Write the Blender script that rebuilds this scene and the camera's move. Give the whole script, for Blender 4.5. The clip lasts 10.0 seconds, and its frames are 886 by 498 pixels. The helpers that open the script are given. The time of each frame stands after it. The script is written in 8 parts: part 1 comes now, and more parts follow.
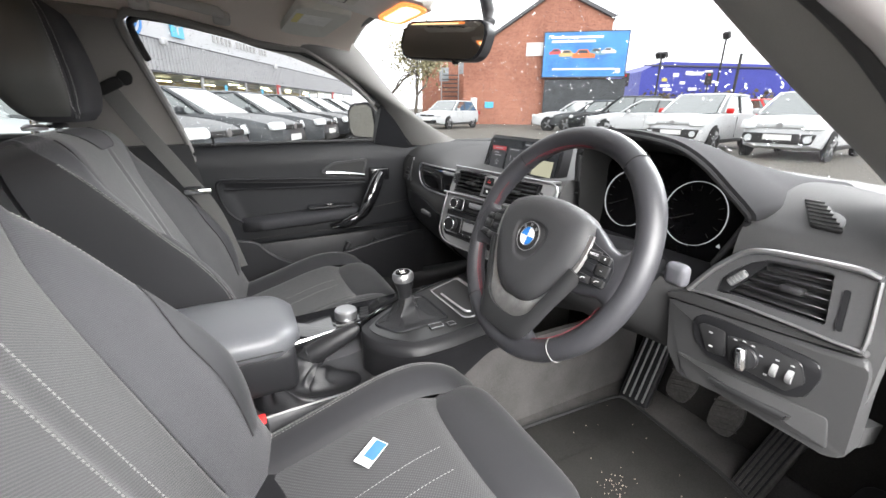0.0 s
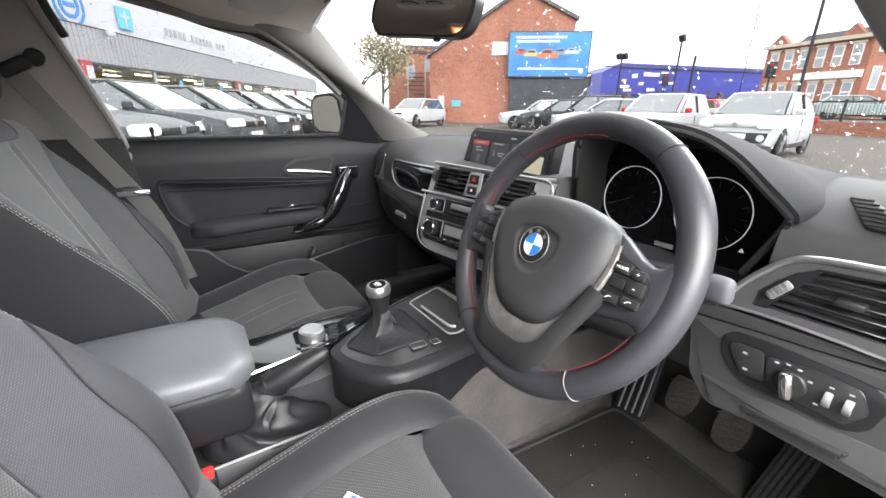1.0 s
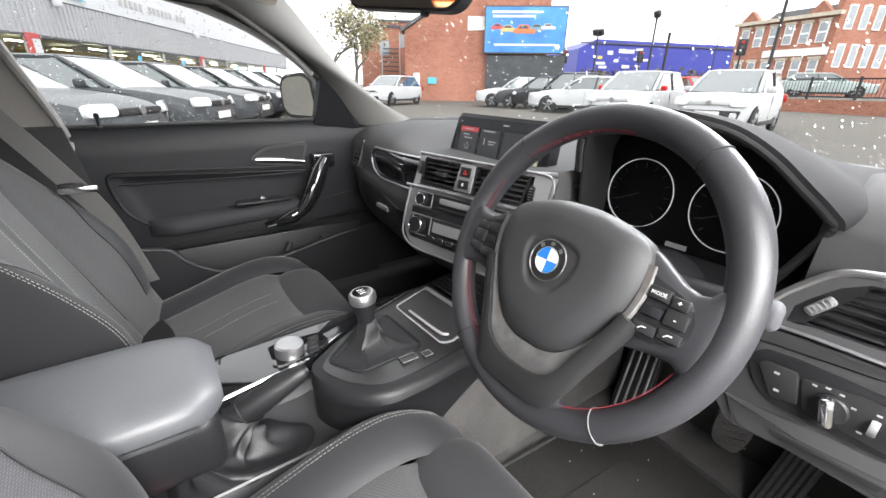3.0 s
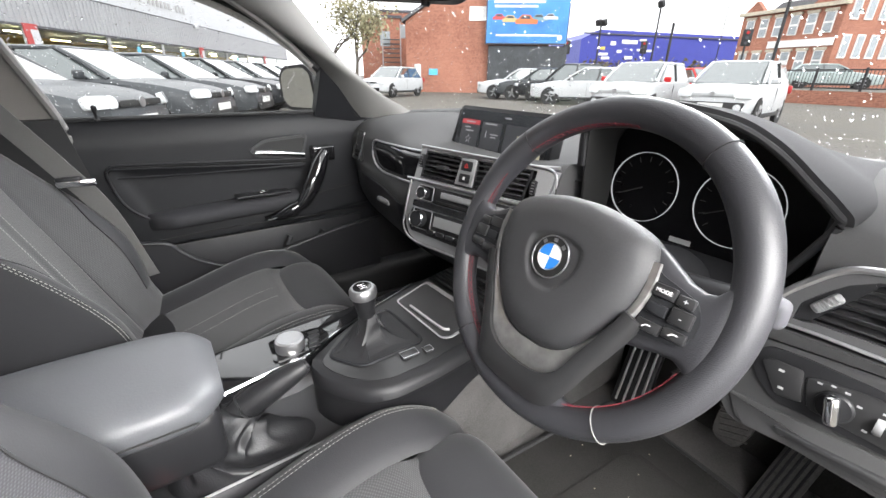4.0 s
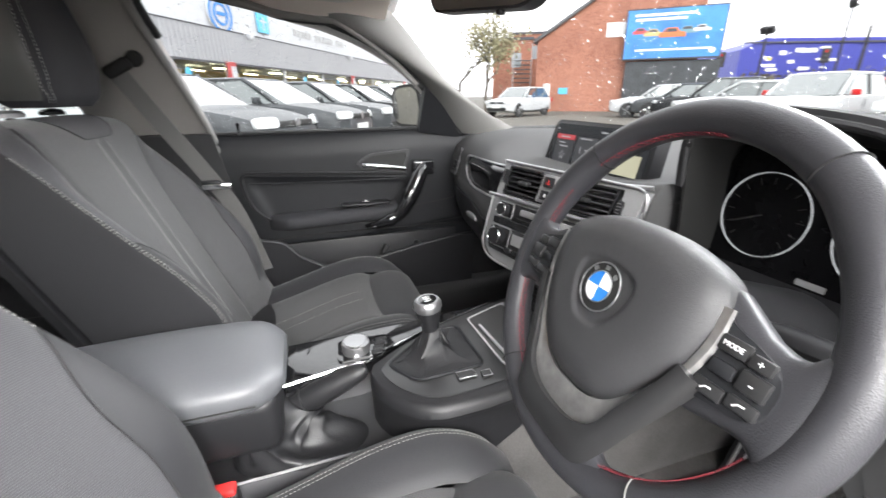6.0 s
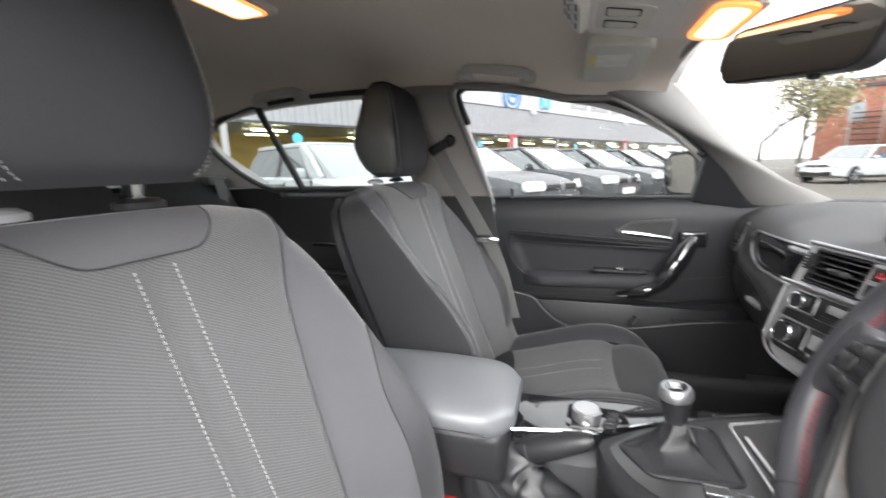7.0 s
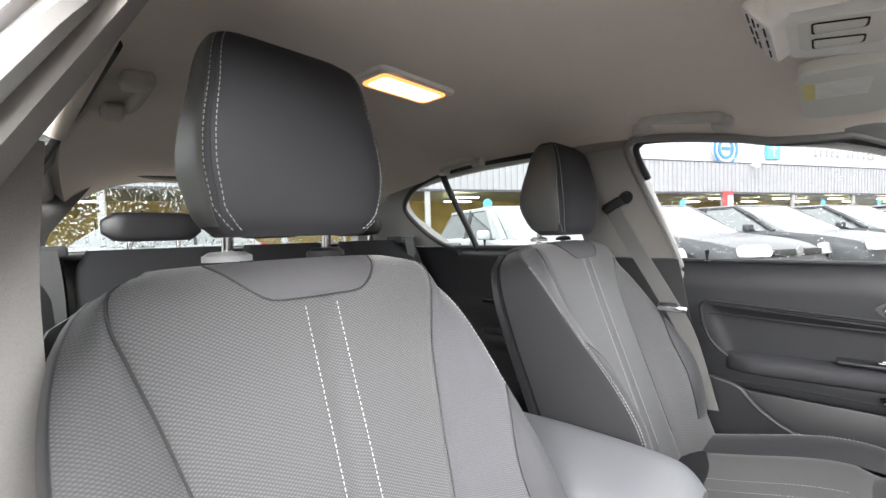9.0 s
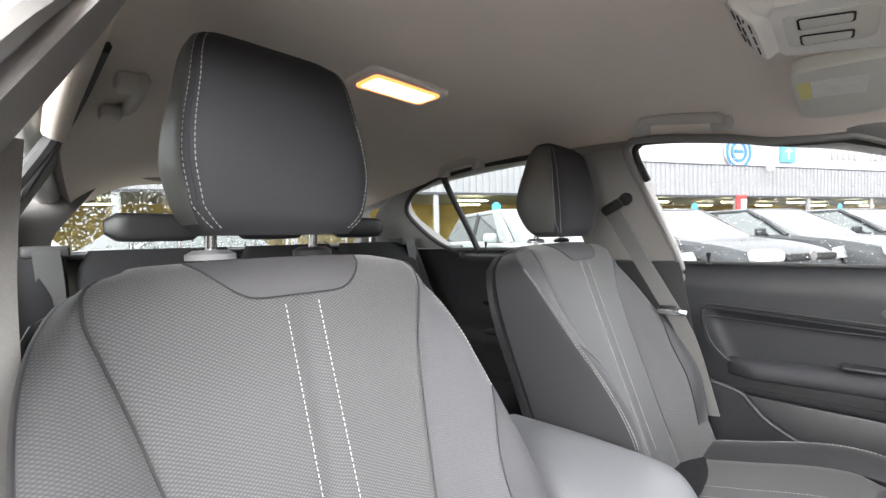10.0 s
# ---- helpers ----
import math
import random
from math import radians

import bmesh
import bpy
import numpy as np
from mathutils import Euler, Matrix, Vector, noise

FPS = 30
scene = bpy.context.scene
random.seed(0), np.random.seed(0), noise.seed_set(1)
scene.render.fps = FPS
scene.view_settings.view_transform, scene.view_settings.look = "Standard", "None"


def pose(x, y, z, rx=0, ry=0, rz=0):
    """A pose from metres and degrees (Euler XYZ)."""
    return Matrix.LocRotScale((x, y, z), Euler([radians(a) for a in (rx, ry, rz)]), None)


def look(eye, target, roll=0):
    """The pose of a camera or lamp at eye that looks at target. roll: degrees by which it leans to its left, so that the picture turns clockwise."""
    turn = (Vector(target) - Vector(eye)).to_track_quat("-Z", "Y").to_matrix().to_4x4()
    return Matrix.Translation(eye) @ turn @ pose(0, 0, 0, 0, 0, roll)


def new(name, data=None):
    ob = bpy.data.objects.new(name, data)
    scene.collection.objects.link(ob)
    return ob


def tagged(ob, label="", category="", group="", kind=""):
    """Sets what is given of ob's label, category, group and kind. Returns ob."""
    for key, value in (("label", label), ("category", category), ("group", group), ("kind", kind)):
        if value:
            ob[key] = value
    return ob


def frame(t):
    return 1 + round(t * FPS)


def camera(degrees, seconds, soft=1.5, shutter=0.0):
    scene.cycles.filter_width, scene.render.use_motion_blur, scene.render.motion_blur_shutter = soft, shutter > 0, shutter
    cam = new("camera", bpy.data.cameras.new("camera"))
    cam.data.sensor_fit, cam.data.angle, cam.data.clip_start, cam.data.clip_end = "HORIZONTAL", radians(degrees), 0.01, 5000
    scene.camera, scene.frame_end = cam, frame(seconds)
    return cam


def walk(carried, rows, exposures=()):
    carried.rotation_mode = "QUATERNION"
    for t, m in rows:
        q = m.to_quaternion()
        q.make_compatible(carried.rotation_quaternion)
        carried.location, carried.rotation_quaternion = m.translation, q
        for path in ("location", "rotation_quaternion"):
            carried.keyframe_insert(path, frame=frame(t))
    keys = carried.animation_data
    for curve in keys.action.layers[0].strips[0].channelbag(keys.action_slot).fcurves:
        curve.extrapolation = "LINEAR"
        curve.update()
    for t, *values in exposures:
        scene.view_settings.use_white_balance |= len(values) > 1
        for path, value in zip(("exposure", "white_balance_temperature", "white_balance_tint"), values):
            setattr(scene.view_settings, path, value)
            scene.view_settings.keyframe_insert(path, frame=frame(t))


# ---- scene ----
cam = camera(94.5, 10.0, soft=1.5, shutter=0.35)
PATH = [
    (0, (0.848, -0.396, 1.047), (-0.838, 0.463, 0.397), 0.4),
    (0.5, (0.789, -0.366, 1.025), (-0.862, 0.561, 0.381), 0.7),
    (1, (0.73, -0.362, 1.025), (-0.881, 0.626, 0.371), 0.8),
    (1.5, (0.684, -0.358, 1.034), (-0.896, 0.665, 0.358), 0.8),
    (2, (0.675, -0.346, 1.038), (-0.879, 0.7, 0.338), 0.8),
    (2.5, (0.656, -0.338, 1.038), (-0.881, 0.718, 0.315), 0.8),
    (4, (0.635, -0.329, 1.039), (-0.882, 0.717, 0.261), 0.8),
    (4.5, (0.641, -0.327, 1.047), (-0.889, 0.694, 0.263), 0.6),
    (5, (0.629, -0.318, 1.049), (-0.936, 0.656, 0.274), 0.5),
    (5.2, (0.623, -0.296, 1.029), (-0.968, 0.644, 0.264), 0.4),
    (6.3, (0.664, -0.24, 1.026), (-1.208, 0.049, 0.383), -0.7),
    (6.5, (0.673, -0.247, 1.03), (-1.237, -0.188, 0.439), -0.6),
    (7, (0.693, -0.245, 1.039), (-1.177, -0.833, 0.643), -1.4),
    (7.5, (0.699, -0.245, 1.044), (-1.033, -1.215, 0.805), -1.5),
    (8, (0.696, -0.243, 1.039), (-0.899, -1.442, 0.897), -1.6),
    (8.5, (0.679, -0.23, 1.031), (-0.835, -1.532, 0.933), -1.5),
    (9, (0.658, -0.2, 1.026), (-0.813, -1.552, 0.951), -1.5),
    (9.5, (0.643, -0.181, 1.024), (-0.811, -1.553, 0.96), -1.4),
    (10, (0.633, -0.176, 1.02), (-0.808, -1.561, 0.962), -1.3),
]
EXPOSURES = [(0.0, 1.20), (5.2, 1.27), (6.5, 1.38), (7.5, 1.60), (8.5, 1.80), (10.0, 1.86)]
walk(cam, [(t, look(eye, target, roll)) for t, eye, target, roll in PATH], EXPOSURES)

# ---- light: an overcast, wet winter day ----
world = bpy.data.worlds.new("overcast_sky")
scene.world = world
world.use_nodes = True
wn, wl = world.node_tree.nodes, world.node_tree.links
wn.clear()
sky = wn.new("ShaderNodeTexSky")
sky.sky_type = "NISHITA"
sky.sun_disc = False
sky.sun_elevation = radians(38)
sky.sun_rotation = radians(100)
sky.air_density, sky.dust_density, sky.ozone_density = 1.0, 4.0, 1.0
grey = wn.new("ShaderNodeHueSaturation")
grey.inputs["Saturation"].default_value = 0.06
veil = wn.new("ShaderNodeMix")
veil.data_type = "RGBA"
veil.inputs["Factor"].default_value = 0.75
veil.inputs["B"].default_value = (9.4, 9.5, 9.7, 1)
back = wn.new("ShaderNodeBackground")
back.inputs["Strength"].default_value = 0.15
wo = wn.new("ShaderNodeOutputWorld")
wl.new(sky.outputs["Color"], grey.inputs["Color"])
wl.new(grey.outputs["Color"], veil.inputs["A"])
wl.new(veil.outputs["Result"], back.inputs["Color"])
wl.new(back.outputs["Background"], wo.inputs["Surface"])
sun_data = bpy.data.lights.new("sun", "SUN")
sun_data.energy, sun_data.angle, sun_data.color = 0.5, radians(30), (1.0, 0.98, 0.95)
sun = new("sun", sun_data)
sun.matrix_world = look((20, -6, 18), (0, 0, 0))
# added area lamp outside the driver's doorway, brightens the cabin beyond the sky
door_data = bpy.data.lights.new("open_door_fill", "AREA")
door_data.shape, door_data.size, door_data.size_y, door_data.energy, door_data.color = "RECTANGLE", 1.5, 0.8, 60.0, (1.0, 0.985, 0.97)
door_light = new("open_door_fill", door_data)
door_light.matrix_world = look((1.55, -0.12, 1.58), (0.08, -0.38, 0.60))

# added unseen area lamp ahead of the car, lights the cabin through the windscreen
screen_data = bpy.data.lights.new("windscreen_fill", "AREA")
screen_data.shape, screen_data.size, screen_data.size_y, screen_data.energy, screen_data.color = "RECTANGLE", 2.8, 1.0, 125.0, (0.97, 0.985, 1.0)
screen_light = new("windscreen_fill", screen_data)
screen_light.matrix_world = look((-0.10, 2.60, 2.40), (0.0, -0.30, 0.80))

# ---- mesh helpers ----
def link_mesh(name, bm, mat, smooth=True):
    me = bpy.data.meshes.new(name)
    bmesh.ops.recalc_face_normals(bm, faces=bm.faces)
    bm.to_mesh(me)
    bm.free()
    me.materials.append(mat)
    if smooth:
        me.shade_smooth()
        me.set_sharp_from_angle(angle=radians(38))
    return new(name, me)


def part(name, bm, mat, parent, label="", smooth=True):
    ob = link_mesh(name, bm, mat, smooth)
    if parent is not None:
        ob.parent = parent
        up, m = parent, Matrix()
        while up is not None:
            m = m @ Matrix()
            up = up.parent
        ob.matrix_parent_inverse = base_of(parent).inverted()
    return tagged(ob, label)


def base_of(ob):
    """The pose of a part or thing in the world while it is being built."""
    m = ob.matrix_basis.copy()
    if ob.parent is not None:
        m = base_of(ob.parent) @ ob.matrix_parent_inverse @ m
    return m


def thing(name, label, category, at=(0, 0, 0), group="", kind=""):
    ob = new(name)
    ob.empty_display_size = 0.05
    ob.location = at
    return tagged(ob, label, category, group, kind)


def single(name, bm, mat, label, category, group="", kind="", smooth=True):
    return tagged(link_mesh(name, bm, mat, smooth), label, category, group, kind)


def lin(a, b, n):
    return [a + (b - a) * i / (n - 1) for i in range(n)]


def table(rows):
    """A smooth function through rows (t, value); value a number or a tuple."""
    ts = [r[0] for r in rows]
    vs = [np.atleast_1d(np.array(r[1], float)) for r in rows]

    def f(t):
        if t <= ts[0]:
            v = vs[0]
        elif t >= ts[-1]:
            v = vs[-1]
        else:
            i = max(k for k in range(len(ts) - 1) if ts[k] <= t)
            s = (t - ts[i]) / (ts[i + 1] - ts[i])
            h = ts[i + 1] - ts[i]
            m0 = (vs[i + 1] - vs[i - 1]) / (ts[i + 1] - ts[i - 1]) * h if i > 0 else vs[i + 1] - vs[i]
            m1 = (vs[i + 2] - vs[i]) / (ts[i + 2] - ts[i]) * h if i + 2 < len(ts) else vs[i + 1] - vs[i]
            v = (2 * s**3 - 3 * s**2 + 1) * vs[i] + (s**3 - 2 * s**2 + s) * m0 + (3 * s**2 - 2 * s**3) * vs[i + 1] + (s**3 - s**2) * m1
        return float(v[0]) if len(v) == 1 else tuple(float(x) for x in v)

    return f


def curve_pts(pts, n):
    f = table([(i, p) for i, p in enumerate(pts)])
    return [f(t) for t in lin(0, len(pts) - 1, n)]


def grid(f, us, vs, bm=None, wrap=False):
    bm = bm or bmesh.new()
    rows = [[bm.verts.new(f(u, v)) for u in us] for v in vs]
    for a, b in zip(rows, rows[1:]):
        n = len(us)
        for i in range(n if wrap else n - 1):
            j = (i + 1) % n
            bm.faces.new((a[i], a[j], b[j], b[i]))
    return bm


def slab(f, us, vs, thick, bm=None):
    """A sheet with thickness, laid along the surface f; thick goes against its normal."""
    bm = bm or bmesh.new()
    P = np.array([[f(u, v) for u in us] for v in vs], float)
    du, dv = np.gradient(P, axis=1), np.gradient(P, axis=0)
    n = np.cross(du, dv)
    n /= np.linalg.norm(n, axis=2, keepdims=True) + 1e-12
    Q = P - n * thick
    A = [[bm.verts.new(p) for p in row] for row in P]
    B = [[bm.verts.new(p) for p in row] for row in Q]
    nv, nu = len(vs), len(us)
    for j in range(nv - 1):
        for i in range(nu - 1):
            bm.faces.new((A[j][i], A[j][i + 1], A[j + 1][i + 1], A[j + 1][i]))
            bm.faces.new((B[j][i], B[j + 1][i], B[j + 1][i + 1], B[j][i + 1]))
    rim = [(j, 0) for j in range(nv)] + [(nv - 1, i) for i in range(1, nu)] + [(j, nu - 1) for j in range(nv - 2, -1, -1)] + [(0, i) for i in range(nu - 2, 0, -1)]
    for k, (j, i) in enumerate(rim):
        j2, i2 = rim[(k + 1) % len(rim)]
        bm.faces.new((A[j][i], A[j2][i2], B[j2][i2], B[j][i]))
    return bm


def loft(rings, cap=True, bm=None):
    bm = bm or bmesh.new()
    rows = [[bm.verts.new(p) for p in r] for r in rings]
    n = len(rings[0])
    for a, b in zip(rows, rows[1:]):
        for i in range(n):
            j = (i + 1) % n
            bm.faces.new((a[i], a[j], b[j], b[i]))
    if cap:
        bm.faces.new(rows[0][::-1])
        bm.faces.new(rows[-1])
    return bm


def tube(pts, r, n=8, closed=False, bm=None, flat=1.0, up=(0, 0, 1)):
    """A round bar along pts; r a number or one for each point; flat squeezes it along up."""
    bm = bm or bmesh.new()
    P = [Vector(p) for p in pts]
    m = len(P)
    rs = r if isinstance(r, (list, tuple)) else [r] * m
    rings = []
    for i, p in enumerate(P):
        a = P[(i - 1) % m] if closed or i > 0 else P[i]
        b = P[(i + 1) % m] if closed or i < m - 1 else P[i]
        d = (b - a).normalized()
        u = Vector(up)
        if abs(d.dot(u)) > 0.97:
            u = Vector((1, 0, 0)) if abs(d.x) < 0.9 else Vector((0, 1, 0))
        s = d.cross(u).normalized()
        w = s.cross(d).normalized()
        rings.append([p + rs[i] * (math.cos(t) * s + flat * math.sin(t) * w) for t in lin(0, 2 * math.pi, n + 1)[:-1]])
    if closed:
        rings.append(rings[0])
        rows = [[bm.verts.new(q) for q in ring] for ring in rings[:-1]]
        for a in range(m):
            b = (a + 1) % m
            for i in range(n):
                j = (i + 1) % n
                bm.faces.new((rows[a][i], rows[a][j], rows[b][j], rows[b][i]))
        return bm
    return loft(rings, True, bm)


def rbox(c, s, bev=0.004, seg=2, m=None, bm=None):
    """A box with rounded edges: centre, size, in the frame m."""
    own = bmesh.new()
    bmesh.ops.create_cube(own, size=1.0)
    for v in own.verts:
        v.co = Vector((v.co.x * s[0], v.co.y * s[1], v.co.z * s[2]))
    bev = min(bev, 0.45 * min(s))
    if bev > 0:
        bmesh.ops.bevel(own, geom=own.edges[:], offset=bev, segments=seg, profile=0.5, affect="EDGES")
    move = (m or Matrix()) @ Matrix.Translation(c)
    own.transform(move)
    if bm is None:
        return own
    return merge(bm, own)


def merge(bm, other):
    me = bpy.data.meshes.new("joined")
    other.to_mesh(me)
    other.free()
    bm.from_mesh(me)
    bpy.data.meshes.remove(me)
    return bm


def plate(poly, m, depth, bev=0.0, bm=None, seg=2):
    """A flat plate: outline in the x and y of frame m, from z = 0 back to -depth, its front edge rounded."""
    own = bmesh.new()
    top = [own.verts.new((x, y, 0)) for x, y in poly]
    low = [own.verts.new((x, y, -depth)) for x, y in poly]
    face = own.faces.new(top)
    own.faces.new(low[::-1])
    k = len(poly)
    for i in range(k):
        j = (i + 1) % k
        own.faces.new((top[j], top[i], low[i], low[j]))
    if bev:
        bmesh.ops.bevel(own, geom=list(face.edges), offset=bev, segments=seg, profile=0.5, affect="EDGES")
    own.transform(m)
    return own if bm is None else merge(bm, own)


def ring_plate(outer, inner, m, depth, bm=None):
    """A frame between two outlines with as many corners, in the x and y of m."""
    bm = bm or bmesh.new()
    loops = []
    for poly, z in ((outer, -depth), (outer, 0), (inner, 0), (inner, -depth)):
        loops.append([bm.verts.new(m @ Vector((x, y, z))) for x, y in poly])
    k = len(outer)
    for a in range(4):
        b = (a + 1) % 4
        for i in range(k):
            j = (i + 1) % k
            bm.faces.new((loops[a][i], loops[a][j], loops[b][j], loops[b][i]))
    return bm


def round_poly(poly, r, n=4):
    """The outline with its corners rounded by r."""
    out = []
    k = len(poly)
    for i in range(k):
        a, b, c = (Vector(poly[(i + d) % k]) for d in (-1, 0, 1))
        ra = min(r, 0.45 * (a - b).length, 0.45 * (c - b).length)
        p, q = b + (a - b).normalized() * ra, b + (c - b).normalized() * ra
        for t in lin(0, 1, n + 1):
            out.append(tuple((1 - t) ** 2 * p + 2 * t * (1 - t) * b + t * t * q))
    return out


def rect(w, h, cx=0.0, cy=0.0):
    return [(cx - w / 2, cy - h / 2), (cx + w / 2, cy - h / 2), (cx + w / 2, cy + h / 2), (cx - w / 2, cy + h / 2)]


def disc(r, n=32, cx=0.0, cy=0.0):
    return [(cx + r * math.cos(t), cy + r * math.sin(t)) for t in lin(0, 2 * math.pi, n + 1)[:-1]]


def basis(o, x, y):
    """The frame at o with its x along x and its y as near y as can be."""
    X = Vector(x).normalized()
    Z = X.cross(Vector(y)).normalized()
    Y = Z.cross(X)
    return Matrix(((X.x, Y.x, Z.x, o[0]), (X.y, Y.y, Z.y, o[1]), (X.z, Y.z, Z.z, o[2]), (0, 0, 0, 1)))


def lathe(profile, m, n=32, bm=None):
    """A turned body: profile of (radius, height) along the z of m."""
    own = bmesh.new()
    rings = [[(r * math.cos(t), r * math.sin(t), h) for t in lin(0, 2 * math.pi, n + 1)[:-1]] for r, h in profile]
    loft(rings, True, own)
    own.transform(m)
    return own if bm is None else merge(bm, own)


def stitches(pts, length=0.0040, gap=0.0026, r=0.00045, bm=None):
    """A row of thread dashes along a line of points."""
    bm = bm or bmesh.new()
    P = [Vector(p) for p in pts]
    walked, dash = 0.0, length + gap
    total = sum((b - a).length for a, b in zip(P, P[1:]))
    cum = [0.0]
    for a, b in zip(P, P[1:]):
        cum.append(cum[-1] + (b - a).length)

    def at(s):
        i = 0
        while i < len(cum) - 2 and cum[i + 1] < s:
            i += 1
        return P[i].lerp(P[i + 1], (s - cum[i]) / max(cum[i + 1] - cum[i], 1e-9))

    while walked + length < total:
        a, b = at(walked), at(walked + length)
        d = (b - a).normalized()
        s = d.orthogonal().normalized()
        w = d.cross(s)
        A = [bm.verts.new(a + r * q) for q in (s, w, -s, -w)]
        B = [bm.verts.new(b + r * q) for q in (s, w, -s, -w)]
        for i in range(4):
            j = (i + 1) % 4
            bm.faces.new((A[i], A[j], B[j], B[i]))
        bm.faces.new(A[::-1])
        bm.faces.new(B)
        walked += dash
    return bm


def words(text, size, m, mat, parent, name="lettering", thick=0.0003):
    """Printed lettering in the x and y of m."""
    cu = bpy.data.curves.new(name, "FONT")
    cu.body, cu.size, cu.extrude, cu.align_x, cu.align_y = text, size, thick, "CENTER", "CENTER"
    cu.resolution_u = 2
    ob = bpy.data.objects.new(name, cu)
    me = bpy.data.meshes.new_from_object(ob)
    bpy.data.objects.remove(ob)
    bpy.data.curves.remove(cu)
    bm = bmesh.new()
    bm.from_mesh(me)
    bpy.data.meshes.remove(me)
    bm.transform(m)
    return part(name, bm, mat, parent, smooth=False)


# ---- materials ----
def material(name, color, rough=0.5, metal=0.0, vary=0.12, grain=60.0, blotch=4.0, bump=0.0, bump_scale=400.0, bump_kind="noise", spec=0.5, coat=0.0, tint=None, rvar=0.1, sheen=0.0):
    m = bpy.data.materials.new(name)
    m.use_nodes = True
    nt = m.node_tree
    n, l = nt.nodes, nt.links
    b = n["Principled BSDF"]
    b.inputs["Roughness"].default_value = rough
    b.inputs["Metallic"].default_value = metal
    b.inputs["Specular IOR Level"].default_value = spec
    b.inputs["Coat Weight"].default_value = coat
    b.inputs["Coat Roughness"].default_value = 0.04
    if sheen:
        b.inputs["Sheen Weight"].default_value = sheen
        b.inputs["Sheen Roughness"].default_value = 0.5
    tc = n.new("ShaderNodeTexCoord")
    big, small = n.new("ShaderNodeTexNoise"), n.new("ShaderNodeTexNoise")
    big.inputs["Scale"].default_value, small.inputs["Scale"].default_value = blotch, grain
    big.inputs["Detail"].default_value, small.inputs["Detail"].default_value = 4, 3
    l.new(tc.outputs["Object"], big.inputs["Vector"])
    l.new(tc.outputs["Object"], small.inputs["Vector"])
    add = n.new("ShaderNodeMath")
    add.operation = "ADD"
    l.new(big.outputs["Fac"], add.inputs[0])
    l.new(small.outputs["Fac"], add.inputs[1])
    ramp = n.new("ShaderNodeMapRange")
    ramp.inputs["From Min"].default_value, ramp.inputs["From Max"].default_value = 0.6, 1.4
    l.new(add.outputs[0], ramp.inputs["Value"])
    mix = n.new("ShaderNodeMix")
    mix.data_type = "RGBA"
    dark = [c * (1 - vary) for c in color]
    light = [min(1, c * (1 + vary)) for c in (tint or color)]
    mix.inputs["A"].default_value, mix.inputs["B"].default_value = (*dark, 1), (*light, 1)
    l.new(ramp.outputs[0], mix.inputs["Factor"])
    l.new(mix.outputs["Result"], b.inputs["Base Color"])
    if rvar:
        rr = n.new("ShaderNodeMapRange")
        rr.inputs["To Min"].default_value, rr.inputs["To Max"].default_value = max(0.02, rough - rvar), min(1, rough + rvar)
        l.new(big.outputs["Fac"], rr.inputs["Value"])
        l.new(rr.outputs[0], b.inputs["Roughness"])
    if bump:
        if bump_kind == "cells":
            t = n.new("ShaderNodeTexVoronoi")
            t.feature = "SMOOTH_F1"
            out = t.outputs["Distance"]
        else:
            t = n.new("ShaderNodeTexNoise")
            t.inputs["Detail"].default_value = 3
            out = t.outputs["Fac"]
        t.inputs["Scale"].default_value = bump_scale
        l.new(tc.outputs["Object"], t.inputs["Vector"])
        bu = n.new("ShaderNodeBump")
        bu.inputs["Strength"].default_value = bump
        bu.inputs["Distance"].default_value = 0.6 / bump_scale
        l.new(out, bu.inputs["Height"])
        l.new(bu.outputs["Normal"], b.inputs["Normal"])
    return m


def weave(name, dark, light, pitch, rough=0.85, ribs=False):
    """Cloth with rows of small raised dots, or fine ribs."""
    m = material(name, dark, rough, vary=0.1, grain=300, blotch=6, spec=0.25, sheen=0.15)
    n, l = m.node_tree.nodes, m.node_tree.links
    b = n["Principled BSDF"]
    tc = n.new("ShaderNodeTexCoord")
    sep = n.new("ShaderNodeSeparateXYZ")
    l.new(tc.outputs["Object"], sep.inputs[0])

    def op(kind, a, c):
        k = n.new("ShaderNodeMath")
        k.operation = kind
        for i, v in enumerate((a, c)):
            if isinstance(v, (int, float)):
                k.inputs[i].default_value = v
            else:
                l.new(v, k.inputs[i])
        return k.outputs[0]

    w = 2 * math.pi / pitch
    down = op("SUBTRACT", sep.outputs["Z"], sep.outputs["Y"])
    s2 = op("SINE", op("MULTIPLY", down, w * 0.62), 0)
    if ribs:
        h = op("MULTIPLY", op("ADD", s2, 1.0), 0.5)
    else:
        s1 = op("SINE", op("MULTIPLY", sep.outputs["X"], w * 0.5), 0)
        h = op("MULTIPLY", op("ADD", op("MULTIPLY", s1, s2), 1.0), 0.5)
    old = b.inputs["Base Color"].links[0].from_socket
    mix = n.new("ShaderNodeMix")
    mix.data_type = "RGBA"
    fac = op("MULTIPLY", op("POWER", h, 2.0), 0.8)
    l.new(fac, mix.inputs["Factor"])
    l.new(old, mix.inputs["A"])
    mix.inputs["B"].default_value = (*light, 1)
    l.new(mix.outputs["Result"], b.inputs["Base Color"])
    bu = n.new("ShaderNodeBump")
    bu.inputs["Strength"].default_value = 0.6
    bu.inputs["Distance"].default_value = 0.0006
    l.new(h, bu.inputs["Height"])
    l.new(bu.outputs["Normal"], b.inputs["Normal"])
    return m


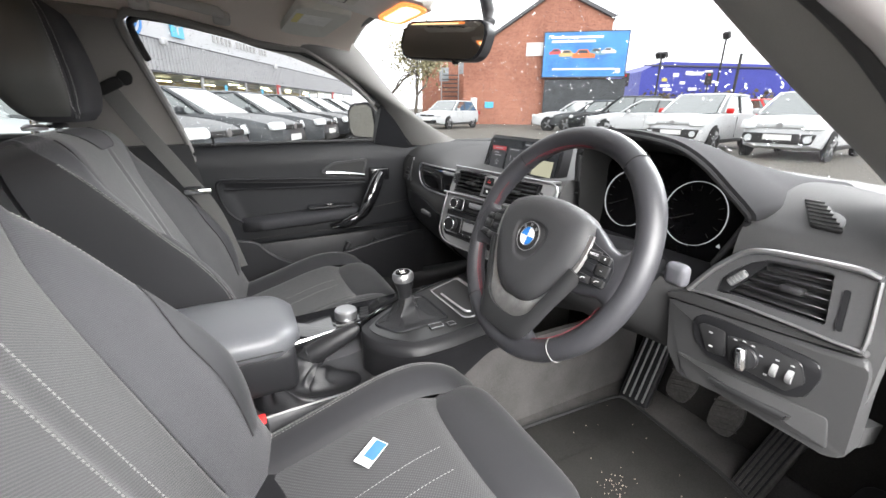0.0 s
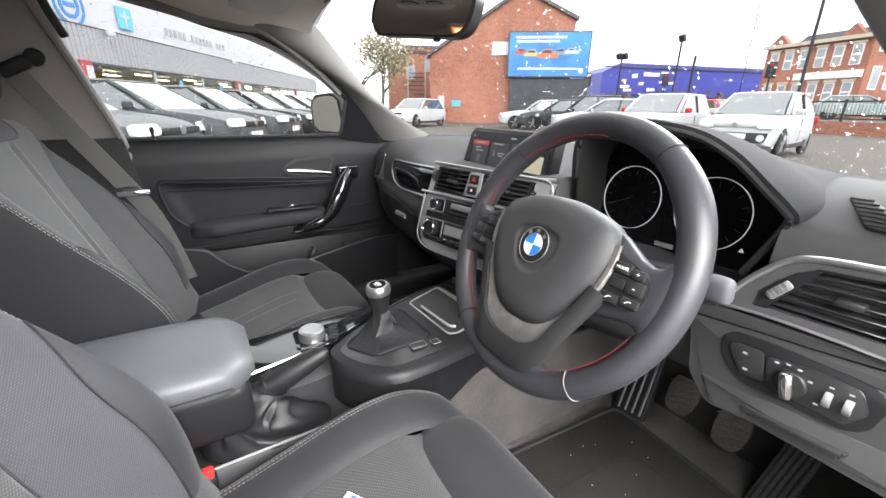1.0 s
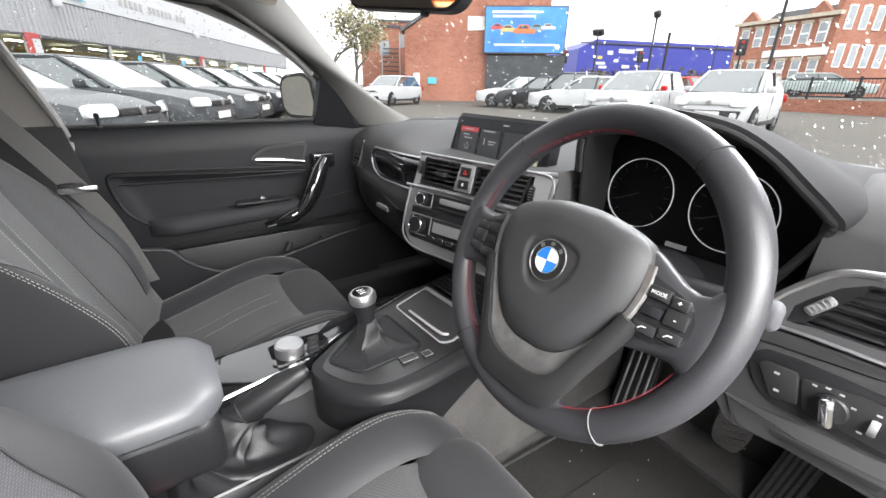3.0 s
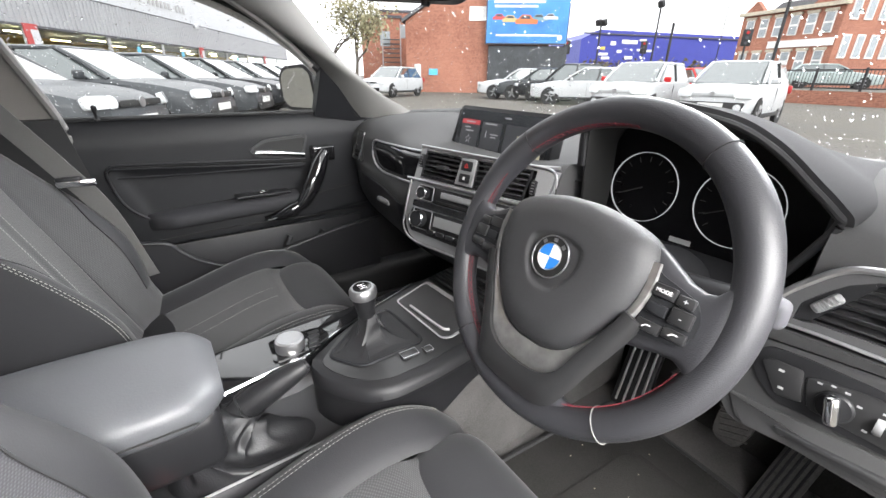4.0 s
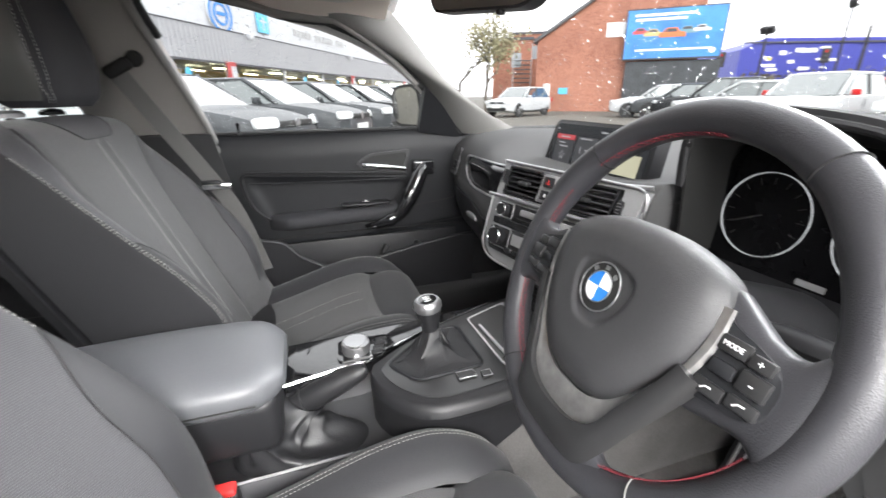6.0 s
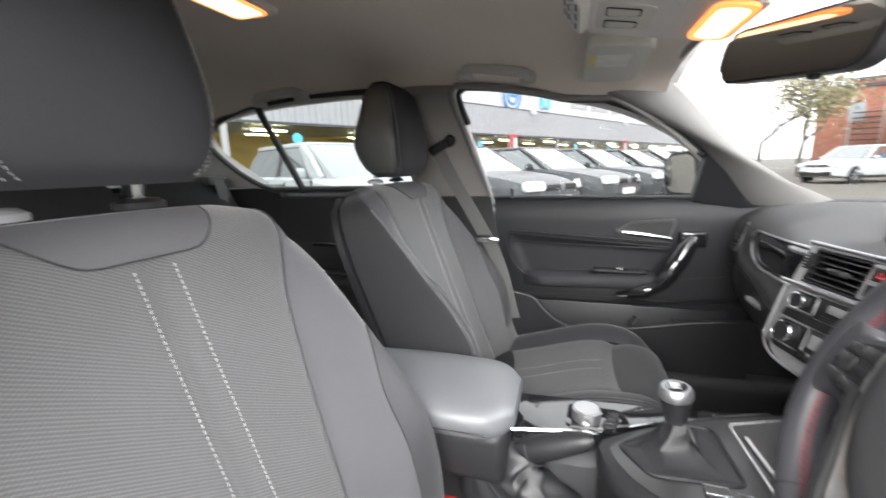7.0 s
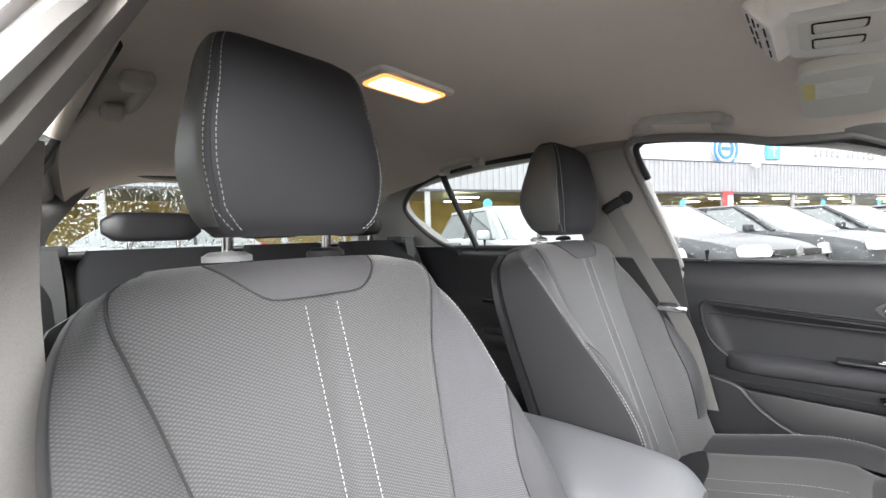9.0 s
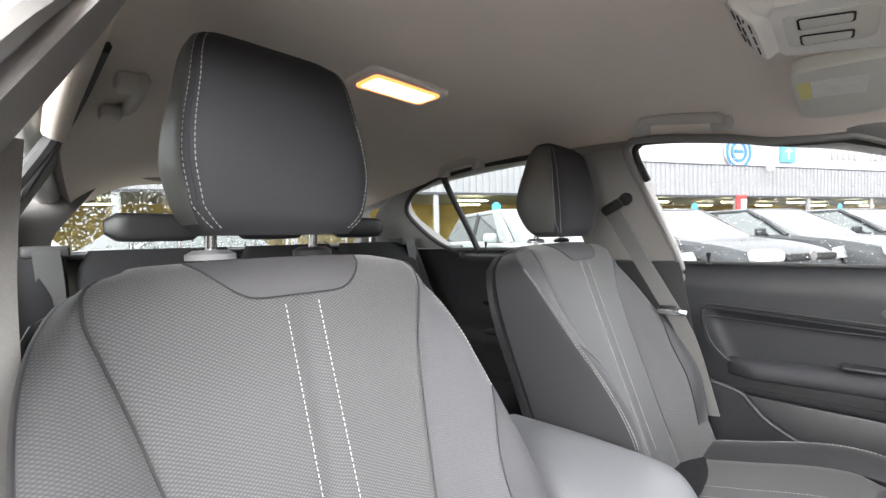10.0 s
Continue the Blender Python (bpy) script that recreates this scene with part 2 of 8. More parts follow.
def glass(name, tint=(1, 1, 1), gloss=0.3):
    m = bpy.data.materials.new(name)
    m.use_nodes = True
    n, l = m.node_tree.nodes, m.node_tree.links
    n.clear()
    t, g, mix, lw, o = (n.new("ShaderNode" + k) for k in ("BsdfTransparent", "BsdfGlossy", "MixShader", "LayerWeight", "OutputMaterial"))
    t.inputs["Color"].default_value = (*tint, 1)
    g.inputs["Roughness"].default_value = 0.02
    p, k = n.new("ShaderNodeMath"), n.new("ShaderNodeMath")
    p.operation, k.operation = "POWER", "MULTIPLY"
    p.inputs[1].default_value = 4.0
    k.inputs[1].default_value = gloss
    l.new(lw.outputs["Facing"], p.inputs[0])
    l.new(p.outputs[0], k.inputs[0])
    l.new(k.outputs[0], mix.inputs[0])
    l.new(t.outputs[0], mix.inputs[1])
    l.new(g.outputs[0], mix.inputs[2])
    l.new(mix.outputs[0], o.inputs["Surface"])
    return m


def glow(name, color, strength, base=None):
    m = bpy.data.materials.new(name)
    m.use_nodes = True
    n, l = m.node_tree.nodes, m.node_tree.links
    b = n["Principled BSDF"]
    b.inputs["Base Color"].default_value = (*(base or color), 1)
    b.inputs["Emission Color"].default_value = (*color, 1)
    b.inputs["Emission Strength"].default_value = strength
    return m


M_GAITER = material("soft_black_gaiter_leather", (0.014, 0.014, 0.0155), 0.46, vary=0.2, grain=500, blotch=20, bump=0.3, bump_scale=500, bump_kind="cells", spec=0.4)
M_SEAM = material("dark_seam", (0.012, 0.012, 0.013), 0.8, vary=0.1)
M_HEADREST = material("dark_headrest_cloth", (0.025, 0.025, 0.028), 0.75, vary=0.12, grain=700, blotch=7, bump=0.25, bump_scale=900, spec=0.25)
# Headrest sides get a lighter colour in place of light from the door.
M_HEADSIDE = material("door_lit_headrest_leather", (0.046, 0.047, 0.045), 0.5, vary=0.1, grain=700, blotch=7, bump=0.15, bump_scale=800, spec=0.4)
M_LEATHER = material("black_leather", (0.030, 0.030, 0.034), 0.45, vary=0.15, grain=900, blotch=9, bump=0.35, bump_scale=950, bump_kind="cells", rvar=0.08, spec=0.45)
M_HUB = material("grained_airbag_leather", (0.034, 0.034, 0.036), 0.45, vary=0.15, grain=500, blotch=9, bump=0.8, bump_scale=1500, bump_kind="cells", rvar=0.06, spec=0.36)
M_SIDE = material("charcoal_seat_leather", (0.0185, 0.0185, 0.0208), 0.60, vary=0.12, grain=700, blotch=7, bump=0.18, bump_scale=700, bump_kind="cells", rvar=0.06, sheen=0.1, spec=0.3)
M_YOKE = material("charcoal_yoke_cloth", (0.044, 0.043, 0.046), 0.7, vary=0.1, grain=700, blotch=7, bump=0.15, bump_scale=900, spec=0.3)
M_ARM = material("grey_armrest_leather", (0.085, 0.087, 0.094), 0.42, vary=0.1, grain=500, blotch=8, bump=0.14, bump_scale=520, bump_kind="cells")
M_CLOTH = weave("dotted_seat_cloth", (0.034, 0.034, 0.0355), (0.092, 0.0915, 0.093), 0.0031)
M_CUSHION = weave("dark_cushion_cloth", (0.034, 0.034, 0.036), (0.082, 0.082, 0.084), 0.0028)
M_RIB = weave("ribbed_seat_cloth", (0.034, 0.034, 0.038), (0.072, 0.072, 0.076), 0.0024)
M_THREAD = material("pale_thread", (0.26, 0.26, 0.25), 0.8, vary=0.1)
M_REDTHREAD = material("red_thread", (0.17, 0.017, 0.027), 0.7, vary=0.15)
M_DASH = material("soft_grey_dash_plastic", (0.066, 0.066, 0.067), 0.85, vary=0.08, grain=800, blotch=6, bump=0.22, bump_scale=900, rvar=0.06, spec=0.03)
M_PLASTIC = material("dark_hard_plastic", (0.015, 0.015, 0.0165), 0.42, vary=0.12, grain=700, blotch=8, bump=0.15, bump_scale=900, spec=0.25)
M_KNEE = material("grey_lower_dash_plastic", (0.042, 0.042, 0.043), 0.5, vary=0.1, grain=800, blotch=6, bump=0.2, bump_scale=900, rvar=0.06, spec=0.3)
M_HOOD = material("dark_grained_hood", (0.034, 0.034, 0.036), 0.85, vary=0.1, grain=800, blotch=6, bump=0.25, bump_scale=900, spec=0.04)
# Mostly pale colour instead of metal, standing in for reflections on chrome.
M_BRIGHT = material("chrome_shine_trim", (0.55, 0.55, 0.56), 0.25, metal=0.35, vary=0.05, grain=300, rvar=0.05)
M_VENTGREY = material("dark_satin_vent_trim", (0.062, 0.062, 0.064), 0.38, vary=0.08, grain=500, rvar=0.05, spec=0.4)
M_STALK = material("grey_stalk_plastic", (0.075, 0.075, 0.085), 0.6, vary=0.08)
M_TUB = material("satin_console_plastic", (0.044, 0.044, 0.047), 0.36, vary=0.12, grain=700, blotch=8, bump=0.12, bump_scale=900, spec=0.4)
M_DOOR = material("black_door_plastic", (0.0155, 0.016, 0.018), 0.45, vary=0.12, grain=800, blotch=6, bump=0.2, bump_scale=800, rvar=0.08, spec=0.22)
M_GLOSS = material("piano_black", (0.008, 0.008, 0.009), 0.06, vary=0.2, grain=40, rvar=0.03, coat=0.6)
M_SILVER = material("satin_silver_trim", (0.42, 0.42, 0.43), 0.34, metal=0.9, vary=0.06, grain=300, rvar=0.06)
M_CHROME = material("chrome", (0.75, 0.75, 0.76), 0.1, metal=1.0, vary=0.04, rvar=0.04)
M_GREYTRIM = material("grey_painted_trim", (0.24, 0.24, 0.245), 0.36, metal=0.2, vary=0.06, grain=500, rvar=0.05)
M_HEAD = material("grey_headliner_cloth", (0.79, 0.705, 0.64), 0.95, vary=0.05, grain=500, blotch=5, bump=0.15, bump_scale=900, spec=0.2)
M_ROOFTRIM = material("pale_roof_plastic", (0.78, 0.755, 0.725), 0.6, vary=0.05, grain=600, blotch=4, bump=0.12, bump_scale=900)
M_VISOR = material("grey_visor_vinyl", (0.66, 0.65, 0.60), 0.7, vary=0.05, grain=600, blotch=4, bump=0.12, bump_scale=900)
M_GRAB = material("grey_handle_plastic", (0.46, 0.44, 0.42), 0.6, vary=0.05, grain=600, blotch=4)
M_PILLAR = material("grey_pillar_plastic", (0.20, 0.195, 0.19), 0.7, vary=0.05, grain=600, blotch=4, bump=0.12, bump_scale=900)
M_PILLARDARK = material("dark_pillar_plastic", (0.022, 0.022, 0.023), 0.6, vary=0.1, grain=600, blotch=4, bump=0.12, bump_scale=900, spec=0.3)
# Brighter copy of the pillar plastic: daylight on the centre pillars as colour.
M_PILLARLIT = material("lit_centre_pillar_plastic", (0.25, 0.235, 0.225), 0.65, vary=0.05, grain=600, blotch=4, bump=0.12, bump_scale=900)
M_RUBBER = material("black_rubber_seal", (0.02, 0.02, 0.021), 0.65, vary=0.15, grain=200)
M_BELT = material("grey_belt_webbing", (0.13, 0.128, 0.125), 0.8, vary=0.12, grain=500, bump=0.5, bump_scale=700)
M_BELTLIGHT = material("pale_grey_webbing", (0.21, 0.20, 0.19), 0.85, vary=0.1, grain=500, bump=0.5, bump_scale=700)
M_CARPET = material("grey_carpet", (0.085, 0.082, 0.080), 0.97, vary=0.3, grain=350, blotch=12, bump=0.9, bump_scale=500, spec=0.1)
M_MAT = material("dark_floor_mat", (0.026, 0.025, 0.024), 0.95, vary=0.3, grain=300, blotch=10, bump=0.9, bump_scale=420, spec=0.15)
M_BLACK = material("matt_black", (0.006, 0.006, 0.006), 0.7, vary=0.2)
M_RED = material("red_button_plastic", (0.7, 0.04, 0.04), 0.4, vary=0.08)
M_WHITE = material("white_print", (0.75, 0.75, 0.75), 0.6, vary=0.05)
M_PRINT = material("pale_button_print", (0.34, 0.34, 0.34), 0.7, vary=0.05)
M_BLUE = material("badge_blue", (0.025, 0.17, 0.52), 0.25, vary=0.05, coat=0.5)
M_PEDAL = material("worn_rubber_pedal", (0.05, 0.047, 0.045), 0.7, vary=0.4, grain=160, blotch=40, bump=0.5, bump_scale=300)
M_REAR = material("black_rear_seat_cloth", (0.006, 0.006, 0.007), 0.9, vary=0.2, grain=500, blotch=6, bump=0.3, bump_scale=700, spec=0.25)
M_BODY = material("grey_car_paint", (0.55, 0.53, 0.53), 0.3, vary=0.06, grain=20, blotch=2, coat=0.5)
M_GLASS = glass("clear_glass", (0.985, 0.99, 0.99), 0.12)
M_TINT = glass("rear_glass", (0.95, 0.97, 0.96), 0.12)
M_DROP = bpy.data.materials.new("water_drop")
M_DROP.use_nodes = True
db = M_DROP.node_tree.nodes["Principled BSDF"]
db.inputs["Base Color"].default_value = (0.97, 0.98, 0.98, 1)
db.inputs["Roughness"].default_value = 0.03
db.inputs["IOR"].default_value = 1.33
db.inputs["Transmission Weight"].default_value = 1.0
M_LAMP = glow("warm_lamp_lens", (1.0, 0.66, 0.34), 1.6)
M_AMBER = glow("amber_lamp_edge", (1.0, 0.30, 0.08), 0.7)

# ---- the car's shell: floor, headliner, pillars, glass, doors ----
def win_x(z):
    """How far the side glass stands out from the middle at a height."""
    return 0.76 - 0.571 * max(z - 0.92, -0.015)


roof_mid = table([(-2.0, 1.245), (-1.75, 1.272), (-1.5, 1.302), (-1.2, 1.325), (-0.85, 1.347), (-0.5, 1.335), (-0.25, 1.303), (-0.02, 1.262)])
rail_z = table([(-2.0, 1.13), (-1.75, 1.18), (-1.55, 1.22), (-1.3, 1.258), (-0.9, 1.272), (-0.55, 1.274), (-0.36, 1.247), (-0.27, 1.226), (-0.02, 1.215)])
rail_x = table([(-2.0, 0.50), (-1.6, 0.545), (-1.3, 0.558), (-0.55, 0.560), (-0.27, 0.572), (-0.02, 0.545)])


def headliner_at(u, y):
    e = abs(u)
    z = roof_mid(y) + (rail_z(y) - roof_mid(y)) * e**5
    return (u * rail_x(y), y, z)


bm = slab(headliner_at, lin(-1, 1, 41), lin(-2.0, -0.02, 40), -0.03)
single("ceiling", bm, M_HEAD, "pale grey cloth headliner of the car roof", "headliner", kind="structure")
bm = slab(lambda u, y: (u * 0.66, y, roof_mid(y) + 0.075 - 0.07 * abs(u) ** 3), lin(-1, 1, 13), lin(-2.05, 0.03, 16), 0.02)
single("roof", bm, M_BODY, "grey painted steel roof of the car", "car roof", kind="structure")

A_EDGE = [(0.53, -0.045, 1.268), (0.562, 0.03, 1.205), (0.605, 0.16, 1.078), (0.642, 0.30, 0.985), (0.675, 0.43, 0.925)]
B_EDGE = [(0.576, -0.28, 1.238), (0.592, -0.17, 1.214), (0.620, -0.045, 1.166), (0.672, 0.09, 1.082), (0.745, 0.27, 0.905)]
for side, tag in ((-1, "left"), (1, "right")):
    a, b = table(list(enumerate(A_EDGE))), table(list(enumerate(B_EDGE)))

    def pillar_at(u, v):
        p, q = Vector(a(v)), Vector(b(v))
        s = p.lerp(q, u)
        bulge = 0.022 * math.sin(math.pi * u) ** 0.8
        return (side * (s.x - bulge), s.y - 0.3 * bulge, s.z - 0.3 * bulge)

    bm = slab(pillar_at, lin(0, 1, 11), lin(0, 4, 25), -0.03 * side)
    single("wall_a_pillar", bm, M_PILLAR, "grey plastic windscreen pillar trim", "pillar trim", kind="structure")
    # rubber seal and painted outer pillar behind the trim
    seal = [(side * (p[0] + 0.012), p[1] - 0.006, p[2] + 0.004) for p in curve_pts(B_EDGE, 24)]
    back = [(side * rail_x(y) + side * 0.014, y, rail_z(y) + 0.002) for y in lin(-0.62, -0.30, 8)]
    bm = tube(back + seal, 0.011, 8)
    single("trim_door_seal", bm, M_RUBBER, "black rubber door seal along the opening", "door seal", kind="structure")
    outer = [(p[0] + 0.045, p[1] + 0.02, p[2] + 0.008) for p in curve_pts(B_EDGE, 20)]
    bm = tube([(side * p[0], p[1], p[2]) for p in outer], 0.034, 10)
    single("wall_outer_pillar", bm, M_BODY, "grey painted outer windscreen pillar", "car body", kind="structure")
    outer = [(side * (rail_x(y) + 0.055), y, rail_z(y) + 0.03) for y in lin(-2.0, -0.2, 20)]
    bm = tube(outer, 0.036, 10)
    single("wall_roof_rail", bm, M_BODY, "grey painted roof side rail", "car body", kind="structure")

# windscreen glass, its header and the wet scuttle outside
cowl = table([(-0.675, (0.43, 0.925)), (-0.5, (0.545, 0.925)), (0.0, (0.64, 0.925)), (0.5, (0.545, 0.925)), (0.675, (0.43, 0.925))])
a_edge = table(list(enumerate(A_EDGE)))


def screen_at(u, v):
    x, y, z = a_edge(v)
    mid_y = -0.02 + (0.64 + 0.02) * (v / 4) ** 1.0
    k = 1 - u * u
    return (u * x, y + (mid_y - y) * k, z + 0.012 * k)


bm = slab(screen_at, lin(-1, 1, 25), lin(0, 4, 13), -0.004)
ws = single("window_windscreen", bm, M_GLASS, "rain-spotted laminated windscreen", "windscreen", kind="structure")
ws.visible_shadow = False
bm = slab(lambda u, v: (u * 0.535, -0.05 - 0.02 * (u * u) + 0.05 * v - 0.01, 1.268 + 0.012 * (1 - u * u) - 0.02 * v + 0.02), lin(-1, 1, 17), [0, 1], 0.02)
single("trim_windscreen_header", bm, M_PILLAR, "grey header trim over the windscreen", "header trim", kind="structure")
bm = slab(lambda x, v: (x, cowl(x)[0] - 0.02 + 0.4 * v, 0.915 - 0.03 * v), lin(-0.68, 0.68, 21), lin(0, 1, 3), 0.03)
single("bonnet_scuttle", bm, M_RUBBER, "wet black scuttle panel under the windscreen", "scuttle", kind="structure")


def drops(name, f, n, label, size=(0.0012, 0.0034), dense=None):
    """Rain drops: low domes lying on the outside of a pane f(u, v)."""
    rnd = random.Random(name)
    verts, faces = [], []
    for _ in range(n):
        u, v = rnd.random(), rnd.random()
        if dense and rnd.random() > dense(u, v):
            continue
        p, pu, pv = (Vector(f(a, b)) for a, b in ((u, v), (u + 0.01, v), (u, v + 0.01)))
        s, w = (pu - p).normalized(), (pv - p).normalized()
        nn = s.cross(w).normalized()
        w = nn.cross(s)
        r = rnd.uniform(*size) * (0.6 + rnd.random() ** 3)
        k, i0 = 7, len(verts)
        st = 1 + 0.5 * rnd.random()
        for h, q in ((0.0, 1.0), (0.5, 0.7)):
            for j in range(k):
                t = 2 * math.pi * j / k
                verts.append(p + nn * (0.001 + r * h * 0.8) + q * r * (math.cos(t) * s + st * math.sin(t) * w))
        verts.append(p + nn * (0.001 + 0.62 * r))
        for j in range(k):
            j2 = (j + 1) % k
            faces.append((i0 + j, i0 + j2, i0 + k + j2, i0 + k + j))
            faces.append((i0 + k + j, i0 + k + j2, i0 + 2 * k))
        faces.append(tuple(i0 + j for j in range(k - 1, -1, -1)))
    me = bpy.data.meshes.new(name)
    me.from_pydata([tuple(v) for v in verts], [], faces)
    me.materials.append(M_DROP)
    me.shade_smooth()
    ob = tagged(new(name, me), label, "rain drops", kind="stuff")
    ob.visible_shadow = False
    return ob


drops("rain_drops", lambda u, v: screen_at(2 * u - 1, 4 * v), 2600, "rain drops scattered over the windscreen", (0.0006, 0.0016))

# floor pan, carpet and sills
bm = rbox((0, -0.55, 0.215), (1.42, 2.7, 0.07), 0.02)
single("floor", bm, M_CARPET, "dark grey carpeted car floor", "car floor", kind="structure")
for side in (-1, 1):
    bm = rbox((side * 0.725, -0.45, 0.29), (0.10, 2.2, 0.14), 0.03, 3)
    single("trim_sill", bm, M_PILLARDARK, "dark plastic door sill trim", "sill trim", kind="structure")
bm = slab(lambda x, v: (x, 0.64 + 0.16 * v, 0.255 + 0.40 * v), lin(-0.74, 0.74, 5), lin(0, 1, 5), 0.02)
single("wall_footwell", bm, M_MAT, "dark carpeted front bulkhead of the footwell", "bulkhead", kind="structure")
for side in (-1, 1):
    single("wall_kick_panel", rbox((side * 0.775, 0.56, 0.55), (0.04, 0.52, 0.74), 0.01), M_PILLARDARK, "dark kick panel beside the footwell", "kick panel", kind="structure")
bm = rbox((0, 0.80, 0.56), (1.46, 0.04, 0.60), 0.01)
single("wall_bulkhead", bm, M_BLACK, "black bulkhead behind the dashboard", "bulkhead", kind="structure")


# a side pane in the sloping side: outline in (y, z)
def side_poly(poly, side, off=0.0):
    return [Vector((side * (win_x(z) + off), y, z)) for y, z in poly]


def pane(name, poly, side, label, parent=None, mat=None):
    bm = bmesh.new()
    f = [bm.verts.new(p) for p in side_poly(poly, side, 0.002)]
    g = [bm.verts.new(p) for p in side_poly(poly, side, 0.006)]
    bm.faces.new(f)
    bm.faces.new(g[::-1])
    for i in range(len(f)):
        j = (i + 1) % len(f)
        bm.faces.new((f[j], f[i], g[i], g[j]))
    ob = part(name, bm, mat or M_GLASS, parent, label, smooth=False)
    ob.visible_shadow = False
    return ob


FRONT_WIN = [(-0.500, 0.925), (-0.585, 1.262), (-0.545, 1.285), (-0.36, 1.265), (-0.18, 1.226), (-0.04, 1.172), (0.07, 1.100), (0.14, 1.04), (0.14, 0.915)]
REAR_WIN = [(-0.80, 0.955), (-0.88, 1.275), (-1.27, 1.262), (-1.30, 1.24), (-1.275, 0.955)]
QUARTER_WIN = [(-1.295, 0.955), (-1.32, 1.24), (-1.42, 1.235), (-1.52, 1.205), (-1.60, 1.15), (-1.585, 1.10), (-1.49, 1.005), (-1.43, 0.97)]

# drops on the passenger window
drops("rain_drops", lambda u, v: (-(win_x(0.93 + 0.33 * v) + 0.006), 0.10 - 0.66 * u - 0.12 * (1 - v) * 0, 0.93 + 0.33 * v), 2800, "fine rain drops on the passenger window", (0.0005, 0.0014))


def wall_strip(name, front, rear, side, mat, label, thick=0.05, bulge=0.012, off=-0.012):
    """A strip of pillar trim between two edges, each a list of (y, z), lying in the side's slope."""
    a, b = table(list(enumerate(front))), table(list(enumerate(rear)))
    n = len(front) - 1

    def f(u, v):
        (y0, z0), (y1, z1) = a(v), b(v)
        y, z = y0 + (y1 - y0) * u, z0 + (z1 - z0) * u
        return (side * (win_x(z) + off - bulge * math.sin(math.pi * u)), y, z)

    bm = slab(f, lin(0, 1, 9), lin(0, n, 4 * n + 1), thick * side)
    return single(name, bm, mat, label, "pillar trim", kind="structure")


for side in (-1, 1):
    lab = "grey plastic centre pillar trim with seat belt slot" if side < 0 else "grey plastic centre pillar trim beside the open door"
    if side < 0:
        wall_strip("wall_b_pillar", [(-0.515, 0.93), (-0.55, 1.08), (-0.595, 1.255), (-0.60, 1.272)], [(-0.79, 0.93), (-0.81, 1.08), (-0.87, 1.255), (-0.875, 1.272)], side, M_PILLARLIT, lab)
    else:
        wall_strip("wall_b_pillar", [(-0.518, 0.93), (-0.555, 1.08), (-0.592, 1.20), (-0.610, 1.245)], [(-0.72, 0.93), (-0.735, 1.08), (-0.73, 1.19), (-0.69, 1.245)], side, M_PILLARLIT, lab, bulge=0.008)
        wall_strip("wall_b_pillar_edge", [(-0.722, 0.93), (-0.737, 1.08), (-0.732, 1.19), (-0.70, 1.245)], [(-0.82, 0.93), (-0.835, 1.08), (-0.84, 1.19), (-0.84, 1.25)], side, M_PILLARDARK, "dark rubber edge behind the centre pillar", off=0.0, bulge=0.004)
        bm = tube([(side * (rail_x(y) + 0.012), y, rail_z(y) - 0.006) for y in lin(-1.32, -0.46, 26)], 0.022, 12)
        single("trim_headliner_roll", bm, M_HEAD, "rounded cloth edge of the headliner over the doors", "headliner edge", kind="structure")
    wall_strip("wall_b_pillar_lower", [(-0.43, 0.34), (-0.46, 0.6), (-0.512, 0.93)], [(-0.70, 0.34), (-0.74, 0.6), (-0.79, 0.93)], side, M_PILLARDARK, "dark plastic lower centre pillar trim", off=-0.03)
    wall_strip("wall_c_pillar", [(-1.46, 0.97), (-1.52, 1.02), (-1.615, 1.12), (-1.55, 1.205), (-1.43, 1.245)], [(-1.95, 0.97), (-1.95, 1.02), (-1.9, 1.10), (-1.75, 1.19), (-1.60, 1.262)], side, M_PILLAR, "grey rear pillar trim", bulge=0.02)
    wall_strip("wall_rear_side", [(-1.30, 0.30), (-1.30, 0.6), (-1.40, 0.965)], [(-1.97, 0.30), (-1.97, 0.6), (-1.95, 0.965)], side, M_DOOR, "dark rear side trim", off=-0.01)

# rear end: hatch panel with its window
bm = ring_plate(
    round_poly([(-0.68, 0.30), (0.68, 0.30), (0.66, 1.0), (0.56, 1.32), (-0.56, 1.32), (-0.66, 1.0)], 0.05, 4),
    round_poly([(-0.565, 1.0), (0.565, 1.0), (0.555, 1.05), (0.42, 1.245), (-0.42, 1.245), (-0.555, 1.05)], 0.05, 4),
    basis((0, -1.95, 0), (1, 0, 0), (0, 0.0, 1)), 0.06)
single("wall_hatch", bm, M_PILLAR, "grey inside of the tailgate round its window", "tailgate", kind="structure")
bm = rbox((0, -1.978, 1.12), (1.14, 0.005, 0.28), 0.0)
ob = single("window_rear", bm, M_TINT, "rain-covered tailgate window", "rear window", kind="structure")
ob.visible_shadow = False
drops("rain_drops", lambda u, v: (-0.54 + 1.08 * u, -1.985, 1.0 + 0.26 * v), 3600, "rain drops thick on the tailgate window", (0.0015, 0.0034))

# painted edge of the open driver's doorway: centre pillar and roof side
frame_in = curve_pts([(0.790, -0.455, 0.36), (0.785, -0.475, 0.65), (0.765, -0.500, 0.93), (0.698, -0.535, 1.06), (0.632, -0.575, 1.175), (0.592, -0.605, 1.250), (0.585, -0.50, 1.285), (0.585, -0.32, 1.275), (0.60, -0.20, 1.235)], 60)
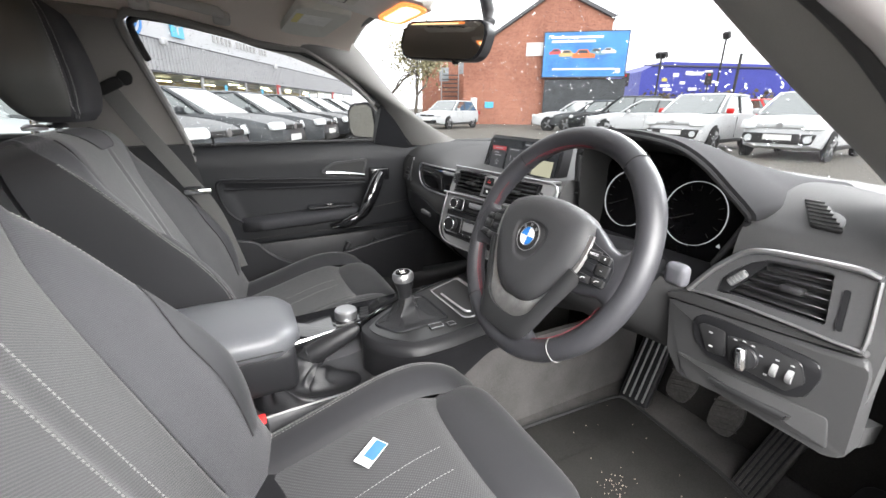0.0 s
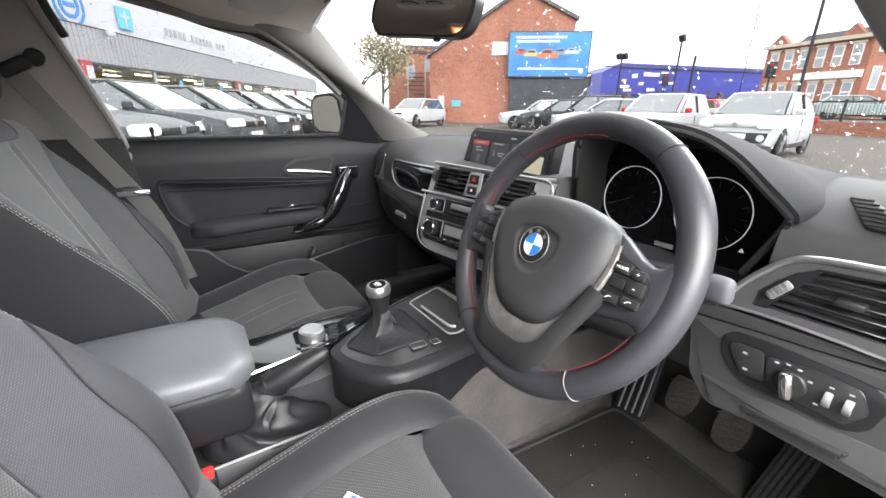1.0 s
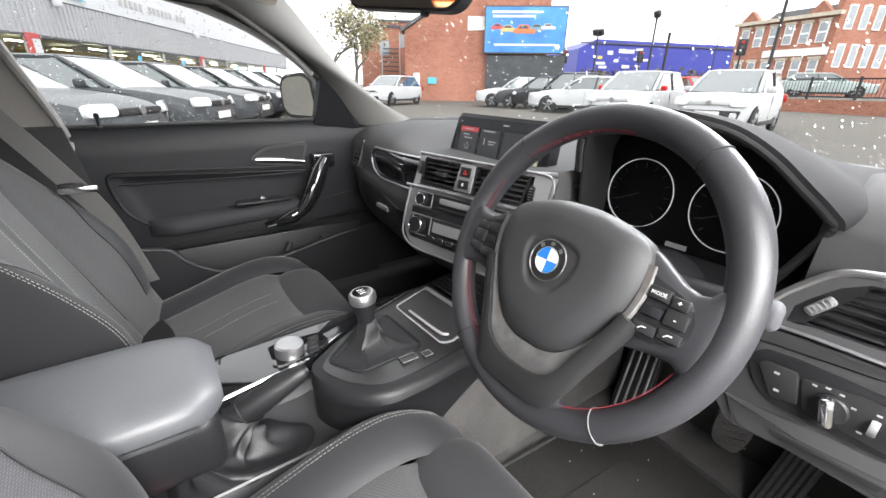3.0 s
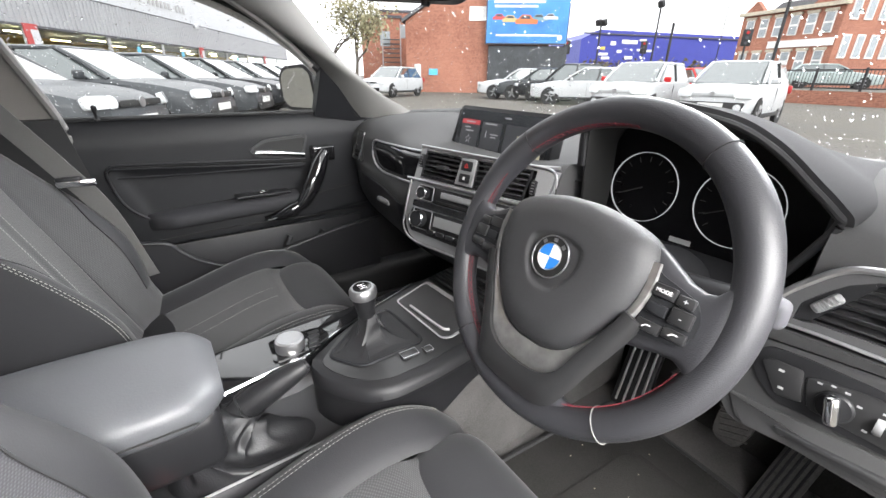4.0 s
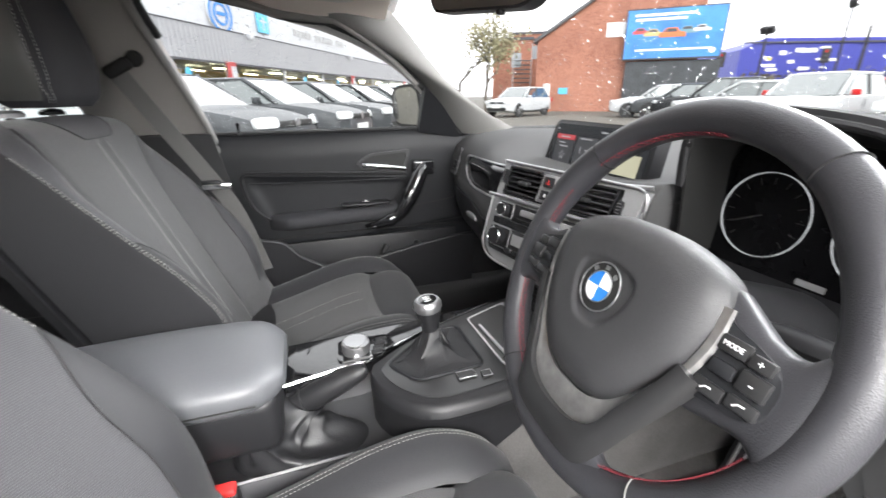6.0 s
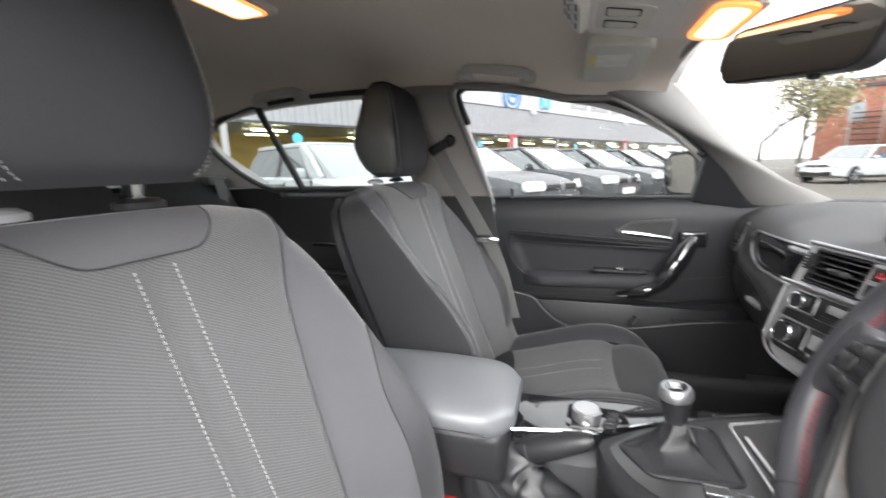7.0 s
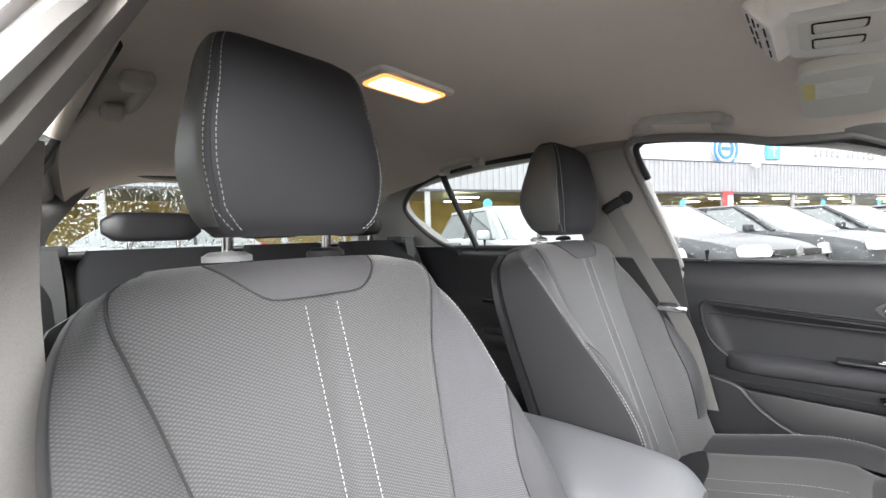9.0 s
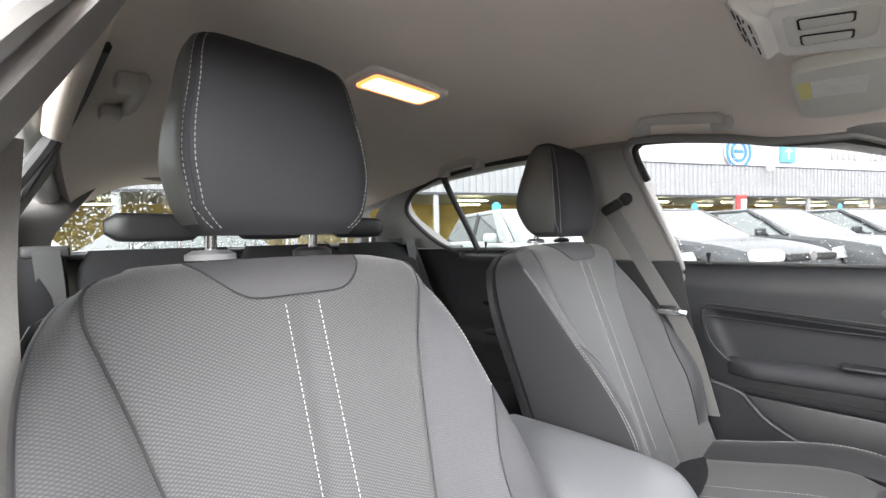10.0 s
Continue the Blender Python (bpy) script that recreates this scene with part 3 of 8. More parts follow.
frame_out = curve_pts([(0.865, -0.470, 0.36), (0.865, -0.490, 0.65), (0.845, -0.515, 0.95), (0.79, -0.545, 1.10), (0.735, -0.575, 1.23), (0.685, -0.585, 1.32), (0.66, -0.50, 1.345), (0.66, -0.32, 1.335), (0.68, -0.20, 1.295)], 60)
bm = slab(lambda u, v: tuple(Vector(frame_in[int(round(v))]).lerp(Vector(frame_out[int(round(v))]), u) + Vector((0, -0.012 * math.sin(math.pi * u * 2), 0))), lin(0, 1, 9), list(range(60)), 0.02)
single("wall_door_aperture", bm, M_BODY, "grey painted edge of the open driver's doorway", "car body", kind="structure")
single("trim_aperture_seal", tube([(p[0] - 0.004, p[1] + 0.006, p[2] - 0.004) for p in frame_in], 0.011, 8), M_PILLAR, "grey rubber seal round the driver's doorway", "door seal", kind="structure")
for k in (12, 22, 33):
    p, q = Vector(frame_in[k]), Vector(frame_out[k])
    c = p.lerp(q, 0.55) + Vector((0, 0.012, 0))
    single("trim_body_plug", lathe([(0.008, 0), (0.008, 0.003), (0.005, 0.005), (0.001, 0.005)], basis(c, (1, 0, 0), (0, 0.2, 1)) @ Matrix.Rotation(math.pi, 4, "Y"), 14), M_RUBBER, "small dark plug in the painted doorway edge", "plug", kind="structure")


# upper frame and inner seal of the passenger door's window
ring = [(-0.426, 0.611), (-0.462, 0.73), (-0.491, 0.846), (-0.506, 0.949), (-0.545, 1.09), (-0.588, 1.235), (-0.575, 1.266), (-0.54, 1.277), (-0.40, 1.275), (-0.24, 1.251), (-0.10, 1.199), (0.02, 1.126), (0.10, 1.062)]
ring = curve_pts(ring, 70)
ring = [(y, min(z, rail_z(y) - 0.004) if y < -0.03 else z) for y, z in ring]
single("trim_door_seal", tube([(-(win_x(max(z, 0.90)) - 0.016), y - 0.012, z) for y, z in ring], 0.010, 8), M_PILLAR, "pale grey seal along the passenger door frame", "door seal", kind="structure")
single("trim_window_frame", tube([(-(win_x(max(z, 0.90)) - 0.006), y + 0.010, z - 0.006) for y, z in ring[26:]], 0.009, 8), M_RUBBER, "black upper frame of the passenger window", "window frame", kind="structure")


# ---- passenger doors ----
def bump01(t, a, b, soft):
    """1 between a and b, 0 outside, with soft edges."""
    s = lambda q: 0.5 + 0.5 * math.tanh(q / soft)
    return s(t - a) * s(b - t)


def door_face(y, z):
    """The inner face of the front door: how far it stands out, by place."""
    x = 0.742
    x += 0.020 * max(0.0, (z - 0.845) / 0.08) ** 2
    x += 0.004 * bump01(z, 0.918, 1.1, 0.006)
    top = 0.803 - 0.064 * (y + 0.45)
    inset = bump01(z, 0.625, top - 0.012, 0.008) * bump01(y, -0.435 + 0.35 * max(0, 0.76 - z), 0.06, 0.012)
    x += 0.009 * inset
    low = 0.565 + 0.10 * max(0, y + 0.10)
    x += 0.018 * bump01(z, 0.25, low, 0.006)
    return x


door = thing("door_passenger", "black passenger door with padded insert, closed", "car door", (-0.74, -0.1, 0.3), kind="structure")
ys, zs = lin(-0.515, 0.34, 120), lin(0.30, 0.925, 110)
bm = slab(lambda y, z: (-door_face(y, z), y + 0.10 * min(0, z - 0.9) * (0.0 if y > -0.3 else (-0.3 - y) / 0.215) * -1.4, z), ys, zs, 0.05)
part("door_panel", bm, M_DOOR, door, "moulded black plastic door card")
bm = tube([(-0.762, y, 0.927) for y in lin(-0.52, 0.16, 12)], 0.006, 8)
part("window_seal", bm, M_RUBBER, door)
pane("window_pane", FRONT_WIN, -1, "rain-spotted side window", door)
# mirror sail: dark triangle before the glass
bm = bmesh.new()
tri = [(0.118, 1.058), (0.20, 0.985), (0.29, 0.905), (0.29, 0.885), (0.112, 0.915)]
f = [bm.verts.new(p) for p in side_poly(tri, -1, -0.018)]
g = [bm.verts.new(p) for p in side_poly(tri, -1, 0.02)]
bm.faces.new(f), bm.faces.new(g[::-1])
for i in range(5):
    bm.faces.new((f[i - 1], f[i], g[i], g[i - 1]))
part("mirror_sail", bm, M_DOOR, door, "black triangular trim behind the wing mirror")
# piping over the insert
outline = curve_pts([(0.062, 0.783), (-0.202, 0.798), (-0.410, 0.809), (-0.446, 0.806), (-0.456, 0.780), (-0.437, 0.705), (-0.392, 0.658), (-0.34, 0.642)], 60)
part("piping", tube([(-0.7365, y, z) for y, z in outline], 0.0042, 8), M_DOOR, door, "rolled edge of the padded insert")
part("panel_seam", tube([(-0.7385, y + 0.004, z - 0.0065) for y, z in outline], 0.0022, 6), M_BLACK, door)
part("piping", tube([(-0.7385, y, z) for y, z in curve_pts([(0.060, 0.764), (-0.207, 0.768), (-0.436, 0.776)], 20)], 0.0026, 6), M_DOOR, door)
part("piping", tube([(-door_face(y, 0.80) + 0.004, y, 0.801 - 0.064 * (y + 0.45)) for y in lin(-0.445, 0.062, 20)], 0.0035, 6), M_DOOR, door)
part("stitching", stitches([(-0.737, y, 0.776 - 0.03 * (y + 0.45)) for y in lin(-0.44, 0.055, 30)]), material("dark_thread", (0.06, 0.06, 0.065), 0.8), door)
# armrest with its padded top
arm_y = lin(-0.40, 0.02, 30)


def arm_ring(y):
    t = (y + 0.40) / 0.42
    w = 0.066 * min(1, (t / 0.16) ** 0.6 if t > 0 else 0) + 0.004
    top, low = 0.668 + 0.020 * t, 0.618 + 0.014 * t
    ring = []
    for a in lin(0, 2 * math.pi, 25)[:-1]:
        c, s = math.cos(a), math.sin(a)
        ring.append((-0.755 + w * (abs(c) ** 0.7) * (1 if c > 0 else -1), y, (top + low) / 2 + (top - low) / 2 * (abs(s) ** 0.6) * (1 if s > 0 else -1)))
    return ring


part("armrest", loft([arm_ring(y) for y in arm_y]), M_HEADREST, door, "padded dark door armrest")
bm = rbox((-0.722, -0.085, 0.690), (0.045, 0.16, 0.008), 0.003, 2, None)
sw = part("switch_panel", bm, M_PLASTIC, door, "window switch panel")
bm = rbox((-0.718, -0.085, 0.697), (0.018, 0.024, 0.007), 0.002)
part("window_switch", bm, M_GLOSS, sw)
part("switch_mark", rbox((-0.718, -0.085, 0.7008), (0.004, 0.008, 0.0012), 0.0), M_WHITE, sw)
# curved pull handle
pull = curve_pts([(-0.700, 0.118, 0.808), (-0.690, 0.095, 0.775), (-0.678, 0.062, 0.715), (-0.676, 0.022, 0.655), (-0.690, -0.045, 0.622), (-0.715, -0.09, 0.612)], 30)
rs = [0.020 * (0.75 + 0.5 * math.sin(math.pi * min(1, i / 20))) if i < 20 else 0.0225 * (1 - (i - 19) / 13) for i in range(30)]
part("pull_handle", tube(pull, [max(0.004, r * 1.15) for r in rs], 12, flat=0.85, up=(1, 0, 0)), M_GLOSS, door, "gloss black curved pull handle")
edge = [(p[0] + 0.004, p[1] - 0.019, p[2] - 0.006) for p in pull]
part("handle_strip", tube(edge[2:27], 0.0016, 6), M_GREYTRIM, door, "thin chrome edge strip")
bm = rbox((-0.735, 0.118, 0.80), (0.055, 0.075, 0.05), 0.008, 3)
part("handle_mount", bm, M_GLOSS, door)
# inner release in its recess
M_LIPGREY = material("satin_grey_handle_plastic", (0.03, 0.03, 0.032), 0.35, vary=0.1)
md = basis((-0.7335, 0, 0), (0, 1, 0), (0, 0, 1))
rec = round_poly([(-0.105, 0.822), (-0.06, 0.852), (0.080, 0.862), (0.056, 0.786), (-0.085, 0.800)], 0.018, 5)
inn = round_poly([(-0.094, 0.822), (-0.056, 0.844), (0.070, 0.853), (0.050, 0.793), (-0.080, 0.806)], 0.016, 5)
part("release_frame", ring_plate(rec, inn, md, 0.012), M_LIPGREY, door, "black handle surround")
part("release_cup", plate(inn, basis((-0.7365, 0, 0), (0, 1, 0), (0, 0, 1)), 0.008), M_BLACK, door)
lever = curve_pts([(-0.735, -0.085, 0.815), (-0.728, -0.05, 0.814), (-0.724, 0.0, 0.808), (-0.728, 0.058, 0.799)], 14)
part("release_lever", tube(lever, 0.0075, 10, flat=1.0, up=(1, 0, 0)), M_CHROME, door, "chrome door release lever")
# lock pin, lower pocket and speaker ring
part("lock_pin", lathe([(0.0075, 0), (0.0075, 0.004), (0.004, 0.007), (0.0038, 0.022), (0.0062, 0.027), (0.0058, 0.036), (0.002, 0.039)], Matrix.Translation((-0.750, -0.442, 0.922)), 14), M_PLASTIC, door, "black lock pin")


pocket_lip = curve_pts([(-0.43, 0.598), (-0.366, 0.583), (-0.337, 0.552), (-0.306, 0.522), (-0.261, 0.494), (-0.224, 0.482), (-0.135, 0.481), (0.004, 0.506), (0.112, 0.527), (0.227, 0.543), (0.30, 0.548)], 44)


def pocket_at(u, v):
    y, top = pocket_lip[int(round(u))]
    z = 0.31 + (top - 0.31) * v
    return (-0.700 - 0.012 * (1 - v), y, z)


# Darker than the door card: shade low on the door put into colour.
M_LIP = material("shaded_pocket_plastic", (0.012, 0.012, 0.014), 0.5, vary=0.1, grain=700, blotch=8, bump=0.15, bump_scale=900)
part("map_pocket", slab(pocket_at, list(range(44)), lin(0, 1, 10), 0.014), M_LIP, door, "moulded map pocket, darkened for shade low on the door")
part("pocket_lip", tube([(-0.7065, y, z) for y, z in pocket_lip], 0.0075, 10), M_LIP, door, "rounded lip of the map pocket")
part("panel_seam", tube([(-door_face(y, z) + 0.0015, y, z) for y, z in curve_pts([(-0.42, 0.584), (-0.24, 0.592), (0.02, 0.588), (0.28, 0.578)], 24)], 0.0025, 6), M_BLACK, door)
part("panel_seam", tube([(-door_face(y, z) + 0.0015, y, z) for y, z in curve_pts([(0.066, 0.659), (0.128, 0.667), (0.30, 0.690)], 12)], 0.002, 6), M_BLACK, door)
part("pocket_shade", rbox((-0.738, -0.06, 0.47), (0.012, 0.6, 0.20), 0.004), M_LIP, door)
for y0 in (-0.025, 0.088):
    part("pocket_divider", tube(curve_pts([(-0.722, y0, 0.47), (-0.718, y0 - 0.012, 0.50), (-0.722, y0 + 0.004, 0.535)], 10), 0.012, 8), M_PLASTIC, door)

rear_door = thing("door_rear", "black rear passenger door, closed", "car door", (-0.72, -1.0, 0.3), kind="structure")
bm = slab(lambda y, z: (-(0.735 - 0.02 * bump01(z, 0.55, 0.60, 0.01) - 0.012 * bump01(z, 0.66, 0.73, 0.01) + 0.03 * bump01(z, 0.935, 1.2, 0.01)), y, z), lin(-1.40, -0.72, 40), lin(0.30, 0.965, 50), 0.05)
part("door_panel", bm, M_PLASTIC, rear_door)
pane("window_pane", REAR_WIN, -1, "rear side window", rear_door, M_TINT)
pane("quarter_pane", QUARTER_WIN, -1, "small fixed quarter window", rear_door, M_TINT)
bar = [side_poly([(y, z)], -1, -0.004)[0] for y, z in ((-1.312, 1.262), (-1.31, 1.2), (-1.288, 1.05), (-1.28, 0.95))]
part("window_divider", tube(curve_pts(bar, 12), 0.013, 8), M_RUBBER, rear_door, "black window divider bar")
seal = [side_poly([(y, z)], -1, -0.008)[0] for y, z in ((-0.86, 1.278), (-1.1, 1.278), (-1.3, 1.265), (-1.43, 1.243), (-1.54, 1.205), (-1.612, 1.14), (-1.56, 1.05), (-1.48, 0.985), (-1.40, 0.955))]
part("window_seal", tube(curve_pts(seal, 40), 0.011, 8), M_RUBBER, rear_door)
part("window_seal", tube([(-0.735, y, 0.962) for y in lin(-1.44, -0.78, 8)], 0.012, 8), M_RUBBER, rear_door)
part("lock_pin", lathe([(0.006, 0), (0.004, 0.007), (0.0038, 0.02), (0.006, 0.026), (0.0055, 0.034), (0.002, 0.036)], Matrix.Translation((-0.728, -1.235, 0.962)), 12), M_PLASTIC, rear_door)
for z0 in (0.745, 0.625):
    part("door_ledge", rbox((-0.715, -1.02, z0), (0.05, 0.42, 0.018), 0.007, 3), M_GLOSS if z0 > 0.7 else M_PLASTIC, rear_door)

# driver's side: the rear door is shut, the front door stands open out of sight
rear_door2 = thing("door_rear_driver", "black rear door on the driver's side, closed", "car door", (0.72, -1.0, 0.3), kind="structure")
part("door_panel", slab(lambda y, z: (0.735 + 0.03 * bump01(z, 0.935, 1.2, 0.01), y, z), lin(-1.40, -0.72, 12), lin(0.30, 0.965, 16), -0.05), M_DOOR, rear_door2)
pane("window_pane", REAR_WIN, 1, "rear side window", rear_door2, M_TINT)
pane("quarter_pane", QUARTER_WIN, 1, "small fixed quarter window", rear_door2, M_TINT)
bar = [side_poly([(y, z)], 1, -0.004)[0] for y, z in ((-1.312, 1.262), (-1.31, 1.2), (-1.288, 1.05), (-1.28, 0.95))]
part("window_divider", tube(curve_pts(bar, 12), 0.013, 8), M_RUBBER, rear_door2)
seal = [side_poly([(y, z)], 1, -0.008)[0] for y, z in ((-0.86, 1.278), (-1.1, 1.278), (-1.3, 1.265), (-1.43, 1.243), (-1.54, 1.205), (-1.612, 1.14), (-1.56, 1.05), (-1.48, 0.985), (-1.40, 0.955))]
part("window_seal", tube(curve_pts(seal, 40), 0.011, 8), M_RUBBER, rear_door2)

# ---- dashboard ----
dash = thing("dashboard", "soft grey moulded dashboard with silver trim", "dashboard", (0, 0.4, 0.5))
# profile of the dashboard by place across the car: (y, z) of its edges
dash_rows = [
    (-0.745, [(0.40, 0.905), (0.34, 0.905), (0.27, 0.885), (0.235, 0.84), (0.235, 0.78), (0.24, 0.74), (0.26, 0.66), (0.36, 0.56)]),
    (-0.60, [(0.50, 0.925), (0.36, 0.925), (0.26, 0.905), (0.215, 0.86), (0.212, 0.79), (0.205, 0.755), (0.23, 0.64), (0.36, 0.52)]),
    (-0.40, [(0.585, 0.93), (0.38, 0.93), (0.25, 0.905), (0.195, 0.865), (0.192, 0.79), (0.178, 0.755), (0.21, 0.63), (0.36, 0.50)]),
    (-0.26, [(0.625, 0.928), (0.42, 0.895), (0.28, 0.880), (0.182, 0.872), (0.172, 0.80), (0.150, 0.75), (0.20, 0.62), (0.36, 0.50)]),
    (0.0, [(0.65, 0.928), (0.44, 0.888), (0.30, 0.876), (0.205, 0.878), (0.20, 0.80), (0.18, 0.75), (0.22, 0.62), (0.36, 0.50)]),
    (0.165, [(0.63, 0.93), (0.44, 0.90), (0.31, 0.895), (0.255, 0.890), (0.225, 0.80), (0.21, 0.74), (0.25, 0.64), (0.36, 0.55)]),
    (0.188, [(0.63, 0.93), (0.46, 0.93), (0.39, 0.91), (0.375, 0.88), (0.36, 0.785), (0.24, 0.765), (0.25, 0.64), (0.36, 0.55)]),
    (0.500, [(0.545, 0.93), (0.46, 0.93), (0.39, 0.91), (0.375, 0.88), (0.36, 0.785), (0.25, 0.765), (0.262, 0.65), (0.36, 0.60)]),
    (0.528, [(0.53, 0.93), (0.40, 0.936), (0.30, 0.905), (0.262, 0.88), (0.252, 0.80), (0.246, 0.74), (0.262, 0.65), (0.36, 0.60)]),
    (0.60, [(0.50, 0.925), (0.38, 0.93), (0.30, 0.90), (0.262, 0.875), (0.252, 0.80), (0.246, 0.74), (0.262, 0.64), (0.36, 0.60)]),
    (0.715, [(0.42, 0.905), (0.36, 0.91), (0.30, 0.89), (0.268, 0.86), (0.258, 0.80), (0.252, 0.74), (0.268, 0.64), (0.36, 0.60)]),
]


def across(i):
    xs = [x for x, _ in dash_rows]
    return lambda x: (float(np.interp(x, xs, [row[i][0] for _, row in dash_rows])), float(np.interp(x, xs, [row[i][1] for _, row in dash_rows])))


dash_edge = [across(i) for i in range(8)]


def dash_at(x, v):
    pts = [e(x) for e in dash_edge]
    y, z = table(list(enumerate(pts)))(v)
    return (x, y, z)


part("dash_body", slab(dash_at, sorted(lin(-0.745, 0.715, 90) + [0.165, 0.177, 0.188, 0.500, 0.514, 0.528]), lin(0, 7, 50), -0.03), M_DASH, dash, "soft grey grained dashboard skin")
# glove box line and handle
part("glovebox_lid", slab(lambda x, v: tuple(Vector(dash_at(x, 5.1 + 1.3 * v)) + Vector((0, -0.006, 0))), lin(-0.68, -0.24, 24), lin(0, 1, 8), -0.006), M_PLASTIC, dash, "dark glovebox lid")
part("glovebox_handle", rbox((-0.385, 0.168, 0.712), (0.07, 0.012, 0.014), 0.004), M_GREYTRIM, dash)

# instrument hood
# Small emission added to the dial rings, too dark as chrome; also the digits.
M_DIALRING = glow("dial_glow", (0.75, 0.77, 0.8), 0.26, (0.1, 0.1, 0.1))
HC = 0.335
# outline of the opening from its left foot over the flat top to the pointed right end
LIP = curve_pts([(0.193, 0.80), (0.189, 0.90), (0.190, 0.955), (0.203, 0.984), (0.235, 0.999), (0.31, 1.003), (0.40, 0.992), (0.455, 0.967), (0.50, 0.931), (0.526, 0.908), (0.533, 0.896), (0.522, 0.868), (0.495, 0.81)], 61)


def lip_y(i):
    return 0.252 + 0.018 * abs(i - 28) / 28


def hood_out(i, v):
    x, z = LIP[int(i)]
    fall = (z - 0.922) * v**1.3 if z > 0.922 else 0
    return (x + (x - 0.36) * 0.16 * v, lip_y(i) + 0.28 * v, z + 0.005 * math.sin(math.pi * min(1, 2.5 * v)) - fall)


part("instrument_hood", slab(hood_out, list(range(5, 51)), lin(0, 1, 16), -0.010), M_HOOD, dash, "grained instrument hood")
part("hood_edge", tube([(LIP[i][0], lip_y(i) + 0.001, LIP[i][1]) for i in range(5, 61)], 0.0045, 8), M_HOOD, dash, "rounded edge of the hood")
part("hood_seam", tube([tuple(Vector(hood_out(i, 0.14)) + Vector((0, 0, 0.0006))) for i in range(12, 50)], 0.0008, 5), M_SEAM, dash)


def hood_in(i, v):
    x, z = LIP[int(i)]
    k = 0.985 - 0.02 * v
    drop = z - hood_out(i, (0.343 - lip_y(i)) / 0.28 * v)[2] + 0.008 * v if z > 0.90 else 0.0
    return (0.355 + (x - 0.355) * k, lip_y(i) + 0.001 + (0.343 - lip_y(i)) * v, 0.875 + (z - 0.875) * k - max(drop, 0.004 * v))


part("hood_lining", slab(hood_in, list(range(61)), lin(0, 1, 6), 0.004), M_BLACK, dash, "black lining of the hood")
M_CLUSTER = material("instrument_black", (0.0035, 0.0035, 0.004), 0.22, vary=0.1, rvar=0.04, spec=0.12)
cl = basis((HC, 0.345, 0.868), (1, 0, 0), (0, 0.16, 1))
panel = part("cluster_panel", plate(round_poly([(-0.150, -0.10), (0.165, -0.10), (0.185, 0.01), (0.118, 0.066), (0.05, 0.100), (-0.130, 0.100), (-0.148, 0.06), (-0.150, 0.02)], 0.02, 5), cl, 0.01), M_CLUSTER, dash, "black instrument panel")
part("cluster_floor", slab(lambda u, v: (HC - 0.02 + 0.19 * u, 0.25 + 0.10 * v, 0.795 - 0.02 * (1 - v)), lin(-1, 1, 9), lin(0, 1, 4), 0.01), M_PLASTIC, dash)
for dx in (-0.074, 0.071):
    mm = cl @ Matrix.Translation((dx, 0.0, 0.001))
    dial = part("dial_ring", ring_plate(disc(0.0585, 48), disc(0.0578, 48), mm, -0.003), M_DIALRING, panel, "thin dial ring with an added glow")
    for k in range(13):
        a = radians(225 - 22.5 * k)
        mk = mm @ Matrix.Rotation(a, 4, "Z") @ Matrix.Translation((0.047, 0, 0.0008))
        part("dial_mark", plate(rect(0.009, 0.0012), mk, 0.0005), material("dial_print", (0.015, 0.015, 0.015), 0.6) if k == 0 and dx < 0 else bpy.data.materials["dial_print"], dial, smooth=False)
    nd = mm @ Matrix.Rotation(radians(205), 4, "Z") @ Matrix.Translation((0.022, 0, 0.003))
    part("needle", plate(rect(0.044, 0.0018), nd, 0.0008), bpy.data.materials["dial_print"], dial, smooth=False)
words("13:28", 0.011, cl @ Matrix.Translation((0.118, -0.082, 0.0012)), M_DIALRING, panel, "clock_digits")
part("warning_mark", plate([(-0.004, 0), (0.004, 0), (0, 0.007)], cl @ Matrix.Translation((0.128, -0.048, 0.0012)), 0.0005), M_DIALRING, panel, smooth=False)
part("badge_print", plate(rect(0.034, 0.008), cl @ Matrix.Translation((0.01, -0.070, 0.0012)), 0.0005), M_GREYTRIM, panel, smooth=False)

# silver trim strip on the passenger side with gloss black infill
DM = lambda x, v, d=0.0: tuple(Vector(dash_at(x, v)) + Vector((0, -d, 0)))
part("trim_infill", slab(lambda x, k: DM(x, 2.95 + k, 0.006), lin(-0.485, -0.165, 30), lin(0.02, 0.95, 10), -0.006), M_GLOSS, dash, "gloss black trim insert")
loop = [DM(x, 2.93, 0.010) for x in lin(-0.47, 0.16, 40)]
part("trim_strip", tube(loop, 0.0030, 8), M_SILVER, dash, "satin silver trim strip")
loop = [DM(-0.47, 2.93, 0.010), DM(-0.487, 3.1, 0.010), DM(-0.488, 3.5, 0.010), DM(-0.47, 3.85, 0.010), DM(-0.42, 4.0, 0.011)] + [DM(x, 4.02, 0.012) for x in lin(-0.38, 0.16, 30)]
part("trim_strip", tube(curve_pts(loop, 60), 0.0030, 8), M_SILVER, dash, "satin silver trim strip")


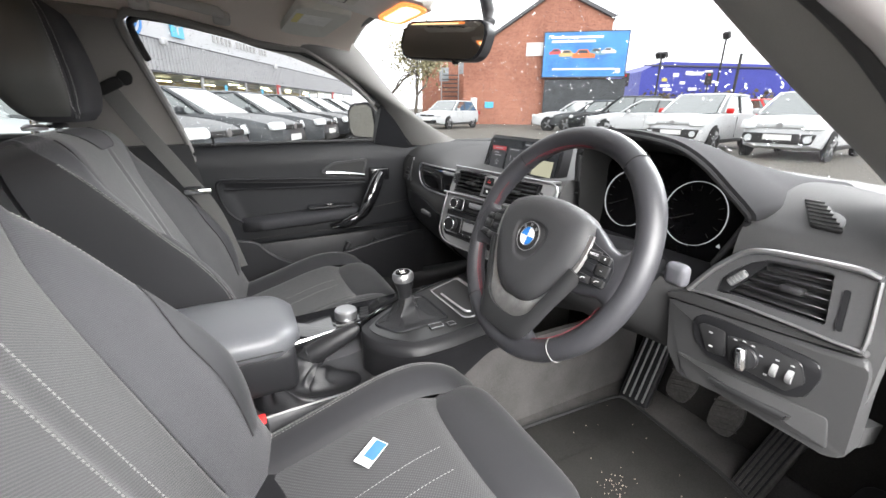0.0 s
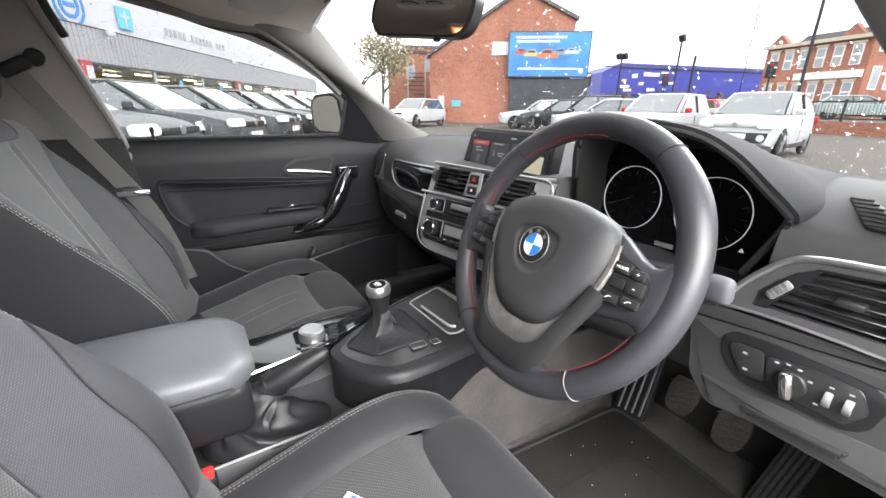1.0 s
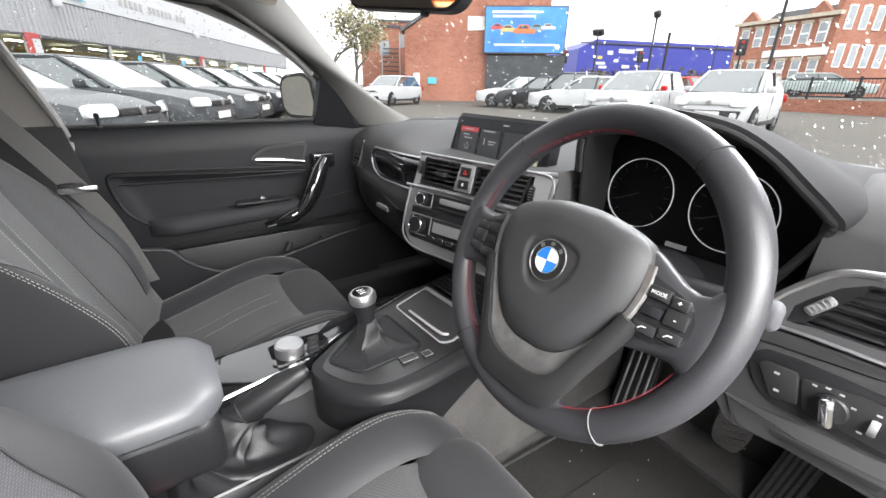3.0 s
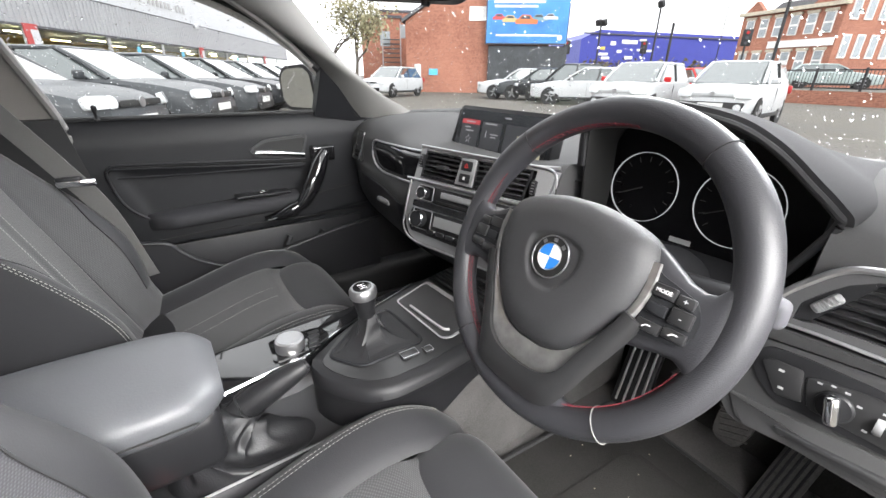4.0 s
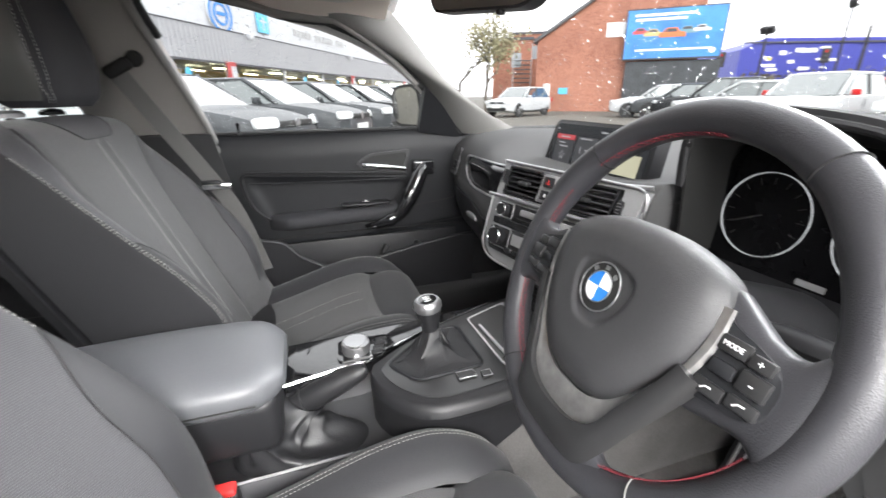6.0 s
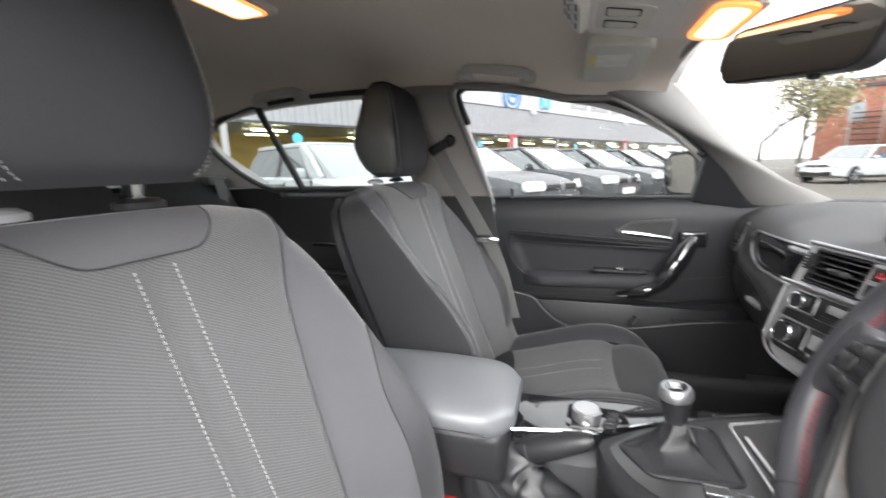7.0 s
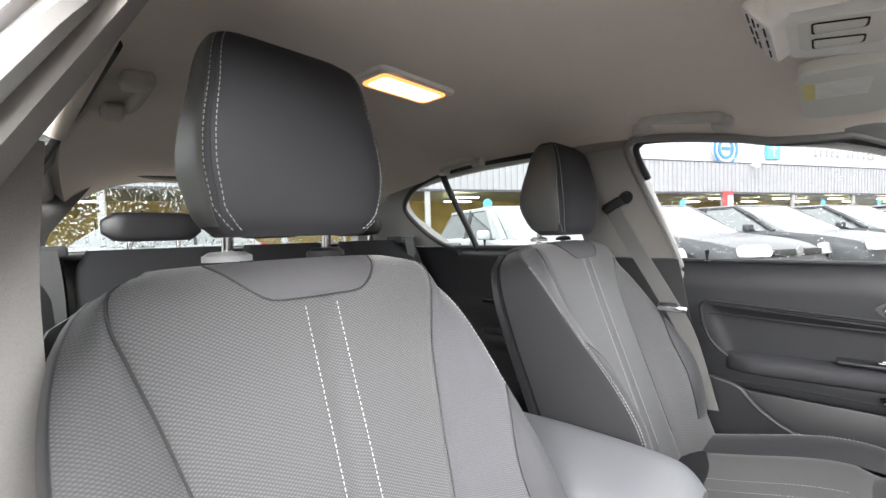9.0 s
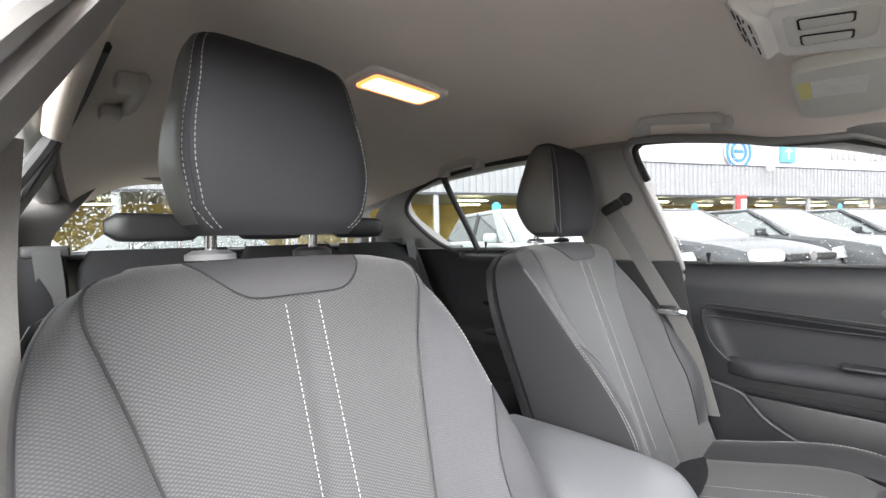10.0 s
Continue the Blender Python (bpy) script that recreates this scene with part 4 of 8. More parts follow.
def vent(m, quad, slats, parent, knob=0.5, label="black slatted air vent"):
    """An air vent in the frame m: its opening quad (low left, top left, top right, low right), slats and a thumb knob."""
    bl, tl, tr, br = (Vector((*q, 0)) for q in quad)
    mid = (bl + tl + tr + br) / 4
    grow = [tuple((mid + (q - mid) * 1.0 + (q - mid).normalized() * 0.005).xy) for q in (bl, br, tr, tl)]
    box = part("air_vent", ring_plate(grow, [tuple(q.xy) for q in (bl, br, tr, tl)], m, 0.034), M_PLASTIC, parent, label)
    part("vent_back", plate(grow, m @ Matrix.Translation((0, 0, -0.032)), 0.003), M_BLACK, box, smooth=False)
    for i in range(slats):
        k = (i + 0.5) / slats
        a, b = bl.lerp(tl, k), br.lerp(tr, k)
        p, q = m @ Vector((a.x, a.y, -0.010)), m @ Vector((b.x, b.y, -0.010))
        f = basis((p + q) / 2, q - p, m.to_3x3() @ Vector((0, 1, 0.18)))
        part("slat", rbox((0, 0, 0), ((q - p).length, 0.0022, 0.020), 0.0009, 1, f), M_SLAT, box)
    for i in range(4):
        k = (i + 0.5) / 4
        a, b = bl.lerp(br, k), tl.lerp(tr, k)
        c = (a + b) / 2
        part("vane", rbox((c.x, c.y, -0.027), (0.0014, (b - a).length, 0.008), 0.0004, 1, m), M_BLACK, box)
    if knob:
        c = bl.lerp(br, knob).lerp(tl.lerp(tr, knob), 0.5)
        part("vent_knob", rbox((c.x, c.y, 0.0), (0.026, 0.010, 0.02), 0.004, 2, m), M_SLAT, box, "vent thumb knob")
    return box


def ring_bead(m, r, h, bead, mat, parent, name="knob_ring", label=""):
    return part(name, tube([m @ Vector((r * math.cos(t), r * math.sin(t), h)) for t in lin(0, 2 * math.pi, 41)[:-1]], bead, 6, closed=True), mat, parent, label)


M_SLAT = material("vent_slat_plastic", (0.022, 0.022, 0.023), 0.3, vary=0.1, rvar=0.05)
# centre stack turned towards the driver
sx = Vector((0.96, 0.265, -0.02)).normalized()
sy = Vector((-0.06, 0.24, 0.97)).normalized()
st = basis((0, 0.166, 0.80), sx, sy)
S = lambda a, b, c=0.0: st @ Matrix.Translation((a, b, c))
face = round_poly([(-0.160, 0.026), (-0.162, -0.045), (-0.158, -0.088), (-0.118, -0.112), (0.09, -0.118), (0.13, -0.09), (0.15, 0.026)], 0.02, 4)
stack = part("console_face", plate(face, S(0, 0, 0.0), 0.14, 0.004), M_GREYTRIM, dash, "grey centre console face")
part("vent_panel", ring_plate([(-0.150, 0.022), (0.168, 0.022), (0.176, 0.094), (-0.140, 0.096)], [(-0.132, 0.030), (0.136, 0.030), (0.140, 0.090), (-0.126, 0.090)], S(0, 0, 0.006), 0.10), M_GREYTRIM, dash, "satin grey frame of the centre vents")
vent(S(0, 0, 0.006), ((-0.127, 0.036), (-0.121, 0.086), (-0.029, 0.086), (-0.037, 0.034)), 5, dash, 0.55)
vent(S(0, 0, 0.006), ((0.012, 0.034), (0.014, 0.086), (0.128, 0.087), (0.120, 0.036)), 5, dash, 0.5)
hz = part("switch_block", plate(round_poly([(-0.035, 0.034), (0.009, 0.034), (0.010, 0.089), (-0.027, 0.089)], 0.003, 2), S(0, 0, 0.010), 0.03, 0.002), M_GREYTRIM, dash)
part("hazard_button", rbox((-0.010, 0.074, 0.0105), (0.026, 0.020, 0.004), 0.002, 2, st), M_PLASTIC, hz)
tri = [(-0.005, -0.004), (0.005, -0.004), (0.0, 0.005)]
part("hazard_mark", ring_plate(tri, [(0.6 * a, 0.6 * b) for a, b in tri], S(-0.010, 0.074, 0.0129), 0.0004), M_RED, hz, "red hazard triangle", smooth=False)
part("lock_button", rbox((-0.011, 0.049, 0.0105), (0.026, 0.018, 0.004), 0.002, 2, st), M_PLASTIC, hz)
part("button_mark", rbox((-0.011, 0.049, 0.0127), (0.005, 0.006, 0.0006), 0.0, 1, st), M_WHITE, hz)
for a, b in ((-0.133, 0.067), (0.140, 0.058)):
    vw = part("vent_wheel", lathe([(0.021, -0.006), (0.022, 0), (0.021, 0.006)], S(a, b, -0.010) @ Matrix.Rotation(radians(90), 4, "Y"), 24), M_PLASTIC, dash, "ribbed vent thumbwheel")
    for k in range(5):
        part("rib", rbox((a, b - 0.010 + 0.005 * k, 0.0115), (0.006, 0.0012, 0.001), 0.0, 1, st), M_SILVER, vw)
part("trim_strip", tube([st @ Vector((x, 0.025, 0.009)) for x in lin(-0.165, 0.150, 12)], 0.0030, 8), M_SILVER, dash, "satin silver strip under the vents")
part("trim_strip", tube(curve_pts([tuple(st @ Vector(p)) for p in ((-0.14, 0.098, 0.007), (0.0, 0.097, 0.008), (0.13, 0.097, 0.007), (0.168, 0.094, 0.005), (0.178, 0.075, 0.002), (0.172, 0.045, 0.002), (0.150, 0.025, 0.009))], 40), 0.0030, 8), M_SILVER, dash, "satin silver surround of the vents")
# radio row
radio = part("radio_panel", plate(round_poly(rect(0.262, 0.034, -0.004, -0.001), 0.006), S(0, 0, 0.004), 0.006, 0.002), M_PLASTIC, stack)
part("radio_slot", rbox((0.02, -0.012, 0.0045), (0.19, 0.005, 0.003), 0.001, 1, st), M_BLACK, radio)
part("radio_key", rbox((0.022, 0.004, 0.006), (0.175, 0.013, 0.004), 0.002, 2, st), M_GREYTRIM, radio)
part("gloss_band", plate(rect(0.268, 0.014, -0.008, -0.0265), S(0, 0, 0.0035), 0.004), M_GLOSS, stack)
knob = [(0.013, 0), (0.013, 0.012), (0.0115, 0.015), (0.002, 0.0152)]
part("radio_knob", lathe(knob, S(-0.111, 0.000, 0.004), 28), M_PLASTIC, radio)
ring_bead(S(-0.111, 0.0, 0.004), 0.0125, 0.0145, 0.0014, M_CHROME, radio)
clim = part("climate_panel", plate(round_poly([(-0.142, -0.036), (0.128, -0.036), (0.118, -0.096), (-0.139, -0.088)], 0.008), S(0, 0, 0.005), 0.006, 0.002), M_PLASTIC, stack)
for a in (-0.110, 0.095):
    part("climate_knob", lathe([(0.018, 0), (0.018, 0.014), (0.016, 0.018), (0.002, 0.0182)], S(a, -0.057, 0.005), 32), M_PLASTIC, clim)
    ring_bead(S(a, -0.057, 0.005), 0.0172, 0.0172, 0.0017, M_CHROME, clim, label="silver knob ring")
part("climate_display", plate(rect(0.12, 0.022, -0.012, -0.054), S(0, 0, 0.0065), 0.002), M_GREYTRIM, clim)
for i in range(6):
    part("climate_key", rbox((-0.075 + 0.027 * i, -0.079, 0.007), (0.024, 0.012, 0.004), 0.0015, 1, st), M_GLOSS, clim)
part("trim_strip", tube(curve_pts([tuple(st @ Vector(p)) for p in ((-0.160, 0.022, 0.002), (-0.163, -0.045, 0.002), (-0.158, -0.088, 0.002), (-0.118, -0.111, 0.002), (-0.02, -0.114, 0.002), (0.09, -0.117, 0.002))], 30), 0.0022, 8), M_SILVER, dash, "thin silver edge of the centre console")

for a, b, w, h in ((-0.108, 0.0, 0.044, 0.031), (-0.106, -0.057, 0.054, 0.043)):
    part("knob_surround", tube([S(a, b, 0.0065) @ Vector((p, q, 0)) for p, q in round_poly(rect(w, h), 0.004, 3)], 0.0013, 6, closed=True), M_SILVER, stack, "thin silver surround of the knob")

# passenger side vent at the door
pv = basis((-0.652, 0.219, 0.828), (0.985, -0.10, 0.0), (0.05, 0.24, 1))
vent(pv, ((-0.039, -0.037), (-0.021, 0.037), (0.039, 0.037), (0.021, -0.037)), 5, dash, 0)
part("vent_surround", ring_plate([(-0.052, -0.048), (0.036, -0.048), (0.053, 0.047), (-0.034, 0.047)], [(-0.042, -0.041), (0.025, -0.041), (0.043, 0.041), (-0.024, 0.041)], pv @ Matrix.Translation((0, 0, 0.002)), 0.05), M_DASH, dash, "grey surround of the door-side vent")
part("trim_strip", tube(curve_pts([tuple(pv @ Vector(p)) for p in ((0.046, 0.044, 0.004), (0.047, 0.03, 0.004), (0.038, -0.01, 0.004), (0.026, -0.044, 0.004))], 16), 0.0030, 8), M_SILVER, dash)

# screen on the dash
sm = basis((-0.098, 0.322, 0.918), (1, 0.02, 0.0), (0, 0.22, 1))
scr = thing("centre_screen", "black widescreen display standing on the dashboard", "display", (-0.098, 0.33, 0.87))
part("screen_body", plate(round_poly([(-0.165, -0.05), (0.168, -0.05), (0.165, 0.054), (-0.148, 0.056)], 0.012, 4), sm, 0.03, 0.004), M_PLASTIC, scr)
part("screen_foot", rbox((-0.098, 0.355, 0.875), (0.26, 0.06, 0.05), 0.015, 3), M_PLASTIC, scr)
M_SCREEN = material("screen_black", (0.006, 0.007, 0.009), 0.12, vary=0.1, rvar=0.02)
face = part("screen_glass", plate(round_poly([(-0.152, -0.043), (0.156, -0.043), (0.154, 0.046), (-0.138, 0.048)], 0.006, 3), sm @ Matrix.Translation((0, 0, 0.0012)), 0.002), M_SCREEN, scr, "dark display with red and pale tiles")
DARK = (0.01, 0.01, 0.012)
M_SCRRED = glow("screen_red", (0.50, 0.04, 0.05), 0.42, DARK)
M_SCRWHITE = glow("screen_white", (0.75, 0.75, 0.78), 0.22, DARK)
M_SCRGREY = glow("screen_grey", (0.10, 0.105, 0.115), 0.10, DARK)
M_SCRMAP = glow("screen_map", (0.62, 0.60, 0.42), 0.36, DARK)
q = lambda a, b: sm @ Matrix.Translation((a, b, 0.0018))
for cx in (-0.096, -0.018, 0.062):
    part("tile", plate(rect(0.068, 0.062, cx, -0.008), q(0, 0), 0.0004), M_SCRGREY, face, smooth=False)
part("map_tile", plate(rect(0.075, 0.040, 0.105, -0.018), q(0, 0) @ Matrix.Translation((0, 0, 0.0004)), 0.0004), M_SCRMAP, face, "pale yellow map tile", smooth=False)
part("tile_header", plate(rect(0.068, 0.011, -0.096, 0.019), q(0, 0) @ Matrix.Translation((0, 0, 0.0004)), 0.0004), M_SCRRED, face, "red tile header", smooth=False)
for cx, cy, w, h in ((-0.096, 0.019, 0.034, 0.003), (-0.022, 0.019, 0.040, 0.003), (-0.104, 0.006, 0.022, 0.003), (-0.096, -0.002, 0.03, 0.003), (-0.006, -0.004, 0.026, 0.0028), (-0.008, -0.010, 0.018, 0.0028), (0.03, 0.036, 0.02, 0.003), (-0.13, 0.036, 0.006, 0.003)):
    part("text_bar", plate(rect(w, h, cx, cy), q(0, 0) @ Matrix.Translation((0, 0, 0.0008)), 0.0003), M_SCRWHITE, face, smooth=False)
words("1", 0.022, q(-0.034, -0.006) @ Matrix.Translation((0, 0, 0.0008)), M_SCRWHITE, face, "date_digit")
star = [((0.011 if k % 2 == 0 else 0.0045) * math.cos(radians(90 + 36 * k)), (0.011 if k % 2 == 0 else 0.0045) * math.sin(radians(90 + 36 * k))) for k in range(10)]
star2 = [(0.78 * a, 0.78 * b) for a, b in star]
part("star_mark", ring_plate(star, star2, q(-0.096, -0.022) @ Matrix.Translation((0, 0, 0.001)), 0.0004), M_SCRWHITE, face, smooth=False)

# driver's side: silver vent surround, lamp switches, knee panel
df = basis((0.59, 0.246, 0.80), (1, 0.03, 0), (0, 0.10, 1))
D = lambda a, b, c=0.0: df @ Matrix.Translation((a, b, c))
out = [(-0.099, -0.026), (-0.077, 0.010), (-0.061, 0.031), (-0.037, 0.055), (-0.011, 0.064), (0.080, 0.069), (0.100, 0.064), (0.110, -0.016), (0.096, -0.022), (0.027, -0.020), (-0.049, -0.020), (-0.080, -0.026)]
inn = [(-0.060, -0.012), (-0.058, 0.008), (-0.046, 0.024), (-0.028, 0.042), (-0.008, 0.053), (0.058, 0.058), (0.062, 0.056), (0.070, -0.004), (0.068, -0.008), (0.027, -0.009), (-0.040, -0.010), (-0.050, -0.013)]
part("vent_surround", ring_plate(out, inn, D(0, 0, 0.012), 0.03), M_VENTGREY, dash, "dark satin surround of the outer vent")
vent(D(0, 0, 0.009), ((-0.046, -0.008), (-0.006, 0.050), (0.061, 0.056), (0.069, -0.007)), 5, dash, 0.58, "black slatted outer air vent")
tw = part("vent_wheel", plate([(-0.059, -0.012), (-0.045, -0.009), (-0.008, 0.046), (-0.012, 0.052), (-0.030, 0.041), (-0.057, 0.010)], D(0, 0, 0.010), 0.02), M_PLASTIC, dash, "ribbed vent thumbwheel")
part("wheel_pad", rbox((0, 0, 0), (0.030, 0.012, 0.008), 0.004, 2, D(-0.038, 0.016, 0.011) @ Matrix.Rotation(radians(52), 4, "Z")), M_GREYTRIM, tw)
for k in range(5):
    part("rib", rbox((-0.010 + 0.005 * k, 0, 0.0045), (0.0013, 0.009, 0.001), 0.0, 1, D(-0.038, 0.016, 0.011) @ Matrix.Rotation(radians(52), 4, "Z")), M_SILVER, tw)
part("vent_side_slot", plate(round_poly([(0.080, -0.008), (0.087, -0.009), (0.082, 0.044), (0.075, 0.043)], 0.003, 2), D(0, 0, 0.0135), 0.004), M_PLASTIC, dash)
part("trim_strip", tube(curve_pts([tuple(df @ Vector((a, b, 0.013))) for a, b in ((-0.099, -0.026), (-0.077, 0.010), (-0.061, 0.031), (-0.037, 0.055), (-0.011, 0.064), (0.035, 0.068), (0.082, 0.070), (0.102, 0.066))], 36), 0.0042, 8), M_SILVER, dash, "satin silver strip over the outer vent")
part("trim_strip", tube(curve_pts([tuple(df @ Vector((a, b, 0.013))) for a, b in ((-0.099, -0.026), (-0.049, -0.021), (0.027, -0.021), (0.098, -0.023), (0.110, -0.014), (0.103, 0.062))], 30), 0.0022, 8), M_SILVER, dash, "thin silver edge under the outer vent")
part("panel_band", plate(round_poly([(-0.135, -0.044), (-0.10, -0.029), (0.112, -0.024), (0.115, -0.030), (0.033, -0.038), (-0.13, -0.052)], 0.003, 2), D(0, 0, 0.010), 0.04, 0.003), M_KNEE, dash)
part("knee_panel", plate(round_poly([(-0.132, -0.054), (0.033, -0.041), (0.115, -0.033), (0.122, -0.05), (0.130, -0.163), (0.112, -0.172), (-0.018, -0.168), (-0.080, -0.174), (-0.110, -0.140)], 0.006, 3), D(0, 0, 0.006), 0.05, 0.004), M_KNEE, dash, "grey knee panel")
bez = [(-0.083, -0.071), (-0.070, -0.056), (-0.036, -0.053), (0.078, -0.057), (0.085, -0.075), (0.077, -0.110), (0.057, -0.120), (-0.046, -0.119), (-0.070, -0.100)]
sw = part("lamp_panel", plate(round_poly(bez, 0.008, 4), D(0, 0, 0.0095), 0.01, 0.003), M_PLASTIC, dash, "black lamp switch panel")
part("fog_block", plate(round_poly([(-0.071, -0.075), (-0.063, -0.069), (-0.032, -0.068), (-0.023, -0.106), (-0.048, -0.110)], 0.004, 3), D(0, 0, 0.012), 0.004, 0.0012), M_SLAT, sw)
part("rotary_block", plate(round_poly([(-0.029, -0.072), (0.024, -0.063), (0.062, -0.066), (0.073, -0.090), (0.057, -0.113), (-0.018, -0.109)], 0.006, 3), D(0, 0, 0.0115), 0.004, 0.0012), M_SLAT, sw)
rot = D(0.002, -0.092, 0.0115)
part("lamp_knob", lathe([(0.017, 0), (0.017, 0.004), (0.015, 0.006), (0.002, 0.0062)], rot, 28), M_PLASTIC, sw)
part("lamp_grip", rbox((0, 0, 0.012), (0.014, 0.035, 0.016), 0.006, 3, rot @ Matrix.Rotation(radians(14), 4, "Z")), M_CHROME, sw, "silver rotary lamp switch")
for dx, dy in ((0.038, -0.092), (0.056, -0.091)):
    part("thumb_wheel", lathe([(0.010, -0.0035), (0.0108, 0), (0.010, 0.0035)], D(dx, dy, 0.008) @ Matrix.Rotation(radians(90), 4, "Y"), 18), M_GREYTRIM, sw)
for dx, dy in ((-0.050, -0.078), (-0.045, -0.099)):
    part("button_mark", plate(rect(0.0055, 0.0030, dx, dy), D(0, 0, 0.0125), 0.0004), M_PRINT, sw, smooth=False)
for dx, dy in ((-0.016, -0.073), (-0.005, -0.070), (0.007, -0.071), (0.019, -0.080), (0.038, -0.076), (0.055, -0.075), (0.030, -0.103)):
    part("button_mark", plate(rect(0.0045, 0.0022, dx, dy), D(0, 0, 0.0120), 0.0004), M_PRINT, sw, smooth=False)
part("lower_tray", plate(round_poly([(-0.095, -0.135), (0.104, -0.122), (0.114, -0.163), (-0.018, -0.165), (-0.072, -0.169)], 0.006, 3), D(0, 0, 0.0085), 0.01, 0.003), M_KNEE, dash)
part("tray_grip", plate(round_poly([(-0.038, -0.149), (0.072, -0.142), (0.066, -0.155), (-0.026, -0.159)], 0.004, 3), D(0, 0, 0.0125), 0.006, 0.004), M_SLAT, dash, "long grip of the lower tray")
# grille on the dash top
tm = basis((0.595, 0.322, 0.9125), (1, 0, -0.10), (0, 1, 0.36))
gp = [(-0.037, 0.027), (-0.020, 0.033), (0.025, 0.003), (0.036, -0.030), (0.002, -0.033)]
tv = part("top_grille", plate(round_poly(gp[::-1], 0.006, 3), tm, 0.006, 0.002), M_BLACK, dash, "dark demister grille")
for i in range(7):
    k = (i + 0.5) / 7
    a, b = Vector((-0.037 + 0.039 * k, 0.027 - 0.060 * k, 0.001)), Vector((-0.016 + 0.052 * k, 0.031 - 0.058 * k, 0.001))
    part("grille_bar", tube([tm @ a, tm @ b], 0.0014, 5), M_DASH, tv)
# steering column shroud and stalks
part("column_shroud", loft([[(0.37 + 0.055 * math.cos(t), y, zc + 0.045 * math.sin(t)) for t in lin(0, 2 * math.pi, 21)[:-1]] for y, zc in ((0.04, 0.835), (0.16, 0.80), (0.28, 0.765))]), M_PLASTIC, dash, "dark steering column shroud")
stalk = part("wiper_stalk", tube(curve_pts([(0.40, 0.10, 0.835), (0.45, 0.11, 0.838), (0.51, 0.118, 0.840)], 10), [0.010] * 5 + [0.013] * 5, 12, flat=0.75), M_PLASTIC, dash, "black wiper stalk")
part("stalk_tip", rbox((0.533, 0.122, 0.836), (0.032, 0.020, 0.032), 0.0095, 4), M_STALK, stalk, "grey stalk end")
part("indicator_stalk", tube(curve_pts([(0.34, 0.10, 0.835), (0.28, 0.11, 0.84), (0.215, 0.118, 0.845)], 10), 0.011, 12, flat=0.75), M_PLASTIC, dash)

# ---- steering wheel ----
wheel = thing("steering_wheel", "black leather three-spoke steering wheel with red inner stitching", "steering wheel", (0.37, 0.03, 0.85))
wm = basis((0.37, 0.030, 0.850), (1, 0, 0), (0, 0.415, 0.91))
WV = lambda a, b, c=0.0: wm @ Vector((a, b, c))
WT = lambda a, b, c=0.0: wm @ Matrix.Translation((a, b, c))
RIM, THICK = 0.1715, 0.0168


def rim_ring(t):
    fat = 1.0 + 0.10 * math.exp(-((math.degrees(t) - 35) / 14) ** 2) + 0.10 * math.exp(-((math.degrees(t) - 145) / 14) ** 2)
    c = (RIM * math.cos(t), RIM * math.sin(t))
    return [WV(c[0] + fat * THICK * math.cos(a) * math.cos(t), c[1] + fat * THICK * math.cos(a) * math.sin(t), fat * THICK * 1.02 * math.sin(a)) for a in lin(0, 2 * math.pi, 19)[:-1]]


rings = [rim_ring(t) for t in lin(0, 2 * math.pi, 97)]
bm = bmesh.new()
rows = [[bm.verts.new(p) for p in r] for r in rings[:-1]]
for a in range(96):
    for i in range(18):
        j, b = (i + 1) % 18, (a + 1) % 96
        bm.faces.new((rows[a][i], rows[a][j], rows[b][j], rows[b][i]))
part("rim", bm, M_LEATHER, wheel, "grained black leather rim")
for deg in (54, 135, -53, 234):
    t = radians(deg)
    ring = [WV(RIM * math.cos(t) + (THICK + 0.0008) * math.cos(a) * math.cos(t), RIM * math.sin(t) + (THICK + 0.0008) * math.cos(a) * math.sin(t), (THICK + 0.0010) * 1.02 * math.sin(a)) for a in lin(0, 2 * math.pi, 25)[:-1]]
    part("rim_seam", tube(ring, 0.0008, 5, closed=True), M_SEAM if deg != -53 else M_BELT, wheel)
# red cross stitching on the inner side
for d0, d1 in ((-20, -66), (196, 244), (84, 136), (152, 172)):
    for off in (-0.003, 0.003):
        line = [WV((RIM - THICK * 0.97) * math.cos(radians(d)), (RIM - THICK * 0.97) * math.sin(radians(d)), 0.0055 + off) for d in lin(d0, d1, 60)]
        part("red_stitching", stitches(line, 0.0042, 0.0012, 0.0006), M_REDTHREAD, wheel)
    zig = [WV((RIM - THICK * 0.975) * math.cos(radians(d)), (RIM - THICK * 0.975) * math.sin(radians(d)), 0.0055 + (0.0028 if i % 2 else -0.0028)) for i, d in enumerate(lin(d0, d1, 34))]
    part("red_stitching", tube(zig, 0.0005, 4), M_REDTHREAD, wheel)
